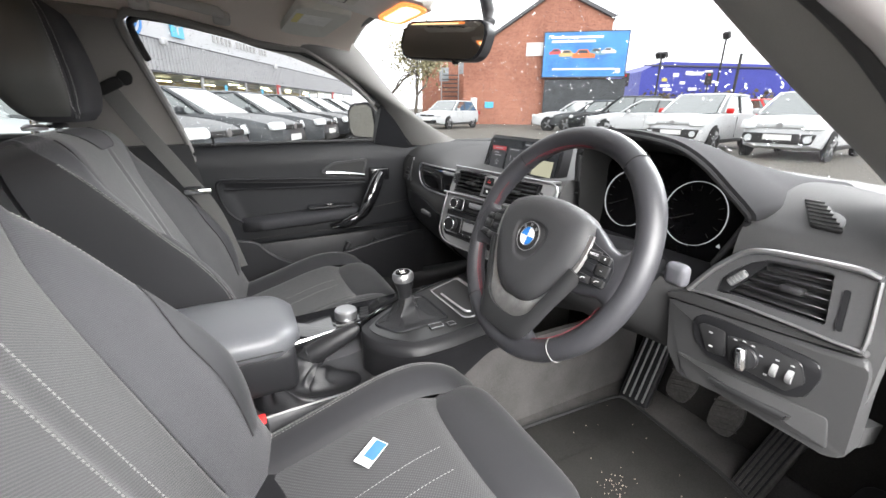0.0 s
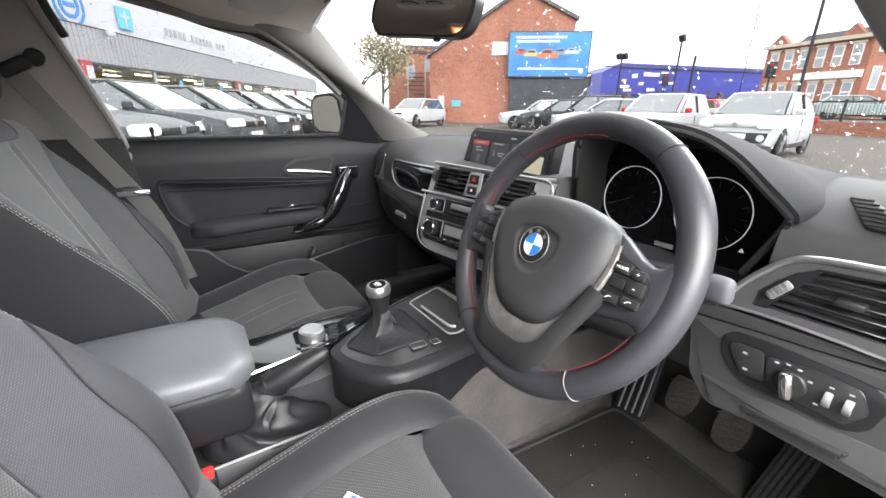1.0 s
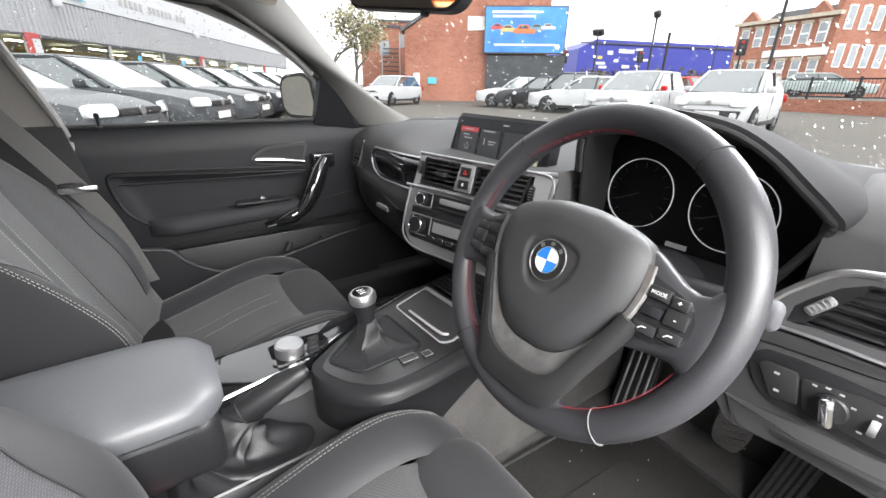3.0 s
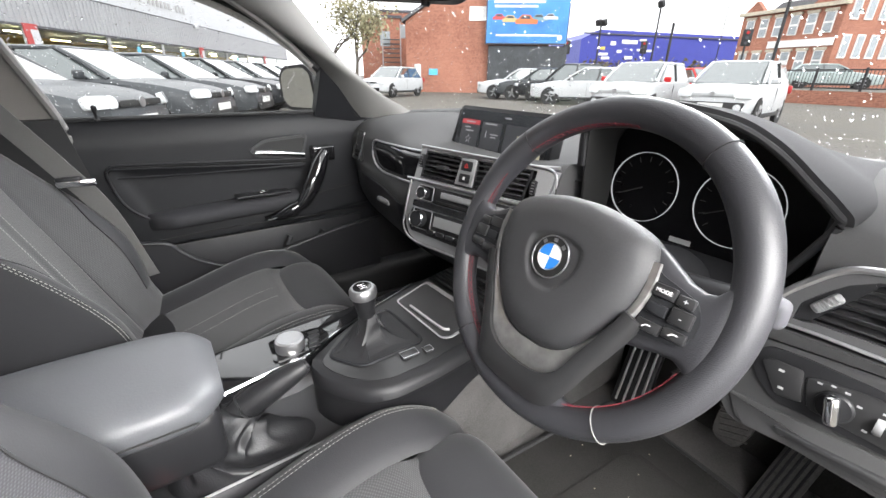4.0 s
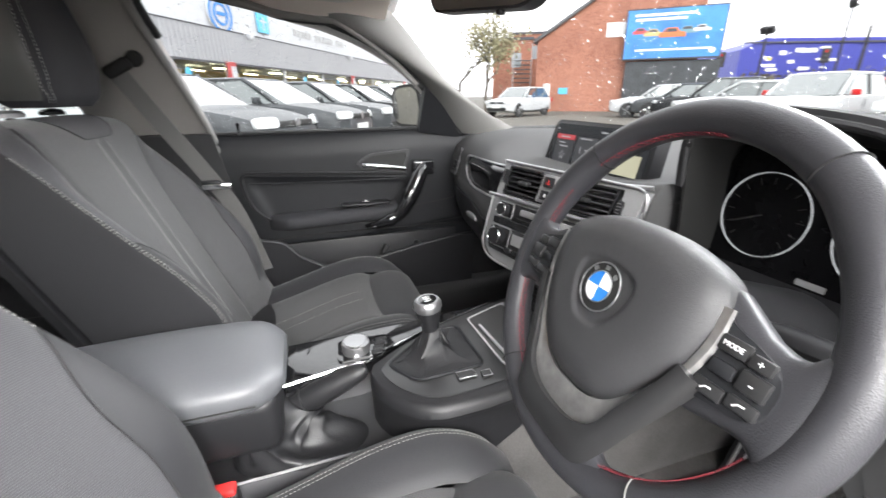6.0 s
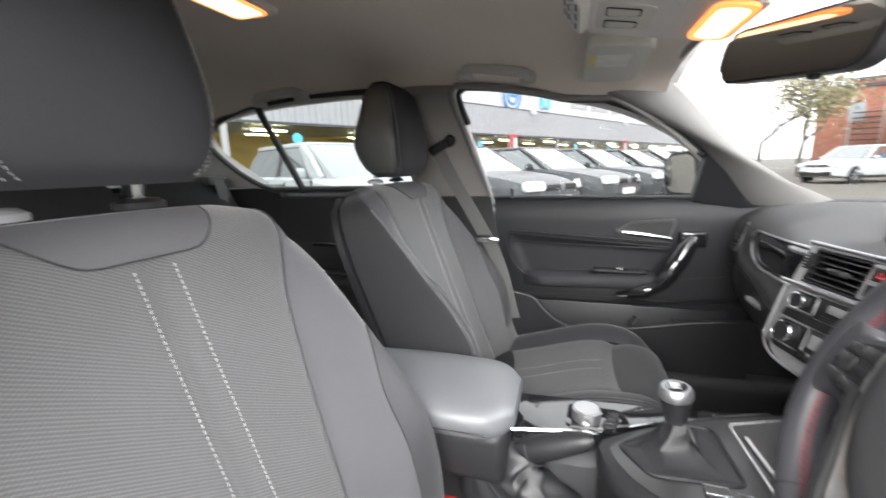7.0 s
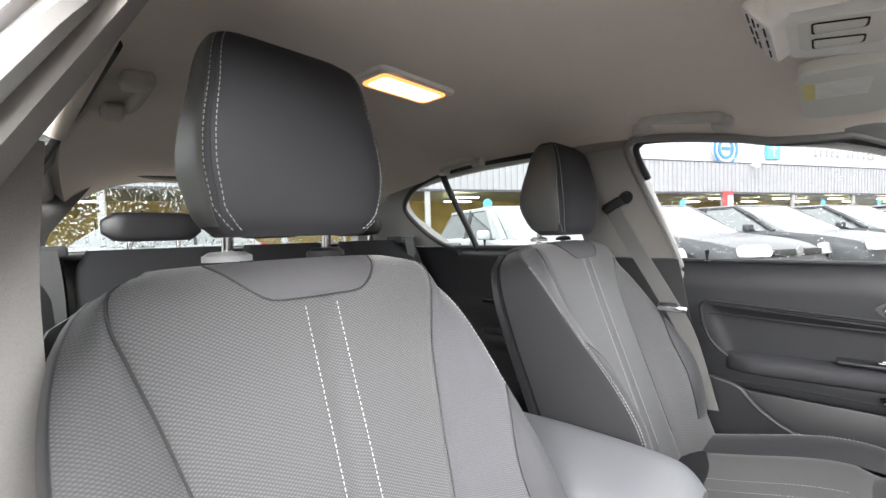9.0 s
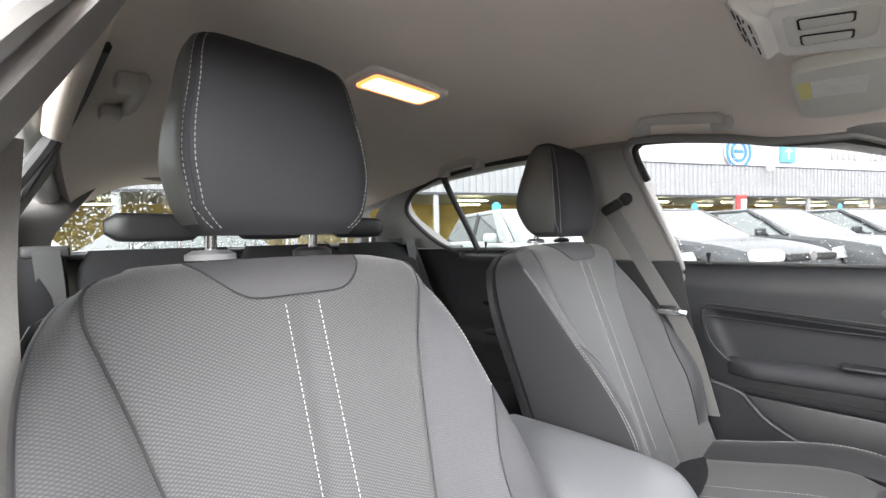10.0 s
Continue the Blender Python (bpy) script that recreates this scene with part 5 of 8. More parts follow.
# airbag cover: domed, with a shallow round recess and flatter cheeks
side = [(0.022, 0.0665), (0.046, 0.0625), (0.072, 0.0545), (0.088, 0.046), (0.0955, 0.030), (0.0965, 0.006), (0.091, -0.022), (0.076, -0.052), (0.058, -0.078), (0.040, -0.093), (0.018, -0.1005)]
hub = round_poly(side + [(-x, y) for x, y in side[::-1]], 0.012, 3)
ks = [0.02, 0.12, 0.22, 0.30, 0.335, 0.355, 0.375, 0.40, 0.44, 0.52, 0.62, 0.70, 0.74, 0.78, 0.84, 0.90, 0.94, 0.97, 0.99, 1.0, 1.0]
rings = []
for i, k in enumerate(ks):
    z = 0.0365 - 0.004 * k**2 - 0.005 * max(0.0, (k - 0.70) / 0.30) - 0.012 * k**14
    z -= 0.0035 * (0.5 - 0.5 * math.tanh((k - 0.36) / 0.022))
    rings.append([WV(a * k - 0.003 * (1 - k), b * k - 0.004 * (1 - k), z if i < len(ks) - 1 else -0.005) for a, b in hub])
part("airbag_cover", loft(rings), M_HUB, wheel, "grained black airbag cover")
BX, BY = -0.003, -0.004
badge = part("badge", lathe([(0.0235, 0), (0.0235, 0.003), (0.0222, 0.0042), (0.002, 0.0046)], WT(BX, BY, 0.0312), 40), M_BLACK, wheel, "round blue and white badge with a black ring")
ring_bead(WT(BX, BY, 0.0312), 0.0232, 0.0040, 0.0008, M_SILVER, badge, "badge_rim")
for i in range(4):
    wedge = [(0.0, 0.0)] + [(0.0145 * math.cos(t), 0.0145 * math.sin(t)) for t in lin(radians(90 * i), radians(90 * i + 90), 9)]
    part("badge_quarter", plate(wedge, WT(BX, BY, 0.0365), 0.0008), M_BLUE if i in (1, 3) else M_WHITE, badge, smooth=False)
part("badge_rim", tube([WV(BX + 0.0148 * math.cos(t), BY + 0.0148 * math.sin(t), 0.0366) for t in lin(0, 2 * math.pi, 33)[:-1]], 0.0006, 6, closed=True), M_SILVER, badge)
for k in range(3):
    a = radians(132 - 42 * k)
    part("badge_letter_bar", plate(rect(0.0048, 0.0040), WT(BX + 0.0188 * math.cos(a), BY + 0.0188 * math.sin(a), 0.0364) @ Matrix.Rotation(a - radians(90), 4, "Z"), 0.0006), M_SILVER, badge, smooth=False)
# leather spokes that flare into the rim
for s in (-1, 1):
    rings = []
    for x, y0, y1, zt, zb in ((0.070, -0.056, 0.046, 0.010, -0.010), (0.092, -0.054, 0.044, 0.0125, -0.012), (0.108, -0.051, 0.034, 0.014, -0.013), (0.124, -0.047, 0.024, 0.0145, -0.014), (0.138, -0.046, 0.020, 0.0145, -0.015), (0.148, -0.051, 0.022, 0.0150, -0.015), (0.156, -0.060, 0.032, 0.0155, -0.015), (0.163, -0.072, 0.046, 0.0150, -0.014), (0.169, -0.082, 0.058, 0.012, -0.012)):
        bend = lambda b: s * (x - 0.35 * max(0.0, x - 0.150) * (b / 0.06) ** 2)
        rings.append([WV(bend((y0 + y1) / 2 + (y1 - y0) / 2 * math.copysign(abs(math.cos(a)) ** 0.7, math.cos(a))), (y0 + y1) / 2 + (y1 - y0) / 2 * math.copysign(abs(math.cos(a)) ** 0.7, math.cos(a)), (zt + zb) / 2 + (zt - zb) / 2 * math.copysign(abs(math.sin(a)) ** 0.45, math.sin(a))) for a in lin(0, 2 * math.pi, 33)[:-1]])
    part("spoke", loft(rings), M_LEATHER, wheel, "black leather side spoke flaring into the rim")
    pad = [(s * 0.0955, 0.026), (s * 0.106, 0.0205), (s * 0.125, 0.0150), (s * 0.141, 0.009), (s * 0.148, -0.004), (s * 0.1475, -0.025), (s * 0.137, -0.033), (s * 0.096, -0.0385), (s * 0.093, -0.019)]
    pd = part("button_pad", plate(round_poly(pad if s > 0 else pad[::-1], 0.006, 4), WT(0, 0, 0.0162), 0.008, 0.002), M_DOOR, wheel, "dark button pad")
    keys = [(0.1125, 0.0078, 0.021, 0.0120), (0.1320, 0.0060, 0.0155, 0.0100), (0.1120, -0.0095, 0.018, 0.0105), (0.1335, -0.0085, 0.0195, 0.0150), (0.1110, -0.0268, 0.0225, 0.0105), (0.1340, -0.0245, 0.0205, 0.0095)]
    for i, (a, b, w, h) in enumerate(keys):
        key = part("button", rbox((s * a, b, 0.0168), (w, h, 0.0055), 0.0016, 2, wm), M_SLAT if i != 2 else M_DOOR, pd)
        if s > 0:
            mk = WT(a, b, 0.0198)
            if i == 0:
                words("MODE", 0.0052, mk, M_WHITE, key, "button_word", 0.0002)
            elif i == 1:
                words("+", 0.0075, mk, M_WHITE, key, "button_sign", 0.0002)
            elif i == 3:
                words("-", 0.010, mk, M_WHITE, key, "button_sign", 0.0002)
            elif i > 3:
                part("button_mark", tube([mk @ Vector(p) for p in ((-0.004, -0.0015, 0), (-0.001, 0.0012, 0), (0.003, 0.0014, 0))], 0.0007, 5), M_WHITE, key)
# silver V under the cover, broad at its foot, and the dark trim below it
M_VEE = material("worn_satin_silver", (0.36, 0.355, 0.35), 0.33, metal=0.8, vary=0.25, grain=60, blotch=30, rvar=0.1)
inner = [(0.0955, 0.030), (0.0970, 0.006), (0.0915, -0.022), (0.0765, -0.052), (0.0585, -0.078), (0.0405, -0.0935), (0.018, -0.1010), (0.0, -0.1015)]
outer = [(0.0965, 0.0295), (0.0988, 0.005), (0.0940, -0.0235), (0.0800, -0.055), (0.0650, -0.085), (0.0530, -0.110), (0.030, -0.1245), (0.0, -0.128)]
low = [(0.0975, 0.0290), (0.1005, 0.004), (0.0970, -0.026), (0.0860, -0.058), (0.0720, -0.092), (0.0600, -0.124), (0.048, -0.150), (0.0, -0.154)]
mirrored = lambda L: curve_pts(L + [(-x, y) for x, y in L[-2::-1]], 57)
inner, outer, low = mirrored(inner), mirrored(outer), mirrored(low)


def band(a, b, za, zb, arch):
    return lambda u, v: WV(*(Vector(a[int(v)]).lerp(Vector(b[int(v)]), u)), za + (zb - za) * u + arch * math.sin(math.pi * u))


part("silver_vee", slab(band(inner, outer, 0.0150, 0.0150, 0.0020), lin(0, 1, 6), list(range(57)), 0.004), M_VEE, wheel, "brushed silver V-shaped trim")
part("lower_trim", slab(band(outer, low, 0.0145, 0.010, 0.002), lin(0, 1, 7), list(range(8, 49)), 0.012), M_SLAT, wheel, "dark plastic trim below the silver V")
rings = []
for b, w, zt, zb in ((-0.128, 0.040, 0.004, -0.010), (-0.142, 0.048, 0.009, -0.012), (-0.152, 0.060, 0.013, -0.013), (-0.160, 0.078, 0.014, -0.014), (-0.168, 0.090, 0.010, -0.012)):
    rings.append([WV(w * math.copysign(abs(math.cos(a)) ** 0.8, math.cos(a)), b + 0.30 * (w * math.cos(a)) ** 2 / 0.09, (zt + zb) / 2 + (zt - zb) / 2 * math.copysign(abs(math.sin(a)) ** 0.5, math.sin(a))) for a in lin(0, 2 * math.pi, 33)[:-1]])
part("lower_spoke", loft(rings), M_LEATHER, wheel, "black leather foot of the lower spoke")

# ---- centre console ----
con = thing("centre_console", "dark plastic centre console with gear lever", "console", (0.0, -0.15, 0.28))
part("console_body", loft([[(x, y, z) for x, z in ((-0.125, 0.27), (0.128, 0.27), (0.122, 0.40), (0.112, zt - 0.012), (0.104, zt), (0.096, zt - 0.008), (0.085, zt - 0.016), (-0.05, zt - 0.012), (-0.095, zt + 0.03), (-0.12, 0.46))] for y, zt in ((-0.62, 0.462), (-0.40, 0.466), (-0.20, 0.470), (-0.165, 0.478), (-0.12, 0.50), (0.18, 0.51))]), M_TUB, con, "satin dark console body with a sunken tray")
part("console_edge", tube([(0.106, y, z) for y, z in ((-0.60, 0.463), (-0.40, 0.467), (-0.20, 0.471), (-0.165, 0.478))], 0.0022, 6), M_GREYTRIM, con)
island = [(0.020, -0.186), (0.055, -0.178), (0.090, -0.160), (0.128, -0.128), (0.147, -0.090), (0.150, -0.02), (0.144, 0.08), (0.14, 0.22), (-0.14, 0.22), (-0.122, 0.10), (-0.082, -0.03), (-0.040, -0.118), (-0.004, -0.176)]
isl = round_poly(island, 0.018, 4)
rise = lambda y: 0.07 * (y + 0.17)


def island_ring(z, grow, fall=1.0):
    return [(x * (1 + grow * 0.4) + (grow * 0.06 if x > 0 else 0), y * (1 + 0.2 * grow) , z + rise(y) * fall) for x, y in isl]


part("shifter_island", loft([island_ring(0.44, -0.02, 0.2), island_ring(0.500, 0.02, 0.7), island_ring(0.526, 0.04), island_ring(0.532, 0.07), island_ring(0.539, 0.09), island_ring(0.548, 0.06), island_ring(0.556, 0.01), island_ring(0.559, -0.05)]), M_PLASTIC, con, "raised dark shifter surround with a rounded rim")
top = round_poly([(0.018, -0.168), (0.052, -0.160), (0.086, -0.142), (0.118, -0.112), (0.132, -0.08), (0.134, -0.02), (0.128, 0.08), (0.124, 0.165), (-0.128, 0.165), (-0.110, 0.09), (-0.074, -0.03), (-0.034, -0.112)], 0.012, 4)
bm = plate(top, Matrix.Translation((0, 0, 0.5610)), 0.006, 0.002)
for v in bm.verts:
    v.co.z += rise(v.co.y)
part("shifter_plate", bm, M_SLAT, con, "satin dark-grey shifter plate")
gait = [(0.014, -0.152), (0.078, -0.112), (0.080, 0.012), (-0.058, 0.006), (-0.064, -0.050)]
part("gaiter_frame", tube([(x, y, 0.5625 + rise(y)) for x, y in round_poly(gait, 0.016, 5)], 0.0035, 8, closed=True), M_DOOR, con, "raised lip round the gaiter")
tp = round_poly([(-0.078, 0.036), (0.096, 0.042), (0.106, 0.060), (0.088, 0.150), (-0.110, 0.142)], 0.012, 4)
ti = round_poly([(-0.074, 0.039), (0.092, 0.045), (0.101, 0.060), (0.083, 0.138), (-0.103, 0.131)], 0.011, 4)
slope_m = basis((0, 0, 0.5628 + rise(0)), (1, 0, 0), (0, 1, 0.07))
tray = part("tray", ring_plate(tp, ti, slope_m, 0.005), M_BRIGHT, con, "storage tray edge, pale colour for chrome's shine")
part("tray_lid", plate(ti, slope_m @ Matrix.Translation((0, 0, -0.0005)), 0.003), M_KNEE, tray, "dark tray floor")
part("tray_grip", tube(curve_pts([(-0.036, 0.052, 0.579), (-0.030, 0.050, 0.582), (0.02, 0.053, 0.582), (0.068, 0.057, 0.582), (0.078, 0.062, 0.581), (0.082, 0.070, 0.580)], 20), 0.0032, 8), M_BRIGHT, tray, "curved tray grip, pale colour for chrome's shine")
for i in range(9):
    y = 0.162 + 0.010 * i
    part("shutter_slat", rbox((-0.01, y, 0.566 + rise(y) + 0.0010 * i), (0.212, 0.0078, 0.006), 0.0018, 1), M_SLAT, con)
for a, b, w, d in ((0.098, -0.030, 0.018, 0.032), (0.108, 0.004, 0.015, 0.017)):
    part("console_switch", rbox((a, b, 0.5630 + rise(b)), (w, d, 0.005), 0.0015, 2), M_KNEE, con)
    part("switch_edge", tube([(a + dx, b + dy, 0.5655 + rise(b)) for dx, dy in rect(w, d)], 0.0006, 5, closed=True), M_SILVER, con)

# leather gaiter: folded cone, and the lever
def gaiter_ring(k):
    """From the lip of the opening (0), down into the well, and up to the neck of the lever (1)."""
    base = round_poly(gait, 0.016, 9)
    n = len(base)
    cx, cy = 0.014 - 0.021 * k, -0.078 + 0.016 * k
    z = 0.5625 + 0.046 * k**1.7
    ring = []
    for i, (x, y) in enumerate(base):
        t = 2 * math.pi * i / n
        pull = 1 - (1 - k) ** 3.0
        fold = math.sin(math.pi * k) * (0.010 * math.sin(4 * t + 3 * k) + 0.006 * math.sin(7 * t - 6 * k) - 0.010 * abs(math.sin(2.5 * t + 0.4)))
        rx = 0.0185 + 0.010 * (1 - k) + 0.005 * math.sin(3 * t + 9 * k) * (1 - k)
        ring.append((x + (cx + rx * math.cos(math.atan2(y + 0.07, x)) - x) * pull + fold * math.cos(t), y + (cy + rx * math.sin(math.atan2(y + 0.07, x)) - y) * pull + fold * math.sin(t), z + rise(y) * (1 - 0.3 * pull) + 0.5 * fold))
    return ring


lever = thing("gear_lever", "black gear lever with silver-topped knob", "gear lever", (0.0, -0.08, 0.567))
part("gaiter", loft([gaiter_ring(k) for k in lin(0, 1, 22)]), M_GAITER, lever, "folded black leather gaiter")
gm = basis((-0.007, -0.061, 0.590), (1, 0, -0.02), (0, 1, 0.10)) @ Matrix.Scale(1.1, 4)
part("lever_neck", lathe([(0.0175, 0.0), (0.0162, 0.008), (0.0152, 0.02), (0.0160, 0.034), (0.0188, 0.046), (0.0212, 0.055), (0.0222, 0.068), (0.020, 0.073), (0.004, 0.0735)], gm, 28), M_PLASTIC, lever, "dark waisted knob")
cap = part("knob_cap", lathe([(0.0222, 0.060), (0.0238, 0.064), (0.0234, 0.073), (0.0195, 0.078), (0.0165, 0.0782)], gm, 32), M_SILVER, lever, "satin chrome knob cap")
part("knob_insert", lathe([(0.0165, 0.076), (0.0160, 0.0788), (0.002, 0.0790)], gm, 28), M_GLOSS, lever)
for x in (-0.0065, 0.0, 0.0065):
    part("shift_line", rbox((x, 0, 0.0792), (0.001, 0.012, 0.0006), 0.0, 1, gm), M_WHITE, lever)
part("shift_line", rbox((0, 0, 0.0792), (0.014, 0.001, 0.0006), 0.0, 1, gm), M_WHITE, lever)
# gloss strip with the rotary controller
strip = [(-0.108, -0.335), (0.014, -0.335), (-0.004, -0.248), (-0.014, -0.180), (-0.054, -0.115), (-0.092, -0.03), (-0.135, 0.12), (-0.150, 0.12), (-0.118, -0.10)]
part("gloss_strip", plate(round_poly(strip, 0.006, 3), Matrix.Translation((0, 0, 0.5655)), 0.03, 0.003), M_GLOSS, con, "gloss black console strip")
part("strip_edge", tube(curve_pts([(0.015, -0.335, 0.562), (-0.003, -0.248, 0.562), (-0.013, -0.180, 0.562), (-0.053, -0.113, 0.562), (-0.090, -0.03, 0.563), (-0.133, 0.12, 0.575)], 26), 0.0032, 6), M_CHROME, con, "chrome edge strip")
ctl = thing("rotary_controller", "silver-ringed rotary control knob on the console", "control knob", (-0.045, -0.20, 0.566))
part("controller_base", plate(round_poly([(-0.088, -0.235), (-0.015, -0.240), (-0.020, -0.165), (-0.045, -0.125), (-0.085, -0.135)], 0.012, 4), Matrix.Translation((0, 0, 0.5685)), 0.004, 0.0015), M_GLOSS, ctl)
part("knob_body", lathe([(0.026, 0), (0.0265, 0.004), (0.0265, 0.016), (0.0255, 0.020), (0.0225, 0.0215), (0.002, 0.0215)], Matrix.Translation((-0.045, -0.203, 0.568)), 40), M_SILVER, ctl, "knurled silver knob ring")
part("knob_top", lathe([(0.0222, 0.0212), (0.0218, 0.0226), (0.002, 0.0228)], Matrix.Translation((-0.045, -0.203, 0.568)), 36), M_SILVER, ctl)
for k in range(4):
    part("shortcut_key", rbox((-0.068 + 0.014 * k, -0.152 - 0.004 * k, 0.570), (0.012, 0.022, 0.004), 0.0015, 1), M_PLASTIC, ctl)
# handbrake with its leather boot
hb = thing("handbrake", "black leather handbrake lever with loose boot", "handbrake", (0.08, -0.30, 0.46))
part("grip", tube(curve_pts([(0.000, -0.345, 0.494), (0.010, -0.298, 0.522), (0.020, -0.245, 0.550), (0.029, -0.196, 0.575)], 16), [0.028, 0.027, 0.026, 0.0255, 0.025, 0.0245, 0.024, 0.0235, 0.023, 0.0222, 0.0212, 0.020, 0.0188, 0.0175, 0.016, 0.012], 16), M_GAITER, hb, "black leather grip")
collar = [Vector((0.010, -0.298, 0.522)) + 0.0275 * (math.cos(t) * Vector((0.98, -0.18, 0)) + math.sin(t) * Vector((-0.09, -0.47, 0.88))) for t in lin(0, 2 * math.pi, 33)[:-1]]
part("collar_seam", tube(collar, 0.0022, 6, closed=True), M_GAITER, hb, "rolled seam between grip and boot")
part("release_button", lathe([(0.009, 0), (0.009, 0.006), (0.006, 0.009), (0.001, 0.0095)], basis((0.0295, -0.193, 0.577), (1, 0, 0.2), (0.3, -0.3, 0.9)), 16), M_PLASTIC, hb)


def boot_ring(k):
    """The loose boot from its frame on the console (0) to the grip (1), gathered in deep pleats."""
    ring = []
    w = math.sin(math.pi * k)
    for i in range(96):
        t = 2 * math.pi * i / 96
        c, q = math.cos(t), math.sin(t)
        fold = 1 + w * (0.13 * math.sin(3 * t + 5.0 * k) - 0.16 * abs(math.sin(3.5 * t - 4.0 * k)) + 0.05 * math.sin(11 * t + 8 * k))
        rx, ry = 0.061 - 0.031 * k**1.8, 0.112 - 0.080 * k**0.8
        cx = 0.048 - 0.040 * k
        cy = -0.312 + 0.010 * k - 0.040 * w
        rear = max(0.0, -q) * w
        ring.append((cx + rx * fold * c + 0.020 * rear, cy + ry * fold * q, 0.458 + 0.062 * k - 0.016 * k * q + 0.052 * rear + 0.014 * w * math.sin(3 * t + 5.0 * k + 0.8)))
    return ring


part("boot", loft([boot_ring(k) for k in lin(0, 1, 26)]), M_GAITER, hb, "loose folded leather boot")
# armrest
arm = thing("armrest", "grey leather centre armrest, lid closed", "armrest", (0.0, -0.47, 0.55))


def arm_section(y, k=1.0):
    t = (y + 0.668) / 0.345
    w = 0.112 * (1 - 0.42 * max(0, (t - 0.74) / 0.26) ** 3)
    h = 0.036 * (1 - 0.55 * max(0, (t - 0.86) / 0.14) ** 2)
    zc = 0.612 + 0.006 * math.sin(math.pi * t)
    return [(0.004 + w * math.copysign(abs(math.cos(a)) ** 0.55, math.cos(a)), y, zc + h * math.copysign(abs(math.sin(a)) ** 0.72, math.sin(a))) for a in lin(0, 2 * math.pi, 33)[:-1]]


part("armrest_lid", loft([arm_section(y) for y in [-0.668, -0.66, -0.64, -0.6, -0.55, -0.5, -0.45, -0.40, -0.37, -0.355, -0.345, -0.336, -0.329, -0.324]]), M_ARM, arm, "padded grey leather lid")
part("armrest_base", rbox((0.0, -0.495, 0.555), (0.205, 0.32, 0.10), 0.02, 3), M_PLASTIC, arm)
part("lid_seam", tube([(0.1175, y, 0.612) for y in lin(-0.63, -0.36, 10)], 0.0012, 6), M_BLACK, arm)
# buckles
for bx, by, bz in ((0.123, -0.429, 0.470), (-0.150, -0.42, 0.462)):
    bk = thing("seat_belt_buckle", "black seat belt buckle with red release button", "buckle", (bx, by, 0.36), group="buckles")
    part("buckle_body", rbox((bx, by, bz - 0.052), (0.024, 0.050, 0.115), 0.007, 3), M_PLASTIC, bk)
    part("release_button", rbox((bx, by, bz + 0.008), (0.020, 0.044, 0.014), 0.004, 2), M_RED, bk, "red release button")
# pedals, footrest, mat
for px, py, pz, nm in ((0.328, 0.575, 0.368, "clutch_pedal"), (0.440, 0.580, 0.350, "brake_pedal")):
    pd = thing(nm, "worn black rubber " + nm.replace("_", " "), "pedal", (px, py, pz))
    pm = basis((px, py, pz), (1, 0, 0), (0, 0.45, 0.9))
    part("pad", plate(round_poly([(-0.028, -0.045), (0.022, -0.048), (0.036, 0.0), (0.030, 0.042), (-0.030, 0.042), (-0.034, 0.0)], 0.015, 4), pm, 0.012, 0.004), M_PEDAL, pd)
    for i in range(6):
        part("tread_rib", rbox((0, -0.033 + 0.013 * i, 0.001), (0.052, 0.004, 0.004), 0.001, 1, pm @ Matrix.Rotation(radians(20), 4, "Z")), M_PEDAL, pd)
    part("arm", tube([tuple(pm @ Vector((0.02, 0.03, -0.012))), (px + 0.03, py + 0.06, pz + 0.10), (px + 0.03, py + 0.10, pz + 0.30)], 0.008, 8), M_PLASTIC, pd)
acc = thing("accelerator_pedal", "ribbed black accelerator pedal hinged at the floor", "pedal", (0.56, 0.55, 0.28))
am = basis((0.555, 0.56, 0.33), (0.97, -0.2, 0), (0.1, 0.5, 0.75))
part("pad", rbox((0, 0, 0), (0.062, 0.20, 0.016), 0.006, 3, am), M_PEDAL, acc)
for i in range(5):
    part("tread_rib", rbox((-0.022 + 0.011 * i, 0, 0.008), (0.005, 0.185, 0.004), 0.0015, 1, am), M_PLASTIC, acc)
foot = thing("footrest", "ribbed black footrest beside the pedals", "footrest", (0.22, 0.60, 0.30))
fm = basis((0.215, 0.60, 0.35), (1, 0.1, 0.1), (0, 0.55, 0.8))
part("pad", rbox((0, 0, 0), (0.085, 0.24, 0.02), 0.006, 3, fm), M_PLASTIC, foot)
for i in range(4):
    part("tread_rib", rbox((-0.028 + 0.019 * i, 0, 0.010), (0.006, 0.22, 0.004), 0.0015, 1, fm), M_GREYTRIM, foot)
bm = plate(round_poly([(0.17, -0.02), (0.66, -0.02), (0.66, 0.45), (0.50, 0.50), (0.20, 0.52)], 0.04, 5), Matrix.Translation((0, 0, 0.262)), 0.010, 0.004)
mt = thing("floor_mat", "worn dark carpet mat with bound edge and grit", "floor mat", (0.4, 0.2, 0.25))
part("mat", bm, M_MAT, mt)
edge = [(x, y, 0.263) for x, y in round_poly([(0.17, -0.02), (0.66, -0.02), (0.66, 0.45), (0.50, 0.50), (0.20, 0.52)], 0.04, 5)]
part("binding", tube(edge, 0.005, 6, closed=True), M_RUBBER, mt)
part("heel_pad", plate(round_poly([(0.30, 0.12), (0.60, 0.10), (0.58, 0.42), (0.32, 0.42)], 0.04, 5), Matrix.Translation((0, 0, 0.266)), 0.005, 0.002), M_MAT, mt)
rnd = random.Random(5)
bm = bmesh.new()
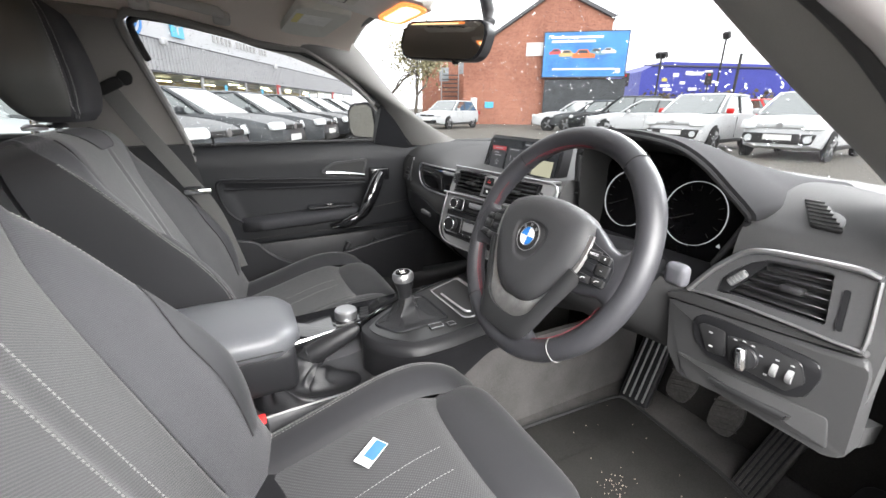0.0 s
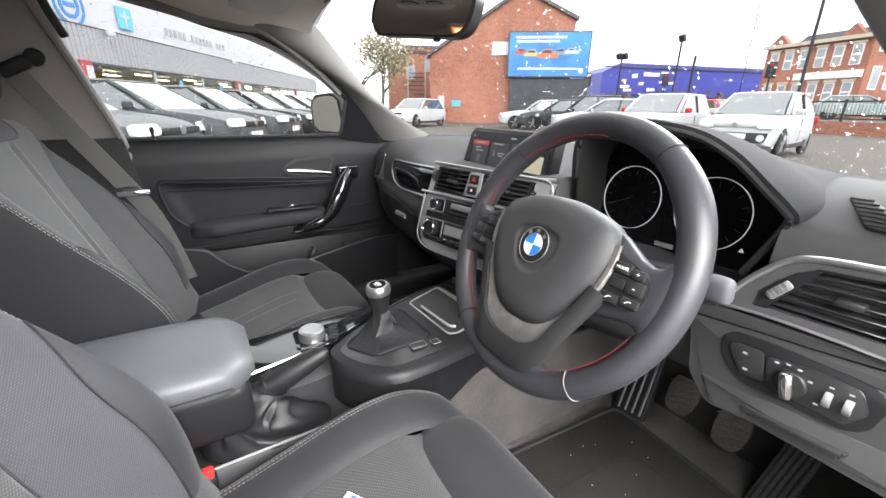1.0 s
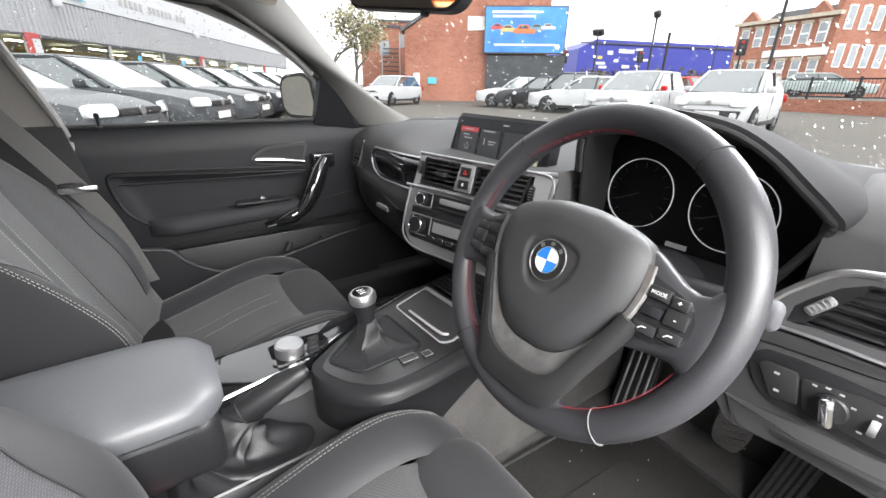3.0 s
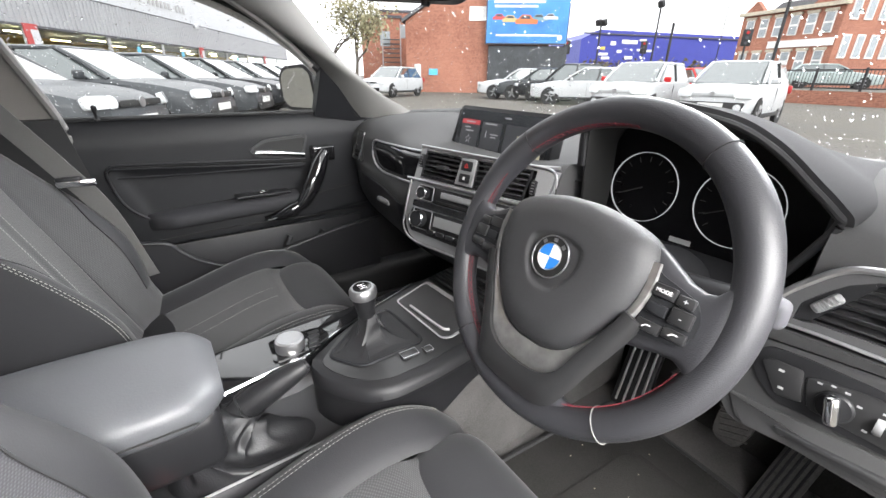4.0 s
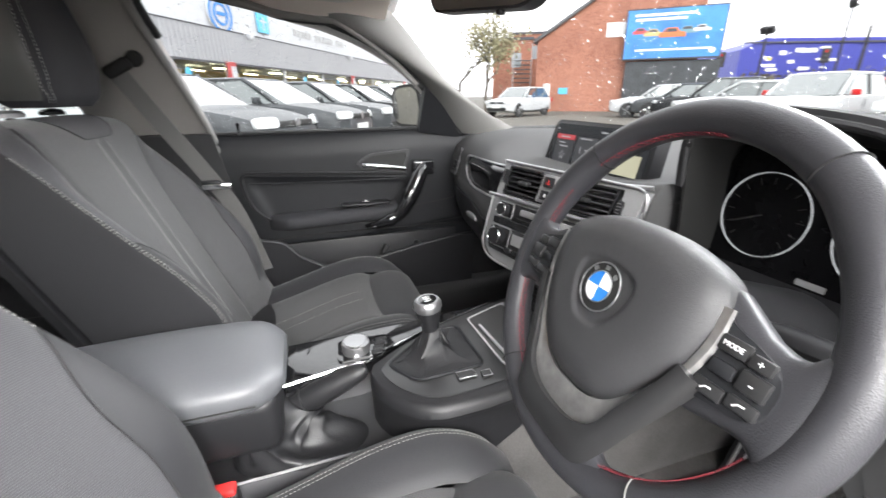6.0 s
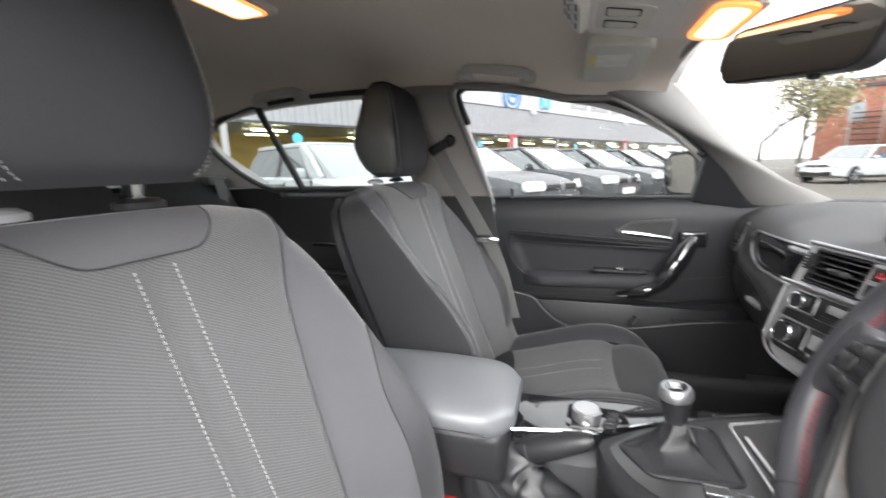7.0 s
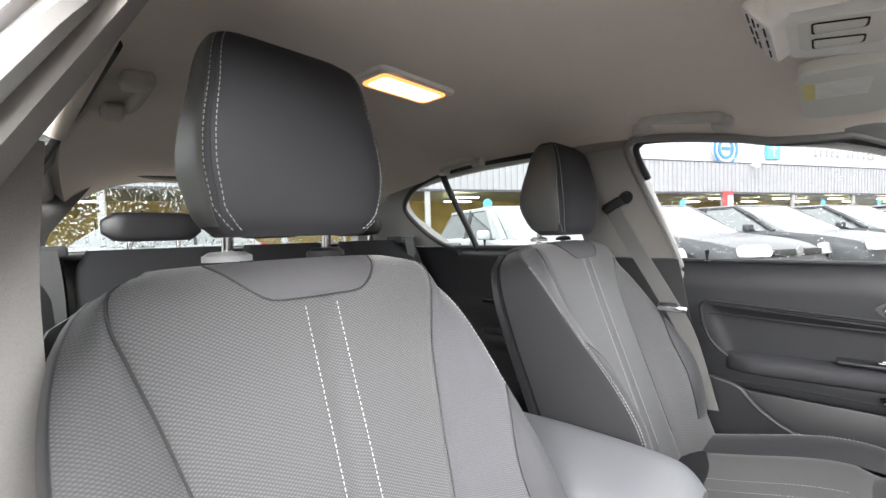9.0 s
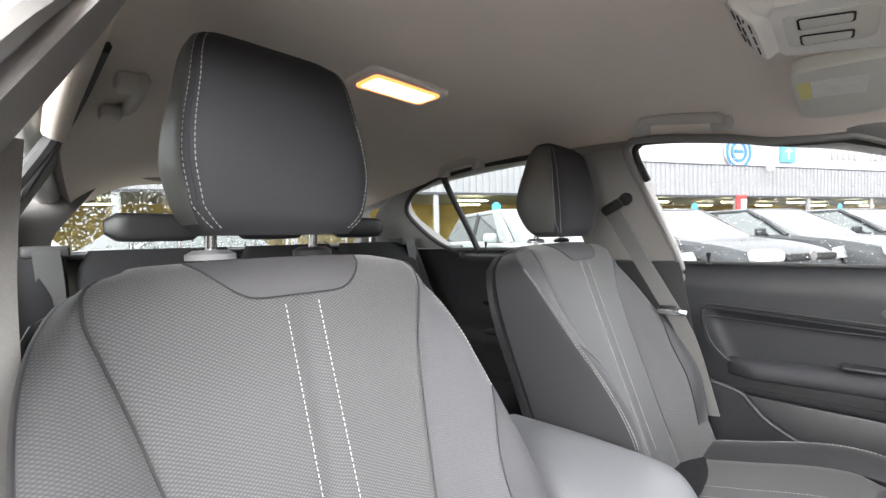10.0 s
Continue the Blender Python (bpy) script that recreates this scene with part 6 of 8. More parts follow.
for _ in range(70):
    x, y = (rnd.gauss(0.41, 0.02), rnd.gauss(0.25, 0.02)) if rnd.random() < 0.5 else (rnd.uniform(0.2, 0.6), rnd.uniform(0.0, 0.45))
    rbox((x, y, 0.268), (rnd.uniform(0.0008, 0.0022),) * 2 + (0.0015,), 0.0, 1, None, bm)
tagged(part("grit", bm, material("pale_grit", (0.35, 0.30, 0.24), 0.9), None, "pale grit and crumbs on the mat"), category="grit", kind="stuff")
for sx in (-1, 1):
    bm = slab(lambda y, z: (0.145 * sx + 0.02 * sx * (0.5 - z), y, z), lin(-0.2, 0.62, 8), lin(0.26, 0.50, 6), 0.015 * sx)
    single("wall_tunnel", bm, M_CARPET, "grey carpeted side of the centre tunnel", "tunnel carpet", kind="structure")

# ---- front seats ----
SEAT_X = 0.392
seat_up = Vector((0, -0.342, 0.940))
seat_out = Vector((0, 0.940, 0.342))
# the backrest by height: seam of the centre panel and crest of the bolster, how far out and how far forward
seam_x = table([(0.0, 0.098), (0.12, 0.104), (0.24, 0.113), (0.40, 0.132), (0.57, 0.156), (0.72, 0.176), (0.82, 0.192), (0.90, 0.203), (0.96, 0.196), (1.0, 0.160)])
seam_d = table([(0.0, 0.018), (0.24, 0.012), (0.40, 0.004), (0.57, -0.006), (0.72, -0.010), (0.82, -0.006), (0.90, -0.004), (0.96, -0.016), (1.0, -0.045)])
crest_x = table([(0.0, 0.234), (0.12, 0.238), (0.24, 0.242), (0.40, 0.244), (0.57, 0.247), (0.72, 0.247), (0.82, 0.241), (0.90, 0.228), (0.96, 0.207), (1.0, 0.166)])
crest_d = table([(0.0, 0.070), (0.12, 0.085), (0.24, 0.090), (0.40, 0.072), (0.57, 0.040), (0.72, 0.012), (0.82, -0.010), (0.90, -0.034), (0.96, -0.058), (1.0, -0.078)])
BACK_D = -0.115


def back_point(x, d, h, cap=0.0):
    p = Vector((SEAT_X, -0.488, 0.50)) + (h * 0.541 + 0.010 * math.sin(math.pi * cap)) * seat_up + (d + (BACK_D - d) * cap) * seat_out
    return (p.x + x * (1 - 0.06 * cap), p.y, p.z)


def centre_d(k, h):
    """The centre panel, k from -1 to 1 between its seams."""
    e = abs(k)
    roll = 0.030 * max(0.0, (h - 0.90) / 0.10) ** 2
    d = seam_d(h) * e**2.2 - roll * (1 - e**2.2)
    d -= 0.0045 * math.exp(-((k * seam_x(h) / 0.013) ** 4)) * min(1.0, max(0.0, (0.90 - h) / 0.03))
    return d - 0.005 * math.exp(-(((1 - e) * seam_x(h) / 0.006) ** 2))


def facing(k, h, lift=0.0):
    """The bolster from the seam (0) to its crest (1): out and forward."""
    x = seam_x(h) + (crest_x(h) - seam_x(h)) * k
    rise = 0.35 * math.sin(0.5 * math.pi * k) + 0.65 * (0.5 - 0.5 * math.cos(math.pi * k))
    d = seam_d(h) + (crest_d(h) - seam_d(h)) * rise + 0.006 * math.sin(math.pi * k)
    return x, d - 0.005 * math.exp(-((k * (crest_x(h) - seam_x(h)) / 0.006) ** 2)) + lift


def flank(k, h, lift=0.0):
    """The side from the crest (0) round to the back (1)."""
    t = 0.5 * math.pi * k
    x = crest_x(h) + (0.007 + lift) * math.sin(t) ** 0.8
    return x, crest_d(h) - (crest_d(h) - BACK_D) * (1 - math.cos(t)) + lift


def wing_k(h):
    """Where the smooth leather wing begins on the bolster, below its tip."""
    return 0.60 + 0.38 * max(0.0, (h - 0.30) / 0.25) ** 2.5


def make_seat(label, inboard):
    seat = thing("front_seat", label, "car seat", (SEAT_X, -0.35, 0.28), group="front seats")
    hs = lin(-0.16, 1, 62)
    rows = [(h, 0.0) for h in hs] + [(1.0, c) for c in (0.12, 0.3, 0.55, 0.8, 1.0)]
    bm = grid(lambda k, i: back_point(k * seam_x(rows[i][0]), centre_d(k, rows[i][0]), *rows[i]), lin(-1, 1, 61), list(range(len(rows))))
    part("backrest", bm, M_CLOTH, seat, "dotted grey cloth backrest centre")
    for s in (-1, 1):
        def on_facing(k, i):
            x, d = facing(k, rows[i][0])
            return back_point(s * x, d, *rows[i])

        def on_flank(k, i):
            x, d = flank(k, rows[i][0])
            return back_point(s * x, d, *rows[i])

        part("bolster_facing", grid(on_facing, lin(0, 1, 22), list(range(len(rows)))), M_RIB if s == inboard else M_CLOTH, seat, "ribbed cloth bolster facing" if s == inboard else "dotted cloth bolster facing")
        part("side_bolster", grid(on_flank, lin(0, 1, 16), list(range(len(rows)))), M_SIDE, seat, "smooth charcoal side bolster")

        def on_wing(k, h):
            x, d = facing(wing_k(h) + (1 - wing_k(h)) * k, h, 0.0016)
            return back_point(s * x, d, h)

        part("bolster_wing", grid(on_wing, lin(0, 1, 8), lin(0.0, 0.55, 30)), M_SIDE, seat, "smooth leather wing of the bolster")
        part("wing_seam", tube([on_wing(0, h) for h in lin(0.0, 0.55, 30)], 0.0016, 5), M_SEAM, seat)
        part("panel_seam", tube([back_point(s * seam_x(h), centre_d(1, h) + 0.0012, h) for h in lin(0.0, 0.97, 60)], 0.0016, 5), M_SEAM, seat)
        for du in (0.10, 0.17):
            def on_stitch(h):
                x, d = flank(du, h, 0.0010)
                return back_point(s * x, d, h)

            part("stitching", stitches([on_stitch(h) for h in lin(0.02, 0.90 if s == inboard else 0.55, 80)], r=0.0006), M_THREAD, seat)
        part("stitching", stitches([back_point(s * 0.0215, centre_d(0.0215 / seam_x(h), h) + 0.0009, h) for h in lin(0.0, 0.885, 100)], r=0.0006), M_THREAD, seat)
    # yoke patch under the headrest
    yoke = lambda h: 0.050 + 0.062 * max(0, (h - 0.893) / 0.107) ** 0.55
    bm = grid(lambda k, h: back_point(k * yoke(h), centre_d(k * yoke(h) / seam_x(h), h) + 0.0020, h), lin(-1, 1, 25), [0.893 + 0.107 * (i / 12) ** 1.6 for i in range(13)])
    part("yoke", bm, M_YOKE, seat, "smooth charcoal yoke panel under the headrest")
    edge = [back_point(k * yoke(h), centre_d(k * yoke(h) / seam_x(h), h) + 0.0016, h) for k, h in [(-1, h) for h in lin(1.0, 0.896, 18)] + [(k, 0.893) for k in lin(-0.92, 0.92, 12)] + [(1, h) for h in lin(0.896, 1.0, 18)]]
    part("yoke_seam", tube(edge, 0.0013, 5), M_SEAM, seat)
    # back shell
    bm = slab(lambda u, h: tuple(Vector((SEAT_X + u * (crest_x(max(0, h)) + 0.018), -0.488, 0.50)) + h * 0.541 * seat_up + (BACK_D - 0.004 - 0.015 * (1 - u * u)) * seat_out), lin(-1, 1, 15), lin(-0.10, 1, 20), -0.015)
    part("back_shell", bm, M_PLASTIC, seat)
    # headrest: a flat front, wrapped sides that swell backwards, tucked in at the top and bottom
    wf = table([(1.028, 0.094), (1.045, 0.109), (1.08, 0.118), (1.11, 0.122), (1.15, 0.119), (1.20, 0.109), (1.24, 0.101), (1.260, 0.091), (1.268, 0.076)])
    front = table([(1.028, -0.676), (1.05, -0.660), (1.10, -0.652), (1.16, -0.659), (1.22, -0.673), (1.252, -0.686), (1.268, -0.704)])
    rear = table([(1.028, -0.748), (1.05, -0.776), (1.10, -0.803), (1.14, -0.802), (1.20, -0.784), (1.240, -0.768), (1.268, -0.748)])

    def head_ring(z):
        ring, w, yc, dy = [], wf(z), (front(z) + rear(z)) / 2, (front(z) - rear(z)) / 2
        for t in lin(0, 2 * math.pi, 57)[:-1]:
            c, q = math.cos(t), math.sin(t)
            px, py = (0.40, 0.30) if q > 0 else (0.55, 0.7)
            ring.append((SEAT_X + w * math.copysign(abs(c) ** px, c), yc + dy * math.copysign(abs(q) ** py, q), z))
        return ring

    head = part("headrest", loft([head_ring(z) for z in lin(1.028, 1.268, 42)]), M_HEADREST, seat, "padded charcoal headrest")

    def on_side(s):
        def f(t, z):
            w, yc, dy = wf(z), (front(z) + rear(z)) / 2, (front(z) - rear(z)) / 2
            c, q = math.cos(t), math.sin(t)
            px, py = (0.40, 0.30) if q > 0 else (0.55, 0.7)
            return (SEAT_X + s * (w * c ** px + 0.0009), yc + dy * math.copysign(abs(q) ** py, q), z)
        return f

    for s in (-1, 1):
        part("side_panel", slab(on_side(s), lin(-1.15, 0.40, 18), lin(1.040, 1.258, 26), 0.0006 * s), M_HEADSIDE, head, "smooth headrest side panel, lightened for light from the door")

    def on_front(c, z, lift=0.0008):
        dy, yc = (front(z) - rear(z)) / 2, (front(z) + rear(z)) / 2
        q = (1 - abs(c) ** (2 / 0.40)) ** 0.5
        return (SEAT_X + c * wf(z), yc + dy * q ** 0.30 + lift, z)

    for s in (-1, 1):
        for c in (0.965, 0.885):
            part("stitching", stitches([on_front(s * (c - 0.10 * max(0, (1.06 - z) / 0.03)), z) for z in lin(1.036, 1.262, 60)], r=0.0006), M_THREAD, head)
        part("side_seam", tube([on_front(s * 0.925, z, 0.0002) for z in lin(1.036, 1.262, 40)], 0.0010, 5), M_SEAM, head)
    for s in (-1, 1):
        x = SEAT_X + s * 0.070
        part("headrest_post", tube([(x, -0.752, 0.985), (x, -0.745, 1.045)], 0.0068, 14), M_CHROME, seat, "chrome headrest post")
        part("post_collar", lathe([(0.020, 0), (0.020, 0.007), (0.014, 0.012), (0.008, 0.012)], Matrix.Translation((x, -0.750, 0.998)) @ Matrix.Scale(1.5, 4, (1, 0, 0)), 16), M_PLASTIC if s < 0 else M_GREYTRIM, seat)

    # cushion
    half = 0.25
    cush_z = table([(0, 0.425), (0.3, 0.467), (0.6, 0.508), (0.8, 0.512), (0.92, 0.492), (1, 0.455)])

    def cush_at(u, v, lift=0.0):
        """The top of the cushion: u across as above, v from the back (0) to the front (1)."""
        e = abs(u)
        y = -0.47 + 0.47 * v
        z = cush_z(v)
        su = 0.62 - 0.05 * v
        if e <= su:
            d = 0.008 * (e / su) ** 3 - 0.004 * math.exp(-((e - su) / 0.02) ** 2)
        elif e <= 1.0:
            t = (e - su) / (1 - su)
            d = 0.008 + 0.026 * math.sin(math.pi * min(1, 0.66 * t)) - 0.022 * t**4 - 0.004 * math.exp(-((e - su) / 0.02) ** 2)
        else:
            t = (e - 1.0) / 0.5
            d = 0.008 + 0.026 * math.sin(math.pi * 0.66) - 0.022 - 0.16 * t
        w = half * (1.0 - 0.10 * max(0, v - 0.75) / 0.25)
        x = w * (e if e <= 1 else 1.0 - 0.03 * ((e - 1) / 0.5))
        return (SEAT_X + math.copysign(x, u), y, z + d + lift)

    part("seat_cushion", grid(lambda k, v: cush_at(k * (0.625 - 0.05 * v), v, -0.010 * max(0, min(1, (v - 0.70) / 0.06))), lin(-1, 1, 31), lin(0, 0.98, 40)), M_CUSHION, seat, "dark dotted cloth seat cushion")
    for s in (-1, 1):
        bm = grid(lambda k, v: cush_at(s * ((0.62 - 0.05 * v) + (1.5 - 0.62 + 0.05 * v) * k), v), lin(0, 1, 26), lin(0, 1, 30))
        part("cushion_bolster", bm, M_SIDE, seat, "smooth charcoal cushion bolster")
        for du in (0.0, 0.035):
            part("stitching", stitches([cush_at(s * (0.86 + du), v, 0.0008) for v in lin(0.02, 0.95, 50)]), M_THREAD, seat)
        part("stitching", stitches([cush_at(s * 0.10, v, 0.0008) for v in lin(0.0, 0.68, 40)]), M_THREAD, seat)

    # separate thigh support
    def thigh(u, v):
        a = lin(0, 1, 2)
        t = v * 1.45 * math.pi - 0.30 * math.pi
        cy, cz, ry, rz = -0.062, 0.488, 0.072, 0.036
        e = abs(u)
        sh = 1 - 0.22 * e**10
        return (SEAT_X + u * 0.151, cy - ry * sh * math.cos(t), cz + rz * sh * math.sin(t) - 0.004 * e**2)

    part("thigh_support", grid(thigh, lin(-1, 1, 31), lin(0, 1, 24)), M_SIDE, seat, "rolled charcoal thigh support")
    bm = rbox((SEAT_X, -0.24, 0.40), (0.44, 0.46, 0.10), 0.03, 3)
    part("seat_frame", bm, M_PLASTIC, seat)
    for s in (-1, 1):
        part("seat_rail", rbox((SEAT_X + s * 0.19, -0.22, 0.30), (0.035, 0.52, 0.10), 0.008), M_PLASTIC, seat)
    return seat


make_seat("dark cloth and leather driver's seat with dotted centre panel", -1)
passenger_seat = make_seat("dark cloth and leather passenger seat with pale double stitching", 1)
passenger_seat.location = (-0.390, -0.35, 0.28)
for c in passenger_seat.children:
    if c.name.startswith("headrest") and not c.name.startswith("headrest_post"):
        c.location.z -= 0.014  # lowered to fit its outline in the camera's view

# ---- roof fittings ----
mirror = thing("rear_view_mirror", "black framed rear-view mirror under the windscreen", "mirror", (0.04, 0.0, 1.16))
mm = basis((0.045, 0.005, 1.174), (0.91, 0.41, -0.03), (0.03, 0.05, 1)) @ Matrix.Scale(0.95, 4)
out = round_poly([(-0.120, -0.030), (0.10, -0.044), (0.122, 0.030), (-0.108, 0.042)], 0.033, 10)
part("mirror_shell", plate(out, mm, 0.028, 0.006, seg=3), M_PLASTIC, mirror)
M_MIRROR = material("mirror_silver", (0.55, 0.53, 0.50), 0.03, metal=1.0, vary=0.02, rvar=0.0)
part("mirror_glass", plate([(0.94 * a, 0.90 * b) for a, b in out], mm @ Matrix.Translation((0, 0, 0.0008)), 0.002), M_MIRROR, mirror, "dim mirror glass")
part("mirror_arm", tube(curve_pts([tuple(mm @ Vector((0.05, 0.0, -0.02))), tuple(mm @ Vector((0.075, 0.035, -0.06))), tuple(mm @ Vector((0.06, 0.085, -0.065)))], 8), 0.013, 10), M_PLASTIC, mirror)
part("sensor_foot", lathe([(0.007, 0), (0.0075, 0.008), (0.006, 0.012), (0.001, 0.0125)], mm @ Matrix.Translation((0.035, -0.034, -0.008)) @ Matrix.Rotation(radians(90), 4, "X"), 14), M_PLASTIC, mirror, "small dark knob under the mirror")

oh = thing("roof_console", "pale grey overhead console with lit map lamps", "roof console", (0.0, -0.18, 1.26))
om = basis((0.0, -0.165, 1.270), (1, 0, 0), (0, 1, -0.16))
om = om @ Matrix.Rotation(math.pi, 4, "Y")
part("console_shell", plate(round_poly([(-0.078, -0.085), (0.078, -0.085), (0.100, 0.145), (-0.100, 0.145)], 0.03, 5), om @ Matrix.Translation((0, 0, 0.030)), 0.06, 0.016, seg=4), M_ROOFTRIM, oh, "pale grey console shell")
part("console_recess", plate(round_poly([(-0.056, -0.050), (0.050, -0.050), (0.046, 0.026), (-0.052, 0.026)], 0.014, 4), om @ Matrix.Translation((0, 0, 0.0315)), 0.004, 0.001), M_VISOR, oh)
for dx in (-0.030, 0.022):
    quad = [(dx - 0.014, -0.036), (dx + 0.014, -0.036), (dx + 0.011, 0.006), (dx - 0.011, 0.006)]
    part("lamp_switch", plate(round_poly(quad, 0.004, 3), om @ Matrix.Translation((0, 0, 0.0340)), 0.004, 0.0012), M_VISOR, oh)
    part("switch_gap", tube([om @ Vector((a, b, 0.0325)) for a, b in round_poly([(dx + 1.12 * (a - dx), -0.015 + 1.07 * (b + 0.015)) for a, b in quad], 0.004, 3)], 0.0010, 5, closed=True), M_BLACK, oh)
nose = om @ basis((0, -0.0885, 0.0225), (1, 0, 0), (0, 0.70, 0.71))
part("vent_nose", plate(round_poly(rect(0.134, 0.050), 0.014, 4), nose, 0.02, 0.004), M_ROOFTRIM, oh, "pale grilled nose of the roof console")
for group in range(3):
    for k in range(4):
        part("vent_slot", rbox((-0.040 + 0.040 * group, -0.014 + 0.0092 * k, 0.0), (0.027, 0.0030, 0.002), 0.0008, 1, nose), M_BLACK, oh)
part("map_lamp", plate(round_poly(rect(0.13, 0.036, 0.0, 0.112), 0.018, 6), om @ Matrix.Translation((0, 0, 0.0345)), 0.006, 0.002), M_LAMP, oh, "lit amber map lamp")
part("lamp_edge", ring_plate(round_poly(rect(0.155, 0.052, 0.0, 0.112), 0.025, 6), round_poly(rect(0.13, 0.036, 0.0, 0.112), 0.018, 6), om @ Matrix.Translation((0, 0, 0.034)), 0.006), M_AMBER, oh)
rl = thing("rear_roof_lamp", "lit warm interior lamp in the headliner", "interior lamp", (0.045, -0.86, 1.34))
lm = basis((0.050, -0.855, 1.338), (1, 0, 0), (0, 1, 0.0)) @ Matrix.Rotation(math.pi, 4, "Y")
part("lamp_frame", plate(round_poly(rect(0.215, 0.105), 0.02, 4), lm, 0.012, 0.004), M_ROOFTRIM, rl)
part("lamp_lens", plate(round_poly(rect(0.165, 0.062), 0.012, 4), lm @ Matrix.Translation((0, 0, 0.004)), 0.006, 0.002), M_LAMP, rl, "glowing lamp lens")
part("lamp_edge", ring_plate(round_poly(rect(0.18, 0.076), 0.014, 4), round_poly(rect(0.165, 0.062), 0.012, 4), lm @ Matrix.Translation((0, 0, 0.0035)), 0.005), M_AMBER, rl)


def sun_visor(s):
    v = thing("sun_visor", "grey folded-up sun visor", "sun visor", (s * 0.32, -0.15, 1.26), group="sun visors")
    vm = basis((s * 0.330, -0.167, 1.252), (1, 0, 0), (0, 1, -0.06)) @ Matrix.Rotation(math.pi, 4, "Y")
    part("visor_board", plate(round_poly(rect(0.35, 0.118), 0.03, 5), vm @ Matrix.Translation((0, 0, 0.010)), 0.020, 0.007, seg=3), M_VISOR, v)
    if s < 0:
        part("label", plate(rect(0.105, 0.064, -0.060, -0.006), vm @ Matrix.Translation((0, 0, 0.0108)), 0.0006), material("label_paper", (0.80, 0.79, 0.76), 0.6), v, "white printed label", smooth=False)
        part("label_band", plate(rect(0.105, 0.015, -0.060, -0.0465), vm @ Matrix.Translation((0, 0, 0.0108)), 0.0006), material("label_yellow", (0.7, 0.62, 0.22), 0.6), v, "yellow label band", smooth=False)
    return v


sun_visor(-1)
sun_visor(1)


def grab(x, y0, y1, z0, z1, side):
    g = thing("grab_handle", "grey folded roof grab handle", "grab handle", (x, (y0 + y1) / 2, z0), group="grab handles")
    dx = -side * 0.036
    pts = [(x, y0, z0), (x + 0.7 * dx, y0 + 0.004, z0 + 0.006), (x + dx, y0 + 0.030, z0 + 0.010), (x + dx, y1 - 0.030, z1 + 0.010), (x + 0.7 * dx, y1 - 0.004, z1 + 0.006), (x, y1, z1)]
    part("bar", tube(curve_pts(pts, 24), 0.0105, 10, flat=1.25), M_GRAB, g)
    for y, z in ((y0, z0), (y1, z1)):
        part("mount", rbox((x - side * 0.008, y, z - 0.004), (0.034, 0.042, 0.030), 0.008, 3), M_GRAB, g)
    return g


grab(-0.512, -0.545, -0.368, 1.290, 1.271, -1)
grab(-0.508, -1.25, -1.085, 1.266, 1.274, -1)
grab(0.505, -1.20, -1.02, 1.280, 1.290, 1)

# ---- seat belts ----
def ribbon(pts, width, mat, name, parent, side_dir=(0, 1, 0), thick=0.0016, label=""):
    P = [Vector(p) for p in curve_pts(pts, 30)]
    sd = Vector(side_dir)

    def f(u, v):
        i = int(round(v))
        a, b = P[max(0, i - 1)], P[min(len(P) - 1, i + 1)]
        d = (b - a).normalized()
        s = (sd - sd.dot(d) * d).normalized()
        return tuple(P[i] + s * width * u)

    return part(name, slab(f, lin(-0.5, 0.5, 5), list(range(30)), thick), mat, parent, label)


belt = thing("seat_belt", "grey passenger seat belt hanging from the pillar", "seat belt", (-0.62, -0.6, 1.1), group="seat belts")
ribbon([(-0.612, -0.668, 1.092), (-0.628, -0.61, 0.98), (-0.632, -0.53, 0.84), (-0.64, -0.47, 0.72), (-0.655, -0.42, 0.52)], 0.047, M_BELT, "webbing", belt, (0.25, 1, 0.4))
part("anchor_loop", rbox((0, 0, 0), (0.066, 0.030, 0.022), 0.010, 3, basis((-0.608, -0.662, 1.098), (0.1, 0.86, 0.42), (0.4, -0.42, 0.8))), M_BLACK, belt, "black plastic belt guide")
part("anchor_bolt", lathe([(0.018, 0), (0.018, 0.014), (0.012, 0.018), (0.002, 0.018)], basis((-0.622, -0.625, 1.122), (0, 1, 0), (0.4, 0, 1)), 20), M_BLACK, belt)
part("tongue", rbox((-0.618, -0.503, 0.798), (0.012, 0.075, 0.016), 0.004, 2, None), M_CHROME, belt, "chrome belt tongue")
part("tongue_grip", rbox((-0.622, -0.515, 0.806), (0.014, 0.05, 0.016), 0.005, 2, None), M_PLASTIC, belt)
belt = thing("seat_belt", "pale grey driver's seat belt hanging beside the seat", "seat belt", (0.66, -0.6, 1.1), group="seat belts")
ribbon([(0.648, -0.705, 1.12), (0.657, -0.705, 1.0), (0.658, -0.68, 0.90), (0.662, -0.64, 0.78), (0.672, -0.57, 0.5)], 0.05, M_BELTLIGHT, "webbing", belt, (1, 0.35, 0.0))
part("anchor_loop", rbox((0.650, -0.705, 1.135), (0.022, 0.075, 0.030), 0.010, 3), M_PLASTIC, belt)

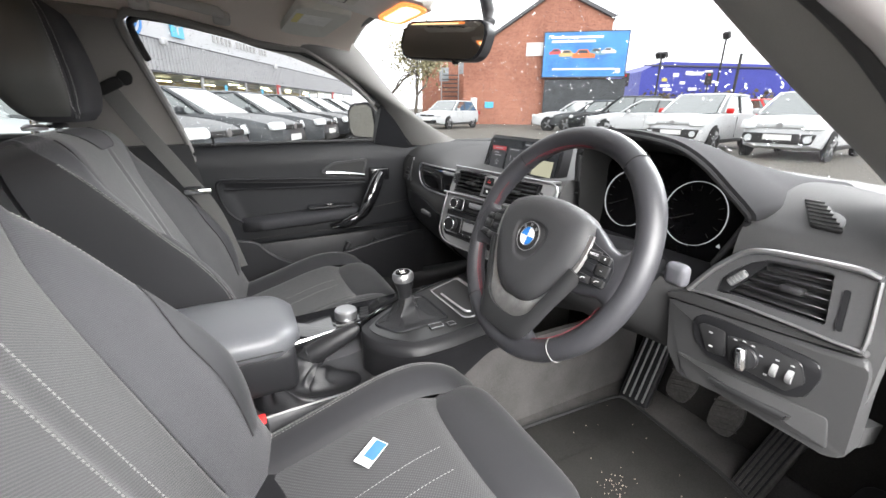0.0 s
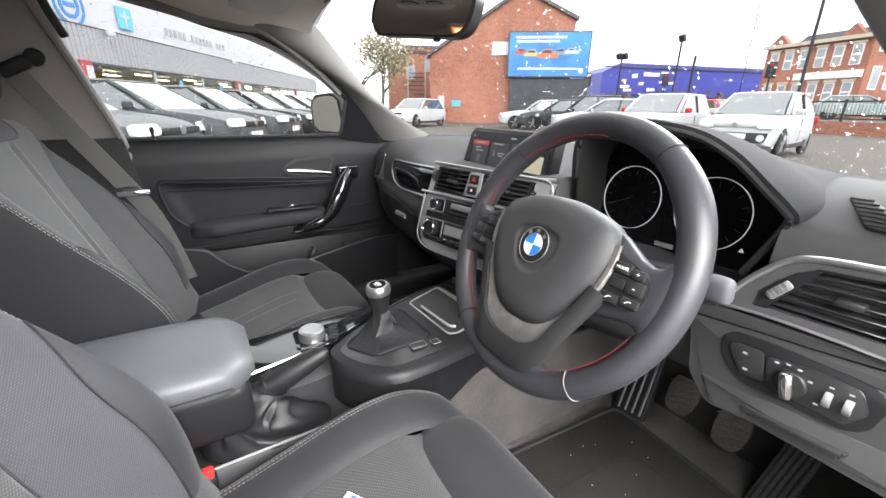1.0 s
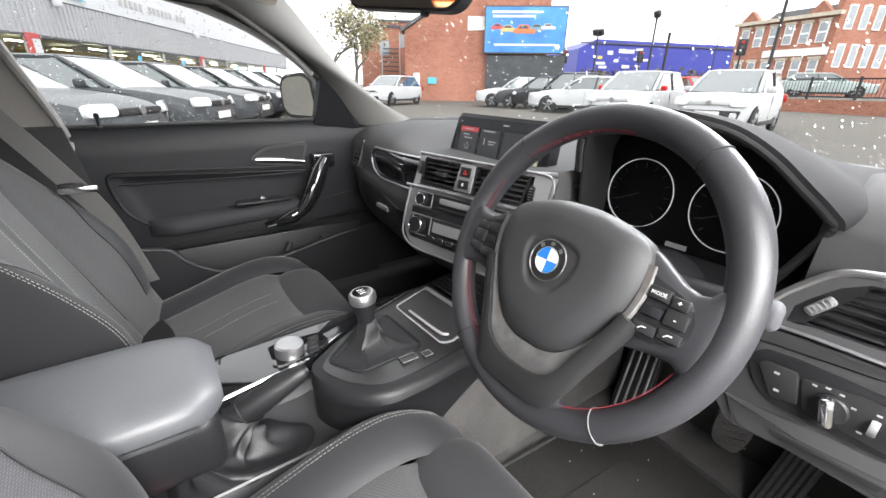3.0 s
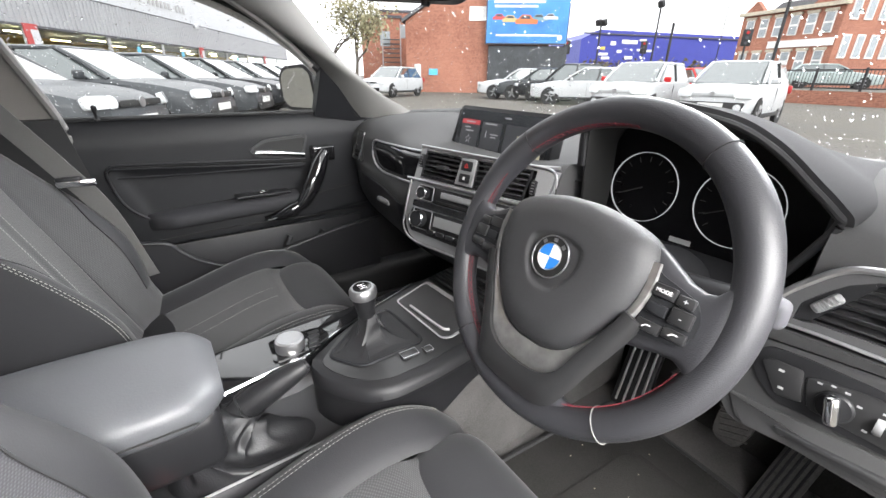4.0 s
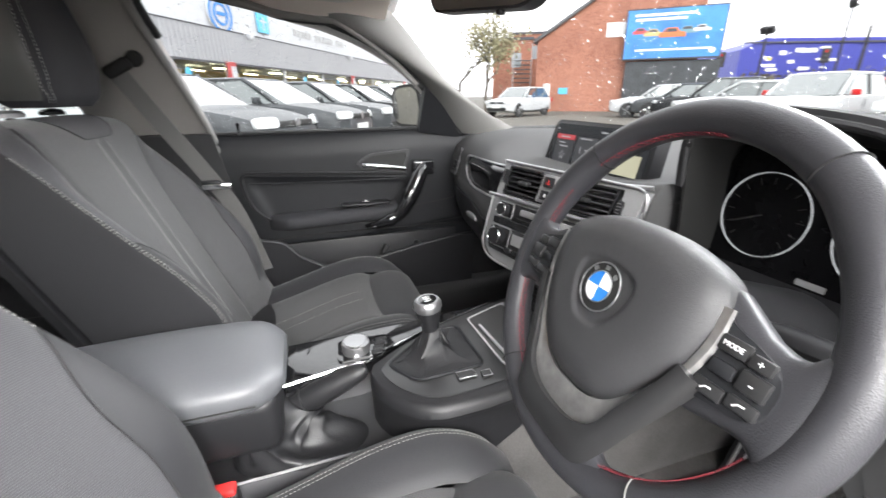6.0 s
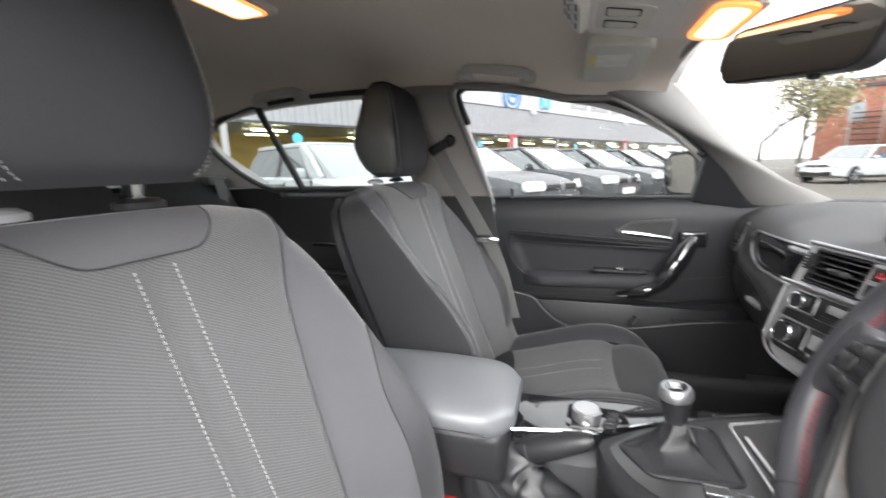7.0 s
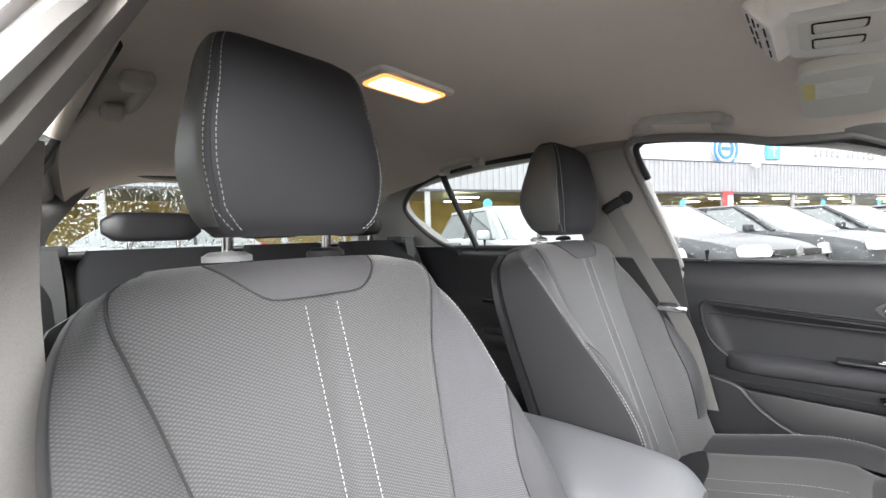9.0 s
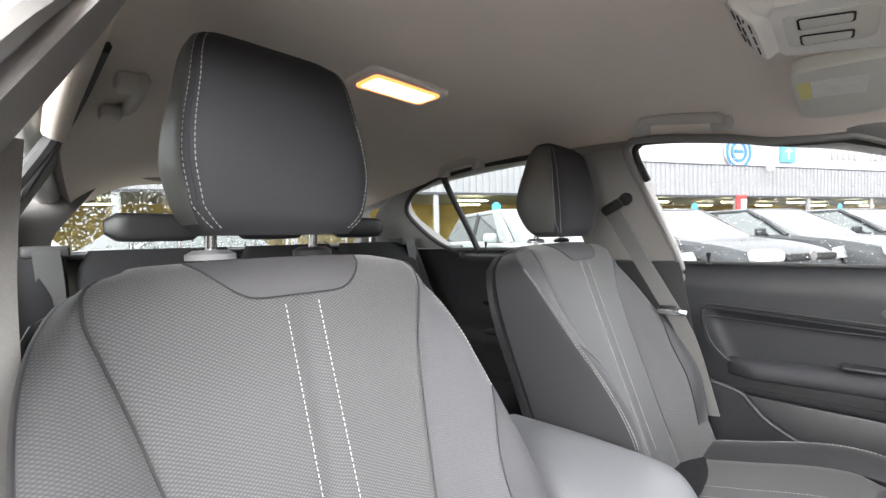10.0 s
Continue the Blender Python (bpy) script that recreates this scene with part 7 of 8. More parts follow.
# ---- rear bench ----
bench = thing("rear_bench", "dark cloth rear bench with three low headrests", "car seat", (0, -1.5, 0.3))
for cx, w in ((0.33, 0.40), (-0.06, 0.36), (-0.43, 0.36)):
    rings = []
    for v in lin(0, 1, 14):
        z, y = 0.45 + 0.555 * v, -1.36 - 0.26 * v
        k = 1 - 0.5 * max(0, v - 0.9) / 0.1 * 0.3
        rings.append([(cx + 0.5 * w * k * math.copysign(abs(math.cos(a)) ** 0.35, math.cos(a)), y + 0.075 * (1 - 0.6 * max(0, v - 0.85) / 0.15) * math.copysign(abs(math.sin(a)) ** 0.5, math.sin(a)), z) for a in lin(0, 2 * math.pi, 33)[:-1]])
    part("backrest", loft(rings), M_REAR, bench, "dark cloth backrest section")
for x, w in ((0.345, 0.24), (0.0, 0.24), (-0.37, 0.24)):
    rings = []
    for t in lin(0, 1, 10):
        k = 1 - 0.55 * abs(2 * t - 1) ** 9
        rings.append([(x - w / 2 + w * t, -1.635 + 0.034 * k * math.copysign(abs(math.cos(a)) ** 0.5, math.cos(a)), 1.068 + 0.042 * k * math.copysign(abs(math.sin(a)) ** 0.5, math.sin(a))) for a in lin(0, 2 * math.pi, 25)[:-1]])
    part("headrest", loft(rings), M_PLASTIC, bench, "low black headrest")
    for dx in (-0.06, 0.06):
        part("headrest_post", tube([(x + dx, -1.635, 0.98), (x + dx, -1.635, 1.035)], 0.006, 10), M_CHROME, bench)
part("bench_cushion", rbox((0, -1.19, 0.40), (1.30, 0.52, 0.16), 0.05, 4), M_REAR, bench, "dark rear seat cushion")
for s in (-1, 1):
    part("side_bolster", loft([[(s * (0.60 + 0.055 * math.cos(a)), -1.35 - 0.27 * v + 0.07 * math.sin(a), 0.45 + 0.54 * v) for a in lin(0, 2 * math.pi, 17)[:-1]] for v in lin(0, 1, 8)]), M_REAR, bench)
part("parcel_shelf", rbox((0, -1.83, 0.985), (1.16, 0.28, 0.02), 0.006), M_PLASTIC, bench)
for s in (-1, 1):
    bl = thing("rear_seat_belt", "grey rear seat belt in its pillar slot", "seat belt", (s * 0.60, -1.6, 1.0), group="rear belts")
    part("belt_guide", rbox((s * 0.585, -1.60, 1.005), (0.09, 0.10, 0.03), 0.008, 3), M_PILLARDARK, bl)
    ribbon([(s * 0.585, -1.55, 1.01), (s * 0.58, -1.51, 0.90), (s * 0.585, -1.42, 0.7), (s * 0.59, -1.36, 0.5)], 0.05, M_PILLARDARK, "webbing", bl, (1, 0, 0))

# passenger wing mirror outside the glass
wing = thing("wing_mirror", "dark wing mirror wet with rain", "wing mirror", (-0.84, 0.2, 0.95))
wb = basis((-0.868, 0.098, 0.998), (0.93, 0.37, 0), (0.03, -0.09, 1))
wo2 = round_poly([(-0.09, -0.05), (-0.06, -0.075), (0.08, -0.075), (0.095, -0.05), (0.085, 0.055), (0.05, 0.072), (-0.05, 0.065), (-0.085, 0.035)], 0.03, 5)
part("mirror_shell", plate(wo2, wb, 0.09, 0.01, seg=3), M_RUBBER, wing)
part("mirror_glass", plate([(0.88 * a, 0.86 * b) for a, b in wo2], wb @ Matrix.Translation((0, 0, 0.001)), 0.003), material("wing_mirror_silver", (0.8, 0.82, 0.82), 0.03, metal=1.0, vary=0.02, rvar=0.0), wing, "rain-flecked mirror glass")
part("mirror_foot", rbox((-0.795, 0.16, 0.93), (0.10, 0.06, 0.05), 0.015, 3), M_RUBBER, wing)

# small card on the driver's seat
tag = thing("price_card", "small blue and white card lying on the seat", "card", (0.315, -0.258, 0.50))
tm2 = basis((0.312, -0.256, 0.4985), (0.54, -0.84, -0.14), (0.84, 0.54, 0.05))
part("card", plate(rect(0.052, 0.032), tm2, 0.001), M_WHITE, tag, smooth=False)
part("blue_panel", plate(rect(0.036, 0.022, -0.006, 0.004), tm2 @ Matrix.Translation((0, 0, 0.0006)), 0.0004), material("card_blue", (0.05, 0.16, 0.5), 0.5), tag, "blue printed panel", smooth=False)

# ---- outside ----
M_ASPHALT = material("wet_asphalt", (0.095, 0.087, 0.072), 0.72, vary=0.5, grain=14, blotch=0.35, bump=0.5, bump_scale=40, rvar=0.25, spec=0.4)
bm = bmesh.new()
bmesh.ops.create_circle(bm, cap_ends=True, segments=64, radius=900)
single("ground", bm, M_ASPHALT, "wet grey asphalt of a car park", "ground", kind="structure", smooth=False)


def polar(az, d, z=0.0):
    """A place by its bearing from straight ahead (left minus) and distance from the driver's door."""
    a = radians(az)
    return Vector((0.65 + d * math.sin(a), -0.33 + d * math.cos(a), z))


# ---- parked cars ----
M_TYRE = material("tyre_rubber", (0.02, 0.02, 0.02), 0.8, vary=0.2)
M_ALLOY = material("alloy_wheel", (0.35, 0.35, 0.36), 0.35, metal=0.7, vary=0.1)
M_CARGLASS = material("dark_car_glass", (0.10, 0.115, 0.115), 0.05, vary=0.1, rvar=0.02, spec=1.0, metal=0.35, coat=1.0)
M_LAMPGLASS = material("headlamp_glass", (0.55, 0.57, 0.58), 0.1, vary=0.1, spec=0.8)
M_TAIL = material("tail_lamp", (0.4, 0.02, 0.02), 0.2, vary=0.1)
M_PLATE = material("number_plate", (0.7, 0.7, 0.68), 0.5, vary=0.05)
M_UNDER = material("black_bumper_plastic", (0.02, 0.02, 0.02), 0.6, vary=0.15)


def paint(name, c):
    return material(name, c, 0.40, vary=0.06, grain=8, blotch=0.8, coat=0.12, rvar=0.08, spec=0.2)


def make_car(mat, label, at, heading, L=4.25, W=1.78, H=1.47, city=False, group="parked cars", red_mirror=None):
    """A parked hatchback: at its middle on the ground, heading in degrees from straight ahead (left minus)."""
    car = thing("parked_car", label, "car", (0, 0, 0), group=group)
    hood = 0.98 if city else 0.94
    top = table([(-0.5, 0.80), (-0.485, hood * 1.0), (-0.30, hood + 0.02), (0.10, hood + 0.01), (0.30, hood - 0.06), (0.42, hood - 0.15), (0.49, hood - 0.27), (0.5, 0.60)]) if not city else table([(-0.5, 0.85), (-0.485, hood), (0.18, hood), (0.36, hood - 0.07), (0.46, hood - 0.16), (0.495, hood - 0.30), (0.5, 0.60)])
    wid = table([(-0.5, 0.40), (-0.47, 0.46), (-0.3, 0.495), (0.2, 0.495), (0.40, 0.465), (0.47, 0.40), (0.5, 0.33)])

    def ring(v):
        y, w, zt = v * L, wid(v) * W, top(v)
        zb = 0.20 + 0.10 * (abs(v) / 0.5) ** 6
        pts = [(0.72, zb), (0.95, zb + 0.05), (1.0, 0.45), (0.995, 0.68), (0.965, zt - 0.05), (0.90, zt), (0.5, zt + 0.018), (0.0, zt + 0.028)]
        half = [(w * a, y, z) for a, z in pts]
        return half + [(-x, yy, z) for x, yy, z in half[::-1]][1:]

    vs = [-0.5, -0.49, -0.47, -0.42, -0.36, -0.3, -0.2, -0.1, 0, 0.1, 0.2, 0.26, 0.32, 0.38, 0.43, 0.46, 0.48, 0.492, 0.5]
    part("body", loft([ring(v) for v in vs]), mat, car)
    # cabin: base ring at the belt line, roof ring above
    y0, y1 = -0.475 * L, (0.215 if not city else 0.30) * L
    r0, r1 = -0.36 * L, (0.03 if not city else 0.08) * L
    wb, wr = 0.465 * W, 0.375 * W
    bz, rz = hood - 0.01, H - 0.05
    base = [(-wb * 0.86, y0), (wb * 0.86, y0), (wb, y0 + 0.25), (wb, y1 - 0.35), (wb * 0.83, y1), (-wb * 0.83, y1), (-wb, y1 - 0.35), (-wb, y0 + 0.25)]
    roof = [(-wr * 0.92, r0), (wr * 0.92, r0), (wr, r0 + 0.12), (wr, r1 - 0.15), (wr * 0.9, r1), (-wr * 0.9, r1), (-wr, r1 - 0.15), (-wr, r0 + 0.12)]
    names = ["rear_window", "corner_post", "side_window", "corner_post", "windscreen", "corner_post", "side_window", "corner_post"]
    for i in range(8):
        j = (i + 1) % 8
        bm = bmesh.new()
        f = lambda u, v: (((base[i][0] + (base[j][0] - base[i][0]) * u) * (1 - v) + (roof[i][0] + (roof[j][0] - roof[i][0]) * u) * v), ((base[i][1] + (base[j][1] - base[i][1]) * u) * (1 - v) + (roof[i][1] + (roof[j][1] - roof[i][1]) * u) * v), bz + (rz - bz) * v)
        grid(f, lin(0, 1, 3), lin(0, 1, 3), bm)
        part(names[i], bm, mat if names[i] == "corner_post" and i in (1, 7) else M_CARGLASS, car)
    rr = round_poly([(1.04 * a, b) for a, b in roof], 0.1, 3)
    bm = loft([[(a, b, rz - 0.03) for a, b in rr], [(a, b, rz + 0.01) for a, b in rr], [(0.85 * a, 0.9 * b + 0.1 * (r0 + r1) / 2, H - 0.015) for a, b in rr], [(0.4 * a, 0.5 * b + 0.5 * (r0 + r1) / 2, H) for a, b in rr]])
    part("roof", bm, mat, car)
    for s in (-1, 1):
        p0, p1 = Vector((s * wb * 0.94, y1 - 0.12, bz)), Vector((s * wr * 0.97, r1 - 0.06, rz))
        part("windscreen_pillar", tube([p0, p0.lerp(p1, 0.5) + Vector((0, 0, 0.03)), p1], 0.035, 6), mat, car)
        pm0, pm1 = Vector((s * wb * 1.005, -0.10 * L, bz)), Vector((s * wr * 1.01, -0.12 * L, rz))
        part("door_pillar", tube([pm0, pm1], 0.03, 6), M_UNDER, car)
        part("door_mirror", rbox((s * (wb + 0.11), y1 - 0.42, bz + 0.06), (0.17, 0.10, 0.13), 0.035, 3), red_mirror or mat, car)
        # lamps
        hl = basis((s * 0.355 * W, 0.484 * L, hood - 0.22), (0.93 * 1, -s * 0.36, 0), (0, -0.35, 1))
        part("headlamp", plate(round_poly(rect(0.36, 0.14 if not city else 0.20), 0.05, 4), hl @ Matrix.Rotation(math.pi, 4, "Y") @ Matrix.Translation((0, 0, 0.03)), 0.06, 0.01), M_LAMPGLASS, car)
        part("tail_lamp", rbox((s * 0.43 * W, -0.492 * L, 0.82), (0.22, 0.08, 0.20), 0.03, 2), M_TAIL, car)
        part("door_line", rbox((s * 0.497 * W, -0.02 * L, 0.62), (0.012, 0.012, 0.52), 0.0), M_UNDER, car)
        part("sill", rbox((s * 0.47 * W, 0, 0.27), (0.10, 0.50 * L, 0.10), 0.02, 2), M_UNDER, car)
    gm = Matrix.Translation((0, 0.504 * L, 0)) @ basis((0, 0, 0), (-1, 0, 0), (0, 0, 1))
    part("grille", plate(round_poly(rect(0.85, 0.075, 0, hood - 0.24), 0.03, 3), gm, 0.05, 0.005), M_UNDER if not city else mat, car)
    part("lower_grille", plate(round_poly(([(-0.52, 0.30), (0.52, 0.30), (0.58, 0.47), (-0.58, 0.47)] if not city else [(-0.60, 0.36), (0.60, 0.36), (0.66, 0.58), (-0.66, 0.58)]), 0.04, 3), gm @ Matrix.Translation((0, 0, 0.004)), 0.09, 0.005), M_UNDER, car)
    part("badge", lathe([(0.06, 0), (0.06, 0.012), (0.002, 0.014)], gm @ Matrix.Translation((0, hood - 0.235, 0.0)), 18), M_SILVER, car)
    part("number_plate", plate(rect(0.52, 0.115, 0, 0.50), gm @ Matrix.Translation((0, 0, 0.012)), 0.012), M_PLATE, car, smooth=False)
    for s in (-1, 1):
        part("fog_lamp", plate(round_poly(rect(0.20, 0.12, s * 0.48, 0.385), 0.03, 3) if not city else disc(0.075, 18, s * 0.54, 0.47), gm @ Matrix.Translation((0, 0, 0.012)), 0.05), M_BLACK if not city else M_LAMPGLASS, car)
        for y in (-0.31 * L, 0.305 * L):
            wmx = Matrix.Translation((s * (0.475 * W - 0.09), y, 0.32)) @ Matrix.Rotation(radians(90) * s, 4, "Y")
            part("wheel_arch", lathe([(0.37, 0.085), (0.37, 0.1085)], wmx, 26), M_BLACK, car)
            wh = part("wheel", lathe([(0.20, 0.0), (0.31, 0.0), (0.32, 0.03), (0.32, 0.09), (0.31, 0.115), (0.22, 0.118), (0.215, 0.10)], wmx, 28), M_TYRE, car, "black tyre")
            part("hub", lathe([(0.215, 0.085), (0.05, 0.088), (0.05, 0.11), (0.002, 0.112)], wmx, 20), M_BLACK, wh)
            for k in range(5):
                part("rim_spoke", rbox((0.125, 0, 0.106), (0.19, 0.045, 0.02), 0.006, 1, wmx @ Matrix.Rotation(radians(72 * k), 4, "Z")), M_ALLOY, wh)
    car.matrix_basis = Matrix.Translation(at) @ Matrix.Rotation(radians(-heading), 4, "Z")
    return car


P_WHITE = paint("white_car_paint", (0.50, 0.51, 0.52))
P_GREY = paint("dark_grey_car_paint", (0.05, 0.054, 0.058))
P_BLACK = paint("black_car_paint", (0.015, 0.016, 0.018))
P_SILVER = paint("silver_car_paint", (0.28, 0.30, 0.31))
P_RED = paint("red_car_paint", (0.5, 0.02, 0.02))
P_PALE = paint("pale_green_silver_paint", (0.36, 0.42, 0.41))
make_car(P_WHITE, "small white city car facing the camera, wet", polar(-22.0, 13.4), 172, 3.6, 1.66, 1.5, True)
make_car(P_WHITE, "small white city car with red door mirrors", polar(-31.4, 14.2), 170, 3.6, 1.66, 1.5, True, red_mirror=P_RED)
make_car(P_RED, "red hatchback parked behind the white cars", polar(-25.2, 20.5), 120, 4.0, 1.74, 1.48)
make_car(P_WHITE, "white estate car parked across the yard", polar(-37.8, 19.5), -125, 4.4, 1.80, 1.46)
make_car(P_BLACK, "black people carrier parked in the yard", polar(-40.6, 22.0), -135, 4.5, 1.82, 1.66)
make_car(P_GREY, "dark grey hatchback parked in the yard", polar(-43.6, 22.6), -138, 4.2, 1.78, 1.48)
make_car(P_WHITE, "white hatchback at the end of the yard", polar(-46.0, 23.2), -140, 4.2, 1.78, 1.46)
make_car(P_WHITE, "white hatchback beside the brick building", polar(-62.3, 24.0), 150, 4.2, 1.78, 1.48)
make_car(P_PALE, "silver saloon driving on the raised road", polar(-14.6, 36.0, 0.62), 72, 4.6, 1.78, 1.42)
row_dir, row_nose = Vector((-0.875, 0.485, 0)), Vector((-1.24, -3.74, 0))
row_head = Vector((0.485, 0.875, 0))
for k, (mat, lab) in enumerate(((P_SILVER, "silver hatchback in the dealer's row"), (P_GREY, "dark grey hatchback in the dealer's row, wet"), (P_GREY, "dark grey hatchback in the dealer's row, wet"), (P_GREY, "dark grey hatchback in the dealer's row, wet"), (P_BLACK, "black hatchback in the dealer's row"), (P_GREY, "dark grey hatchback in the dealer's row, wet"), (P_BLACK, "black hatchback in the dealer's row"), (P_WHITE, "white hatchback in the dealer's row"))):
    nose = Vector((0.65, -0.33, 0)) + (row_nose + row_dir * (4.0 + 3.05 * k) - Vector((0.65, -0.33, 0))) * 0.80
    make_car(mat, lab, nose - row_head * 2.2, math.degrees(math.atan2(row_head.x, row_head.y)), H=1.42, group="dealer's row")
make_car(P_SILVER, "silver car parked behind near the showroom", Vector((-1.2, -9.5, 0)), 70)
make_car(P_WHITE, "white car parked behind near the showroom", Vector((2.2, -9.0, 0)), 75)

# ---- the showroom ----
M_CLAD = material("ribbed_grey_cladding", (0.34, 0.345, 0.36), 0.5, vary=0.08, grain=3, blotch=0.3)
M_FASCIA = material("white_fascia", (0.52, 0.53, 0.55), 0.5, vary=0.05, grain=3, blotch=0.3)
M_SHOPGLASS = glass("showroom_glass", (0.85, 0.88, 0.86), 0.35)
M_YELLOWWALL = material("warm_showroom_wall", (0.62, 0.44, 0.18), 0.8, vary=0.35, grain=1.5, blotch=0.5)
M_SHOPDARK = material("showroom_floor", (0.10, 0.085, 0.06), 0.4, vary=0.3, grain=2)
M_REDPOST = material("red_sign_board", (0.42, 0.06, 0.06), 0.6, vary=0.1)
M_TUBE = glow("showroom_light", (1.0, 0.90, 0.58), 8.0)
M_LOGO = material("logo_blue", (0.03, 0.20, 0.55), 0.35, vary=0.05)
M_LTBLUE = material("sign_light_blue", (0.10, 0.45, 0.68), 0.4, vary=0.05)
M_MULLION = material("grey_mullion", (0.35, 0.35, 0.35), 0.5, vary=0.08)
M_LETTER = material("dark_letters", (0.06, 0.06, 0.07), 0.6, vary=0.1)
foot = Vector((-7.25, -14.6, 0))
fm = basis(foot, row_dir, (0, 0, 1))  # x along the front, y up, z towards the yard


def on_front(s, h, out=0.0):
    return fm @ Vector((s, h, out))


show = thing("showroom", "long car showroom with grey cladding and lit windows", "building", foot)
S0, S1 = -45.5, 66.5
mid, ln = (S0 + S1) / 2, S1 - S0
part("wall", rbox((mid, 3.75, -4.0), (ln, 1.5, 7.6), 0.0, 1, fm), M_FASCIA, show, "upper wall block", smooth=False)
part("fascia_band", rbox((mid, 5.45, -0.4), (ln, 2.0, 0.3), 0.0, 1, fm), M_FASCIA, show, "white sign band", smooth=False)
bm = bmesh.new()
n = int(ln / 0.30)
prof = []
for i in range(n):
    s = S0 + ln * i / n
    prof += [(s, 0.0), (s + 0.16, 0.0), (s + 0.18, -0.05), (s + 0.28, -0.05)]
vt = [[bm.verts.new(on_front(s, h, 0.05 + z)) for s, z in prof] for h in (2.86, 4.46)]
for i in range(len(prof) - 1):
    bm.faces.new((vt[0][i], vt[0][i + 1], vt[1][i + 1], vt[1][i]))
tagged(part("cladding", bm, M_CLAD, show, "vertically ribbed grey metal cladding", smooth=False), kind="stuff")
part("cladding_edge", rbox((mid, 2.84, 0.02), (ln, 0.10, 0.14), 0.0, 1, fm), M_LETTER, show, smooth=False)
part("cladding_edge", rbox((mid, 4.49, 0.0), (ln, 0.06, 0.12), 0.0, 1, fm), M_LETTER, show, smooth=False)
part("back_wall", rbox((mid, 1.5, -7.6), (ln, 3.0, 0.3), 0.0, 1, fm), M_YELLOWWALL, show, "warm lit inner wall", smooth=False)
part("inner_floor", rbox((mid, 0.03, -3.9), (ln, 0.10, 7.4), 0.0, 1, fm), M_SHOPDARK, show, smooth=False)
part("plinth", rbox((mid, 0.15, 0.0), (ln, 0.30, 0.15), 0.0, 1, fm), M_MULLION, show, smooth=False)
s = S0
rnd = random.Random(11)
while s < S1 - 3:
    w = 5.6
    part("window", rbox((s + w / 2, 1.55, -0.03), (w - 0.1, 2.5, 0.02), 0.0, 1, fm), M_SHOPGLASS, show, smooth=False).visible_shadow = False
    part("mullion", rbox((s, 1.55, 0.0), (0.22, 2.5, 0.12), 0.0, 1, fm), M_MULLION, show, smooth=False)
    part("light_tube", rbox((s + w * 0.45, 2.75, -2.2), (1.5, 0.06, 0.10), 0.0, 1, fm), M_TUBE, show, smooth=False)
    part("light_tube", rbox((s + w * 0.55, 2.75, -4.6), (1.5, 0.06, 0.10), 0.0, 1, fm), M_TUBE, show, smooth=False)
    k = int(round((s - S0) / w))
    if k % 3 == 0 and k > 11:
        part("sign_board", rbox((s + 0.25, 1.55, 0.10), (0.75, 2.75, 0.06), 0.0, 1, fm), M_REDPOST, show, "red sign board", smooth=False)
        part("sign_panel", rbox((s + 0.40, 1.55, 0.135), (0.42, 2.3, 0.02), 0.0, 1, fm), M_FASCIA, show, smooth=False)
    else:
        part("round_sticker", lathe([(0.22, 0), (0.22, 0.01), (0.002, 0.011)], fm @ Matrix.Translation((s + w * 0.49, 2.28, 0.0)), 20), M_LTBLUE, show)
    part("display_board", rbox((s + w * rnd.uniform(0.2, 0.8), 1.1, -4.5), (rnd.uniform(0.6, 1.8), rnd.uniform(1.0, 1.8), 0.1), 0.0, 1, fm), rnd.choice((M_LETTER, M_YELLOWWALL, M_MULLION)), show, smooth=False)
    part("model_name_bar", rbox((s + w * 0.35, 1.35, 0.0), (0.95, 0.20, 0.01), 0.0, 1, fm), M_MULLION, show, smooth=False)
    s += w
lg = fm @ Matrix.Translation((22.0, 5.27, 0.02 - 0.22)) @ Matrix.Scale(1.25, 4)
logo = part("round_sign", lathe([(0.72, 0), (0.72, 0.10), (0.002, 0.11)], lg, 40), M_FASCIA, show, "round white and blue sign")
part("sign_ring", ring_plate(disc(0.72, 40), disc(0.62, 40), lg @ Matrix.Translation((0, 0, 0.14)), 0.04), M_LOGO, logo)
part("sign_ring", ring_plate(disc(0.46, 32), disc(0.34, 32), lg @ Matrix.Translation((0, 0, 0.14)), 0.04), M_LOGO, logo)
part("sign_bar", rbox((0, 0, 0.12), (0.5, 0.14, 0.04), 0.0, 1, lg), M_LOGO, logo)
sq = part("square_sign", rbox((25.9, 5.37, -0.16), (1.1, 1.07, 0.08), 0.0, 1, fm), M_LTBLUE, show, "light blue square sign", smooth=False)
part("sign_mark", rbox((25.9, 5.37, -0.115), (0.12, 0.75, 0.02), 0.0, 1, fm), M_FASCIA, sq, smooth=False)
part("sign_mark", rbox((25.9, 5.47, -0.115), (0.62, 0.12, 0.02), 0.0, 1, fm), M_FASCIA, sq, smooth=False)
x = 29.6
for w in (0.9, 0.25, 0.5, 0.35, 0.35, 0, 0.4, 0.45, 0.3, 0.45, 0.4, 0.35, 0, 0.4, 0.42, 0.4):
    if w:
        part("letter_bar", rbox((x + 0.2, 5.35 if w != 0.9 else 5.35, -0.22), (min(w, 0.26), 0.42, 0.06), 0.0, 1, fm), M_MULLION, show, smooth=False)
    x += 0.52
for s in (23.75, 38.0):
    part("dome_camera", lathe([(0.14, 0.0), (0.20, 0.12), (0.18, 0.28), (0.08, 0.34), (0.002, 0.35)], Matrix.Translation(on_front(s, 4.2, 0.35)), 14), M_FASCIA, show)

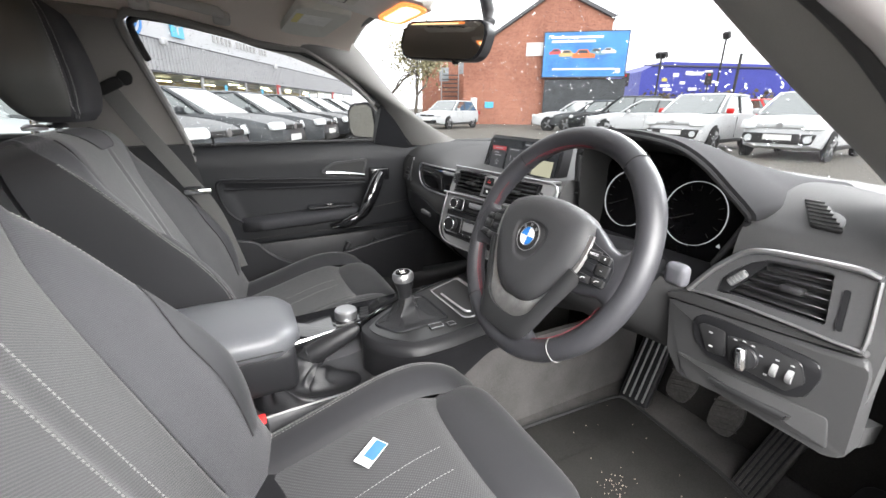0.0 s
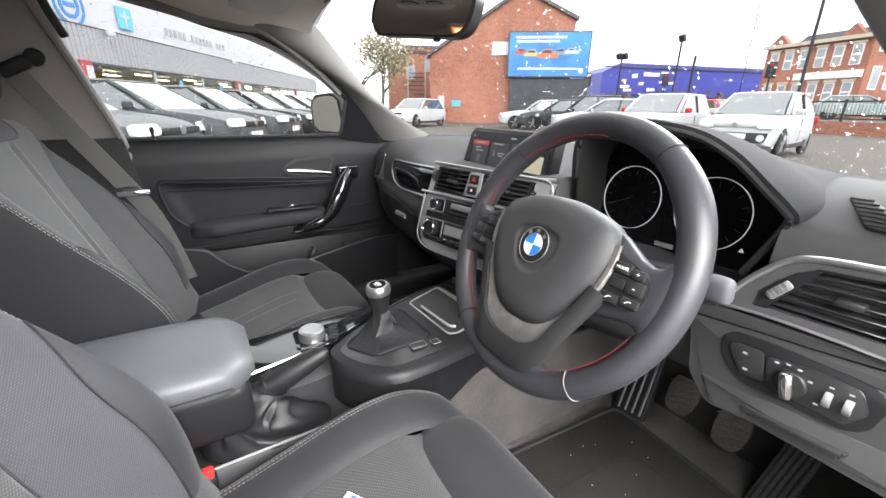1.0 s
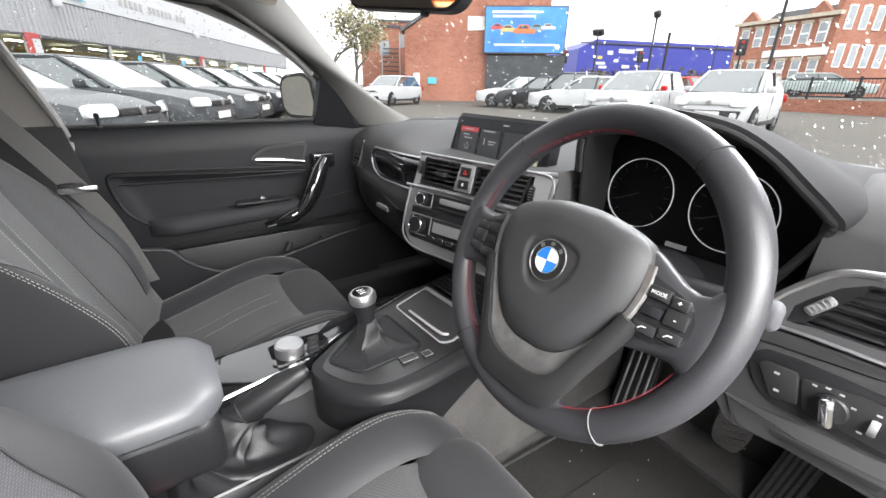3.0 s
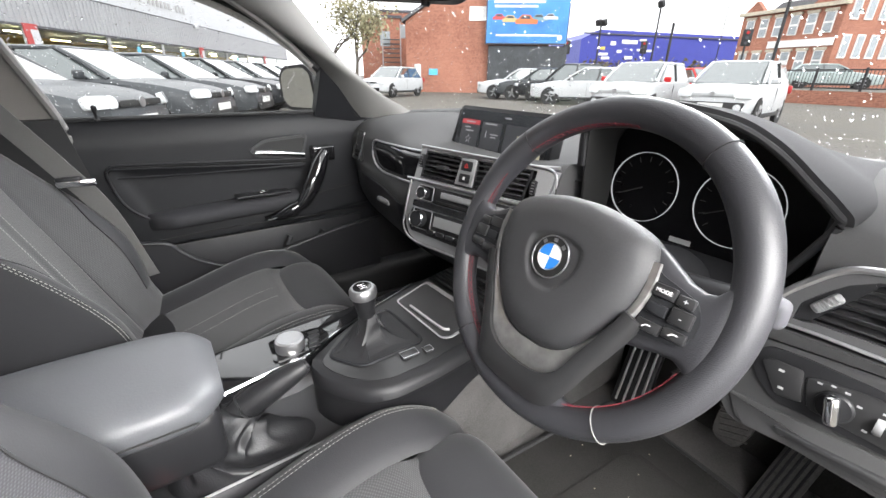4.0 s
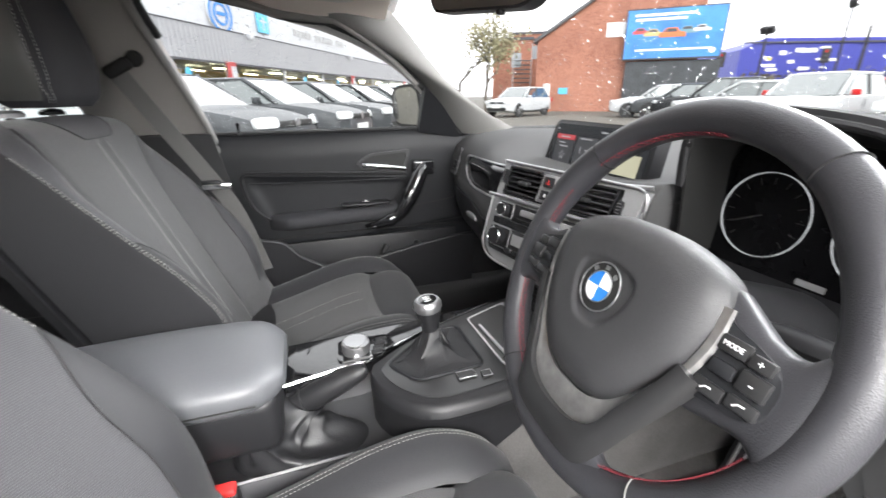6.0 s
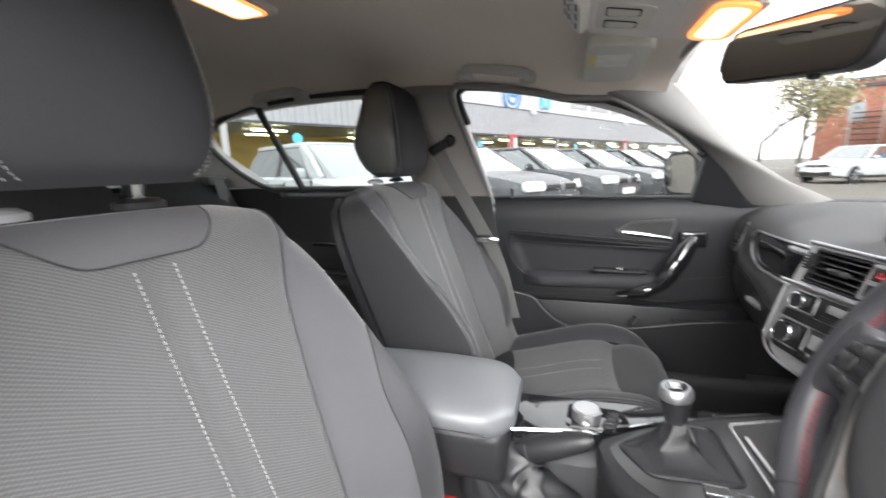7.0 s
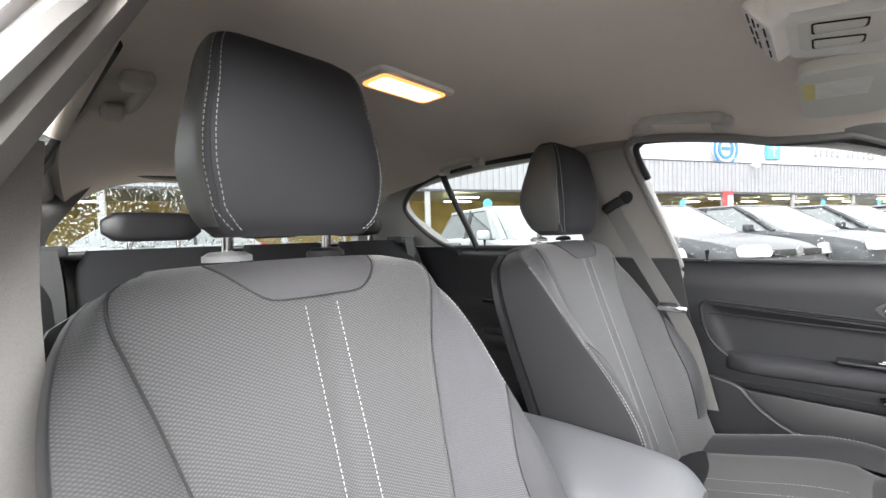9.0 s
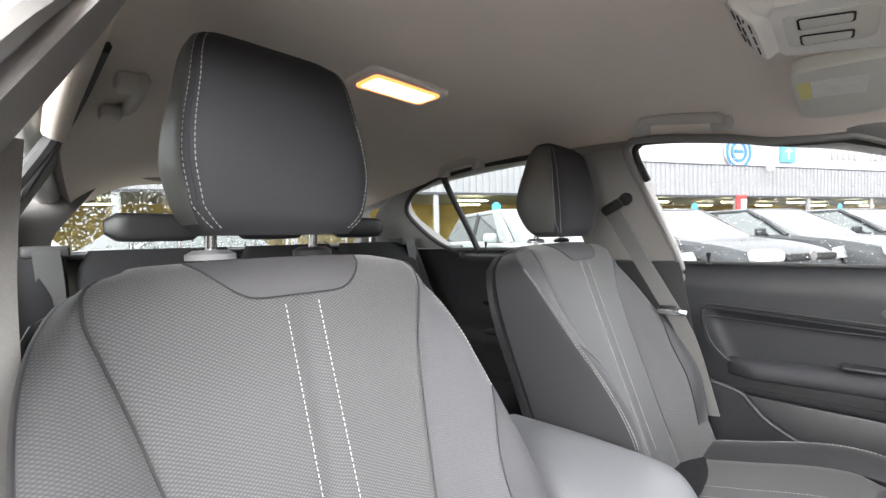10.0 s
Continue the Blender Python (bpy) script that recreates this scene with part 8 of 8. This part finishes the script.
# ---- brick building with the billboard ----
M_BRICK = material("red_brick", (0.30, 0.115, 0.075), 0.85, vary=0.3, grain=9, blotch=0.35, tint=(0.34, 0.15, 0.10))
nt = M_BRICK.node_tree
bt = nt.nodes.new("ShaderNodeTexBrick")
bt.inputs["Scale"].default_value = 1.0
bt.inputs["Brick Width"].default_value, bt.inputs["Row Height"].default_value, bt.inputs["Mortar Size"].default_value = 0.225, 0.075, 0.010
bt.inputs["Color1"].default_value, bt.inputs["Color2"].default_value, bt.inputs["Mortar"].default_value = (1, 1, 1, 1), (0.75, 0.72, 0.70, 1), (1.25, 1.4, 1.5, 1)
mx = nt.nodes.new("ShaderNodeMix")
mx.data_type, mx.blend_type = "RGBA", "MULTIPLY"
mx.inputs["Factor"].default_value = 1.0
pb = nt.nodes["Principled BSDF"]
nt.links.new(pb.inputs["Base Color"].links[0].from_socket, mx.inputs["A"])
nt.links.new(bt.outputs["Color"], mx.inputs["B"])
nt.links.new(mx.outputs["Result"], pb.inputs["Base Color"])
tcn = nt.nodes.new("ShaderNodeTexCoord")
sp = nt.nodes.new("ShaderNodeSeparateXYZ")
cb = nt.nodes.new("ShaderNodeCombineXYZ")
ad = nt.nodes.new("ShaderNodeMath")
nt.links.new(tcn.outputs["Object"], sp.inputs[0])
nt.links.new(sp.outputs["X"], ad.inputs[0])
nt.links.new(sp.outputs["Y"], ad.inputs[1])
nt.links.new(ad.outputs[0], cb.inputs["X"])
nt.links.new(sp.outputs["Z"], cb.inputs["Y"])
nt.links.new(cb.outputs[0], bt.inputs["Vector"])
M_SLATE = material("slate_roof", (0.09, 0.09, 0.095), 0.6, vary=0.25, grain=3, blotch=0.4)
M_STONE = material("pale_stone_trim", (0.5, 0.45, 0.36), 0.8, vary=0.15, grain=4)
M_SIGN = material("white_sign", (0.75, 0.75, 0.74), 0.5, vary=0.05, grain=3)
M_HOARD = material("dark_hoarding", (0.05, 0.055, 0.06), 0.7, vary=0.3, grain=2, blotch=0.5)
M_POSTER = material("poster_blue", (0.03, 0.15, 0.45), 0.4, vary=0.25, grain=0.8, blotch=0.25, tint=(0.06, 0.26, 0.60))
M_PANE = material("window_pane_grey", (0.30, 0.33, 0.35), 0.12, vary=0.2, grain=1.5)
pl, pr = polar(-61.4, 31), polar(-41.3, 31)
bmx = basis(pl, pr - pl, (0, 0, 1))  # x along the gable, y up, z towards the yard
bl = (pr - pl).length
brick = thing("brick_building", "old red-brick gable building with painted hoarding", "building", pl)
gx0, gx1 = 0.55, 10.05
gable = [(gx0, 0), (gx1, 0), (gx1, 6.45), (6.56, 8.16), (gx0, 4.37)]
back_off = Vector((-0.74, 0.67, 0)) * 12
part("gable_wall", plate(gable, bmx, 0.4), M_BRICK, brick, "plain red-brick gable wall", smooth=False)


def sloped(poly):
    """A closed slab from an outline on the gable, running back behind it."""
    front = [bmx @ Vector((a, b, -0.2)) for a, b in poly]
    return loft([front, [p + back_off for p in front]])


for (a, b), (c, d) in (((gx0 - 0.25, 4.25), (6.56, 8.18)), ((6.56, 8.18), (gx1 + 0.12, 6.43))):
    part("roof", sloped([(a, b), (c, d), (c, d + 0.22), (a, b + 0.22)]), M_SLATE, brick, smooth=False)
    part("verge", plate([(a, b), (c, d), (c, d + 0.22), (a, b + 0.22)], bmx @ Matrix.Translation((0, 0, 0.2)), 0.45), M_SLATE, brick, "dark verge boards", smooth=False)
part("side_wall", sloped([(gx0, 0), (gx0 + 0.3, 0), (gx0 + 0.3, 4.3), (gx0, 4.3)]), M_BRICK, brick, smooth=False)
part("side_wall", sloped([(gx1 - 0.3, 0), (gx1, 0), (gx1, 6.4), (gx1 - 0.3, 6.4)]), M_BRICK, brick, smooth=False)
part("wall_sign", rbox((5.3, 4.8, 0.05), (1.1, 0.8, 0.06), 0.0, 1, bmx), M_SIGN, brick, "blank white wall sign", smooth=False)
part("wall_sign", rbox((2.4, 1.3, 0.05), (0.60, 0.40, 0.05), 0.0, 1, bmx), M_LTBLUE, brick, smooth=False)
part("hoarding", rbox((bl - 2.20, 1.45, 0.25), (5.1, 2.95, 0.3), 0.0, 1, bmx), M_HOARD, brick, "dark panelled hoarding", smooth=False)
for k in range(5):
    part("hoarding_panel", rbox((bl - 4.24 + 1.02 * k, 1.45, 0.41), (0.98, 2.85, 0.02), 0.0, 1, bmx), M_HOARD, brick, smooth=False)
bb = thing("billboard", "large blue billboard advertising a row of cars", "billboard", bmx @ Vector((bl - 2.37, 3.0, 0.5)))
part("board", rbox((bl - 2.37, 4.37, 0.45), (5.25, 2.75, 0.25), 0.0, 1, bmx), M_LETTER, bb, smooth=False)
part("poster", rbox((bl - 2.37, 4.37, 0.585), (5.10, 2.60, 0.02), 0.0, 1, bmx), M_POSTER, bb, "blue printed poster", smooth=False)
for (cx, cy, w, h) in ((-0.55, 1.02, 3.2, 0.13), (-0.75, 0.78, 2.7, 0.13), (0.0, -0.85, 3.9, 0.10)):
    part("text_bar", rbox((bl - 2.37 + cx, 4.37 + cy, 0.602), (w, h, 0.01), 0.0, 1, bmx), M_SIGN, bb, smooth=False)
part("round_mark", lathe([(0.16, 0), (0.16, 0.01), (0.002, 0.011)], bmx @ Matrix.Translation((bl - 0.25, 3.40, 0.60)), 18), M_SIGN, bb)
M_PC = [material("poster_car_" + n, c, 0.5, vary=0.15) for n, c in (("red", (0.5, 0.08, 0.08)), ("gold", (0.55, 0.42, 0.18)), ("orange", (0.62, 0.17, 0.06)), ("teal", (0.15, 0.28, 0.34)), ("white", (0.6, 0.62, 0.65)))]
for k, (cx, cy, sc) in enumerate(((-1.75, 0.16, 0.8), (-1.05, 0.05, 0.95), (0.75, 0.12, 0.95), (1.45, 0.18, 0.8), (-0.05, 0.0, 1.25))):
    mcar = M_PC[[0, 1, 3, 4, 2][k]]
    oc = bmx @ Matrix.Translation((bl - 2.37 + cx, 4.37 + cy, 0.604 + 0.004 * k))
    part("printed_car", plate([(sc * a, sc * b) for a, b in ((-0.55, -0.16), (0.55, -0.16), (0.56, 0.02), (0.30, 0.06), (0.16, 0.24), (-0.26, 0.24), (-0.42, 0.06), (-0.57, 0.0))], oc, 0.006), mcar, bb, smooth=False)
    part("printed_window", plate([(sc * a, sc * b) for a, b in ((-0.36, 0.06), (0.22, 0.06), (0.12, 0.20), (-0.22, 0.20))], oc @ Matrix.Translation((0, 0, 0.003)), 0.002), M_LETTER, bb, smooth=False)
# low outbuildings and steps beyond it
for az, d, w, h, mat, lab in ((-63.4, 40, 3.2, 5.4, M_BRICK, "low red-brick outbuilding with parapet"), (-61.4, 44, 3.0, 6.3, M_BRICK, "red-brick outbuilding with flat roof")):
    p = polar(az, d)
    mb = basis(p, polar(az + 1, d) - p, (0, 0, 1))
    o = thing("outbuilding", lab, "building", p)
    part("wall", rbox((0, h / 2, 0), (w, h, 4), 0.0, 1, mb), mat, o, smooth=False)
    part("parapet", rbox((0, h, 0), (w + 0.2, 0.2, 4.2), 0.0, 1, mb), M_LETTER, o, smooth=False)
    part("window", rbox((0.3, h - 1.6, 2.0), (0.8, 1.1, 0.06), 0.0, 1, mb), M_PANE, o, smooth=False)
p = polar(-62.2, 36)
mb = basis(p, polar(-61.2, 36) - p, (0, 0, 1))
stair = thing("fire_escape", "dark metal outside staircase", "staircase", p)
for k in range(9):
    part("tread", rbox((0, 1.0 + 0.34 * k, -0.2 * k), (1.3, 0.07, 0.25), 0.0, 1, mb), M_HOARD, stair, smooth=False)
for sx in (-0.7, 0.7):
    part("post", rbox((sx, 2.4, 0), (0.08, 4.8, 0.08), 0.0, 1, mb), M_MULLION, stair, smooth=False)
p = polar(-59.0, 29.6)
post = thing("marker_post", "white post with an orange foot", "post", p)
part("shaft", rbox((p.x, p.y, 1.0), (0.32, 0.32, 1.5), 0.01), M_SIGN, post, smooth=False)
part("foot", rbox((p.x, p.y, 0.18), (0.33, 0.33, 0.36), 0.01), material("orange_band", (0.65, 0.2, 0.05), 0.6), post, smooth=False)
p = polar(-61.6, 31)
mb = basis(p, polar(-60.6, 31) - p, (0, 0, 1))
single("white_gate", rbox((0, 0.9, 0), (1.6, 1.3, 0.1), 0.01, 1, mb), M_SIGN, "white painted gate panel", "gate", smooth=False)

# ---- far right: blue shed, brick hall, raised road ----
M_SHED = material("blue_shed_cladding", (0.035, 0.045, 0.30), 0.5, vary=0.1, grain=1, blotch=0.1)
M_HEDGE = material("winter_hedge", (0.10, 0.085, 0.05), 0.95, vary=0.5, grain=6, blotch=0.8)
pa, pb2 = polar(-39.0, 66), polar(-21.5, 78)
mb = basis(pa, pb2 - pa, (0, 0, 1))
ln2 = (pb2 - pa).length
shed = thing("retail_shed", "large blue retail warehouse", "building", pa)
part("wall", plate([(0, 0), (ln2, 0), (ln2, 6.6), (2.5, 7.2), (0, 6.0)], mb, 20.0), M_SHED, shed, "blue clad wall", smooth=False)
part("eave", rbox((ln2 / 2, 6.75, 0.1), (ln2, 0.16, 0.2), 0.0, 1, mb @ Matrix.Rotation(radians(-1.3), 4, "Z")), M_LETTER, shed, smooth=False)
rnd = random.Random(3)
for k in range(14):
    part("wall_sign", rbox((1.0 + rnd.uniform(0, 9), rnd.uniform(3.6, 6.0), 0.05), (rnd.uniform(0.3, 1.3), rnd.uniform(0.2, 0.5), 0.05), 0.0, 1, mb), M_SIGN if k % 4 else material("sign_yellow", (0.65, 0.5, 0.1), 0.5) if k == 0 else M_SIGN, shed, smooth=False)


def shrub(at, r, h, seed, label, mat, name="hedge", n=700):
    rr = random.Random(seed)
    bm = bmesh.new()
    for _ in range(n):
        a, q, z = rr.uniform(0, 2 * math.pi), rr.random() ** 0.5, rr.random()
        p = Vector(at) + Vector((r[0] * q * math.cos(a), r[1] * q * math.sin(a), h * z * (1 - 0.5 * q * q)))
        s = rr.uniform(0.10, 0.28)
        d1, d2 = Vector((rr.gauss(0, 1), rr.gauss(0, 1), rr.gauss(0, 1))).normalized() * s, Vector((rr.gauss(0, 1), rr.gauss(0, 1), rr.gauss(0, 1))).normalized() * s
        bm.faces.new([bm.verts.new(p + q2) for q2 in (d1, d2, -d1, -d2)])
    return tagged(part(name, bm, mat, None, label, smooth=False), category=name, kind="stuff")


for k in range(12):
    p = polar(-38 + 1.3 * k, 58 + 0.5 * k)
    shrub(p, (1.6, 1.2), 3.4, k, "brown leafless hedge in front of the warehouse", M_HEDGE, n=260)
# hall
pa, pb2 = polar(-23.0, 52), polar(-15.2, 47)
mb = basis(pa, pb2 - pa, (0, 0, 1))
ln3 = (pb2 - pa).length
hall = thing("brick_hall", "Victorian red-brick hall with white windows", "building", pa)
M_REDBRICK = M_BRICK
part("front_wall", plate([(0, 0), (ln3, 0), (ln3, 6.6), (0, 6.6)], mb, 0.5), M_REDBRICK, hall, smooth=False)
part("roof", plate([(-0.3, 6.6), (ln3 + 0.3, 6.6), (ln3 - 1.2, 8.2), (1.2, 8.2)], basis(mb @ Vector((0, 0, 0.2)), pb2 - pa, (-0.3, 0.5, 1)), 0.3), M_SLATE, hall, smooth=False)
part("cornice", rbox((ln3 / 2, 6.6, 0.15), (ln3 + 0.4, 0.28, 0.5), 0.0, 1, mb), M_STONE, hall, smooth=False)
part("sign_band", rbox((ln3 * 0.68, 3.95, 0.1), (ln3 * 0.62, 0.55, 0.15), 0.0, 1, mb), M_SIGN, hall, "long white sign board", smooth=False)
for gx, gw, gh in ((1.2, 1.8, 0.9), (ln3 - 1.4, 1.8, 0.9)):
    part("gablet", plate([(gx - gw / 2, 6.7), (gx + gw / 2, 6.7), (gx, 6.7 + gh)], mb @ Matrix.Translation((0, 0, 0.3)), 0.5), M_REDBRICK, hall, smooth=False)
for row, (z0, hh) in enumerate(((5.35, 1.5), (2.6, 1.5))):
    for k in range(6):
        xk = 0.9 + k * (ln3 - 1.8) / 5
        wn2 = part("window", rbox((xk, z0, 0.03), (0.75, hh, 0.10), 0.0, 1, mb), M_SIGN, hall, "white framed sash window", smooth=False)
        for dy in (-hh / 4, hh / 4):
            part("pane", rbox((xk, z0 + dy, 0.09), (0.58, hh / 2 - 0.14, 0.02), 0.0, 1, mb), M_PANE, wn2, smooth=False)
        part("lintel", rbox((xk, z0 + hh / 2 + 0.12, 0.06), (0.95, 0.20, 0.16), 0.0, 1, mb), M_STONE, hall, smooth=False)
pc = polar(-4.0, 62)
mb2 = basis(pb2, pc - pb2, (0, 0, 1))
ln4 = (pc - pb2).length
wing2 = thing("brick_wing", "long red-brick side wing with rows of white windows", "building", pb2)
part("side_wall", plate([(0, 0), (ln4, 0), (ln4, 9.4), (2.4, 9.4), (2.4, 7.6), (0, 7.6)], mb2, 0.5), M_REDBRICK, wing2, smooth=False)
part("cornice", rbox((ln4 / 2 + 1.2, 9.4, 0.1), (ln4 - 2.2, 0.25, 0.4), 0.0, 1, mb2), M_STONE, wing2, smooth=False)
for row, z0 in enumerate((6.3, 3.6)):
    for k in range(14):
        xk = 0.9 + k * (ln4 - 1.5) / 13
        wn2 = part("window", rbox((xk, z0, 0.03), (0.72, 1.7, 0.10), 0.0, 1, mb2), M_SIGN, wing2, smooth=False)
        part("pane", rbox((xk, z0, 0.09), (0.55, 1.5, 0.02), 0.0, 1, mb2), M_PANE, wn2, smooth=False)
M_BLACKIRON = material("black_iron", (0.02, 0.02, 0.022), 0.6, vary=0.2)
# raised road with its retaining wall and railing
pa, pb2 = polar(-19.2, 29.5), polar(14.0, 25.0)
mb = basis(pa, pb2 - pa, (0, 0, 1))
ln5 = (pb2 - pa).length
single("wall_retaining", rbox((ln5 / 2, 0.30, 0), (ln5, 0.62, 0.4), 0.0, 1, mb), M_BRICK, "low brick retaining wall beside the road", "wall", kind="structure", smooth=False)
bm = plate([(-6, 0.0), (ln5 + 20, 0.0), (ln5 + 20, 16), (-6, 16)], basis(pa + Vector((0, 0, 0.62)), pb2 - pa, Vector((-(pb2 - pa).y, (pb2 - pa).x, 0))), 0.5)
single("road", bm, M_ASPHALT, "wet raised road beyond the wall", "road", kind="structure", smooth=False)
rail = thing("railing", "dark metal roadside railing", "railing", pa)
part("top_rail", rbox((ln5 / 2, 1.55, -0.1), (ln5, 0.06, 0.06), 0.0, 1, mb), M_BLACKIRON, rail, smooth=False)
part("bottom_rail", rbox((ln5 / 2, 0.75, -0.1), (ln5, 0.05, 0.05), 0.0, 1, mb), M_BLACKIRON, rail, smooth=False)
for k in range(int(ln5 / 0.14)):
    if k % 14 == 0:
        part("post", rbox((0.14 * k, 1.1, -0.1), (0.09, 1.1, 0.09), 0.0, 1, mb), M_BLACKIRON, rail, smooth=False)
bm = bmesh.new()
for k in range(int(ln5 / 0.14)):
    rbox((0.14 * k, 1.15, -0.1), (0.02, 0.8, 0.02), 0.0, 1, mb, bm)
tagged(part("bar", bm, M_BLACKIRON, rail, smooth=False), kind="stuff")

# ---- poles, lamps and signals ----
def pole(az, d, h, r, label, heads=0, name="lamp_post"):
    p = polar(az, d)
    t = thing(name, label, name.replace("_", " "), p)
    part("shaft", tube([p, p + Vector((0, 0, h))], r, 8), M_BLACKIRON, t)
    for k in range(heads):
        side = polar(az + 1, d) - p
        side.normalize()
        o = p + side * (0.28 * (k - (heads - 1) / 2)) + Vector((0, 0, h - 0.05))
        part("flood_lamp", rbox((0, 0, 0), (0.30, 0.22, 0.32), 0.03, 2, Matrix.Translation(o) @ Matrix.Rotation(0.5, 4, "X")), M_BLACKIRON, t)
    return t


pole(-31.0, 26, 4.55, 0.05, "tall dark floodlight post in the yard", 1)
pole(-37.0, 27, 3.9, 0.05, "dark double floodlight post in the yard", 2)
pole(-29.4, 34, 4.45, 0.09, "dark wooden utility pole by the road", 0, "utility_pole")
pole(-24.6, 38, 13.0, 0.035, "thin tall grey pole by the road", 0, "flag_pole")
pole(-19.6, 33, 9.0, 0.09, "black street lamp post by the road", 0)
pole(-42.4, 40, 12.0, 0.04, "thin tall pole behind the billboard", 0, "flag_pole")


def signal(az, d, z):
    p = polar(az, d)
    t = thing("traffic_light", "dark traffic light with backing board", "traffic light", p, group="traffic lights")
    part("shaft", tube([p, p + Vector((0, 0, z - 0.4))], 0.06, 8), M_BLACKIRON, t)
    mb = basis(p + Vector((0, 0, z)), polar(az + 1, d) - p, (0, 0, 1))
    part("board", rbox((0, 0, 0), (0.55, 1.0, 0.08), 0.03, 2, mb), M_BLACKIRON, t)
    for k, m in enumerate((M_TAIL, M_LETTER, M_LETTER)):
        part("lens", lathe([(0.10, 0), (0.10, 0.05), (0.002, 0.06)], mb @ Matrix.Translation((0, 0.3 - 0.3 * k, 0.04)), 14), m, t)
    return t


signal(-22.3, 36, 3.6)
signal(-40.6, 38, 3.3)
signal(-32.0, 44, 3.6)

# ---- winter tree beyond the A pillar ----
M_BARK = material("grey_bark", (0.10, 0.085, 0.07), 0.9, vary=0.3, grain=8)
M_LEAF = material("pale_winter_leaves", (0.20, 0.21, 0.13), 0.8, vary=0.45, grain=3, tint=(0.30, 0.27, 0.16))


def tree(at, h, seed, spread):
    rr = random.Random(seed)
    t = thing("tree", "bare winter tree with a few pale leaves", "tree", at)
    bm = bmesh.new()
    tips = []

    def limb(p, d, ln, r, depth):
        q = p + d * ln
        tube([p, p.lerp(q, 0.5) + Vector((rr.uniform(-1, 1), rr.uniform(-1, 1), 0)) * 0.05 * ln, q], [r, r * 0.8, r * 0.6], 5, bm=bm)
        tips.append(q)
        if depth:
            for _ in range(rr.choice((2, 3, 3))):
                nd = (d + Vector((rr.gauss(0, 1), rr.gauss(0, 1), rr.gauss(0.15, 0.7))) * 0.55).normalized()
                limb(q, nd, ln * rr.uniform(0.62, 0.82), r * 0.58, depth - 1)

    limb(Vector(at), Vector((0, 0, 1)), h * 0.30, 0.16, 5)
    part("trunk", bm, M_BARK, t, "bare forked trunk and limbs")
    bm = bmesh.new()
    for q in tips[4:]:
        for _ in range(7):
            p = q + Vector((rr.gauss(0, 1), rr.gauss(0, 1), rr.gauss(0, 1))) * spread
            s = rr.uniform(0.05, 0.13)
            d1, d2 = Vector((rr.gauss(0, 1), rr.gauss(0, 1), rr.gauss(0, 1))).normalized() * s, Vector((rr.gauss(0, 1), rr.gauss(0, 1), rr.gauss(0, 1))).normalized() * s
            bm.faces.new([bm.verts.new(p + k) for k in (d1, d2, -d1, -d2)])
    tagged(part("crown", bm, M_LEAF, t, smooth=False), kind="stuff")
    return t


tree(polar(-66.5, 30), 6.2, 4, 0.45)
tree(polar(-70.0, 33), 6.6, 9, 0.45)
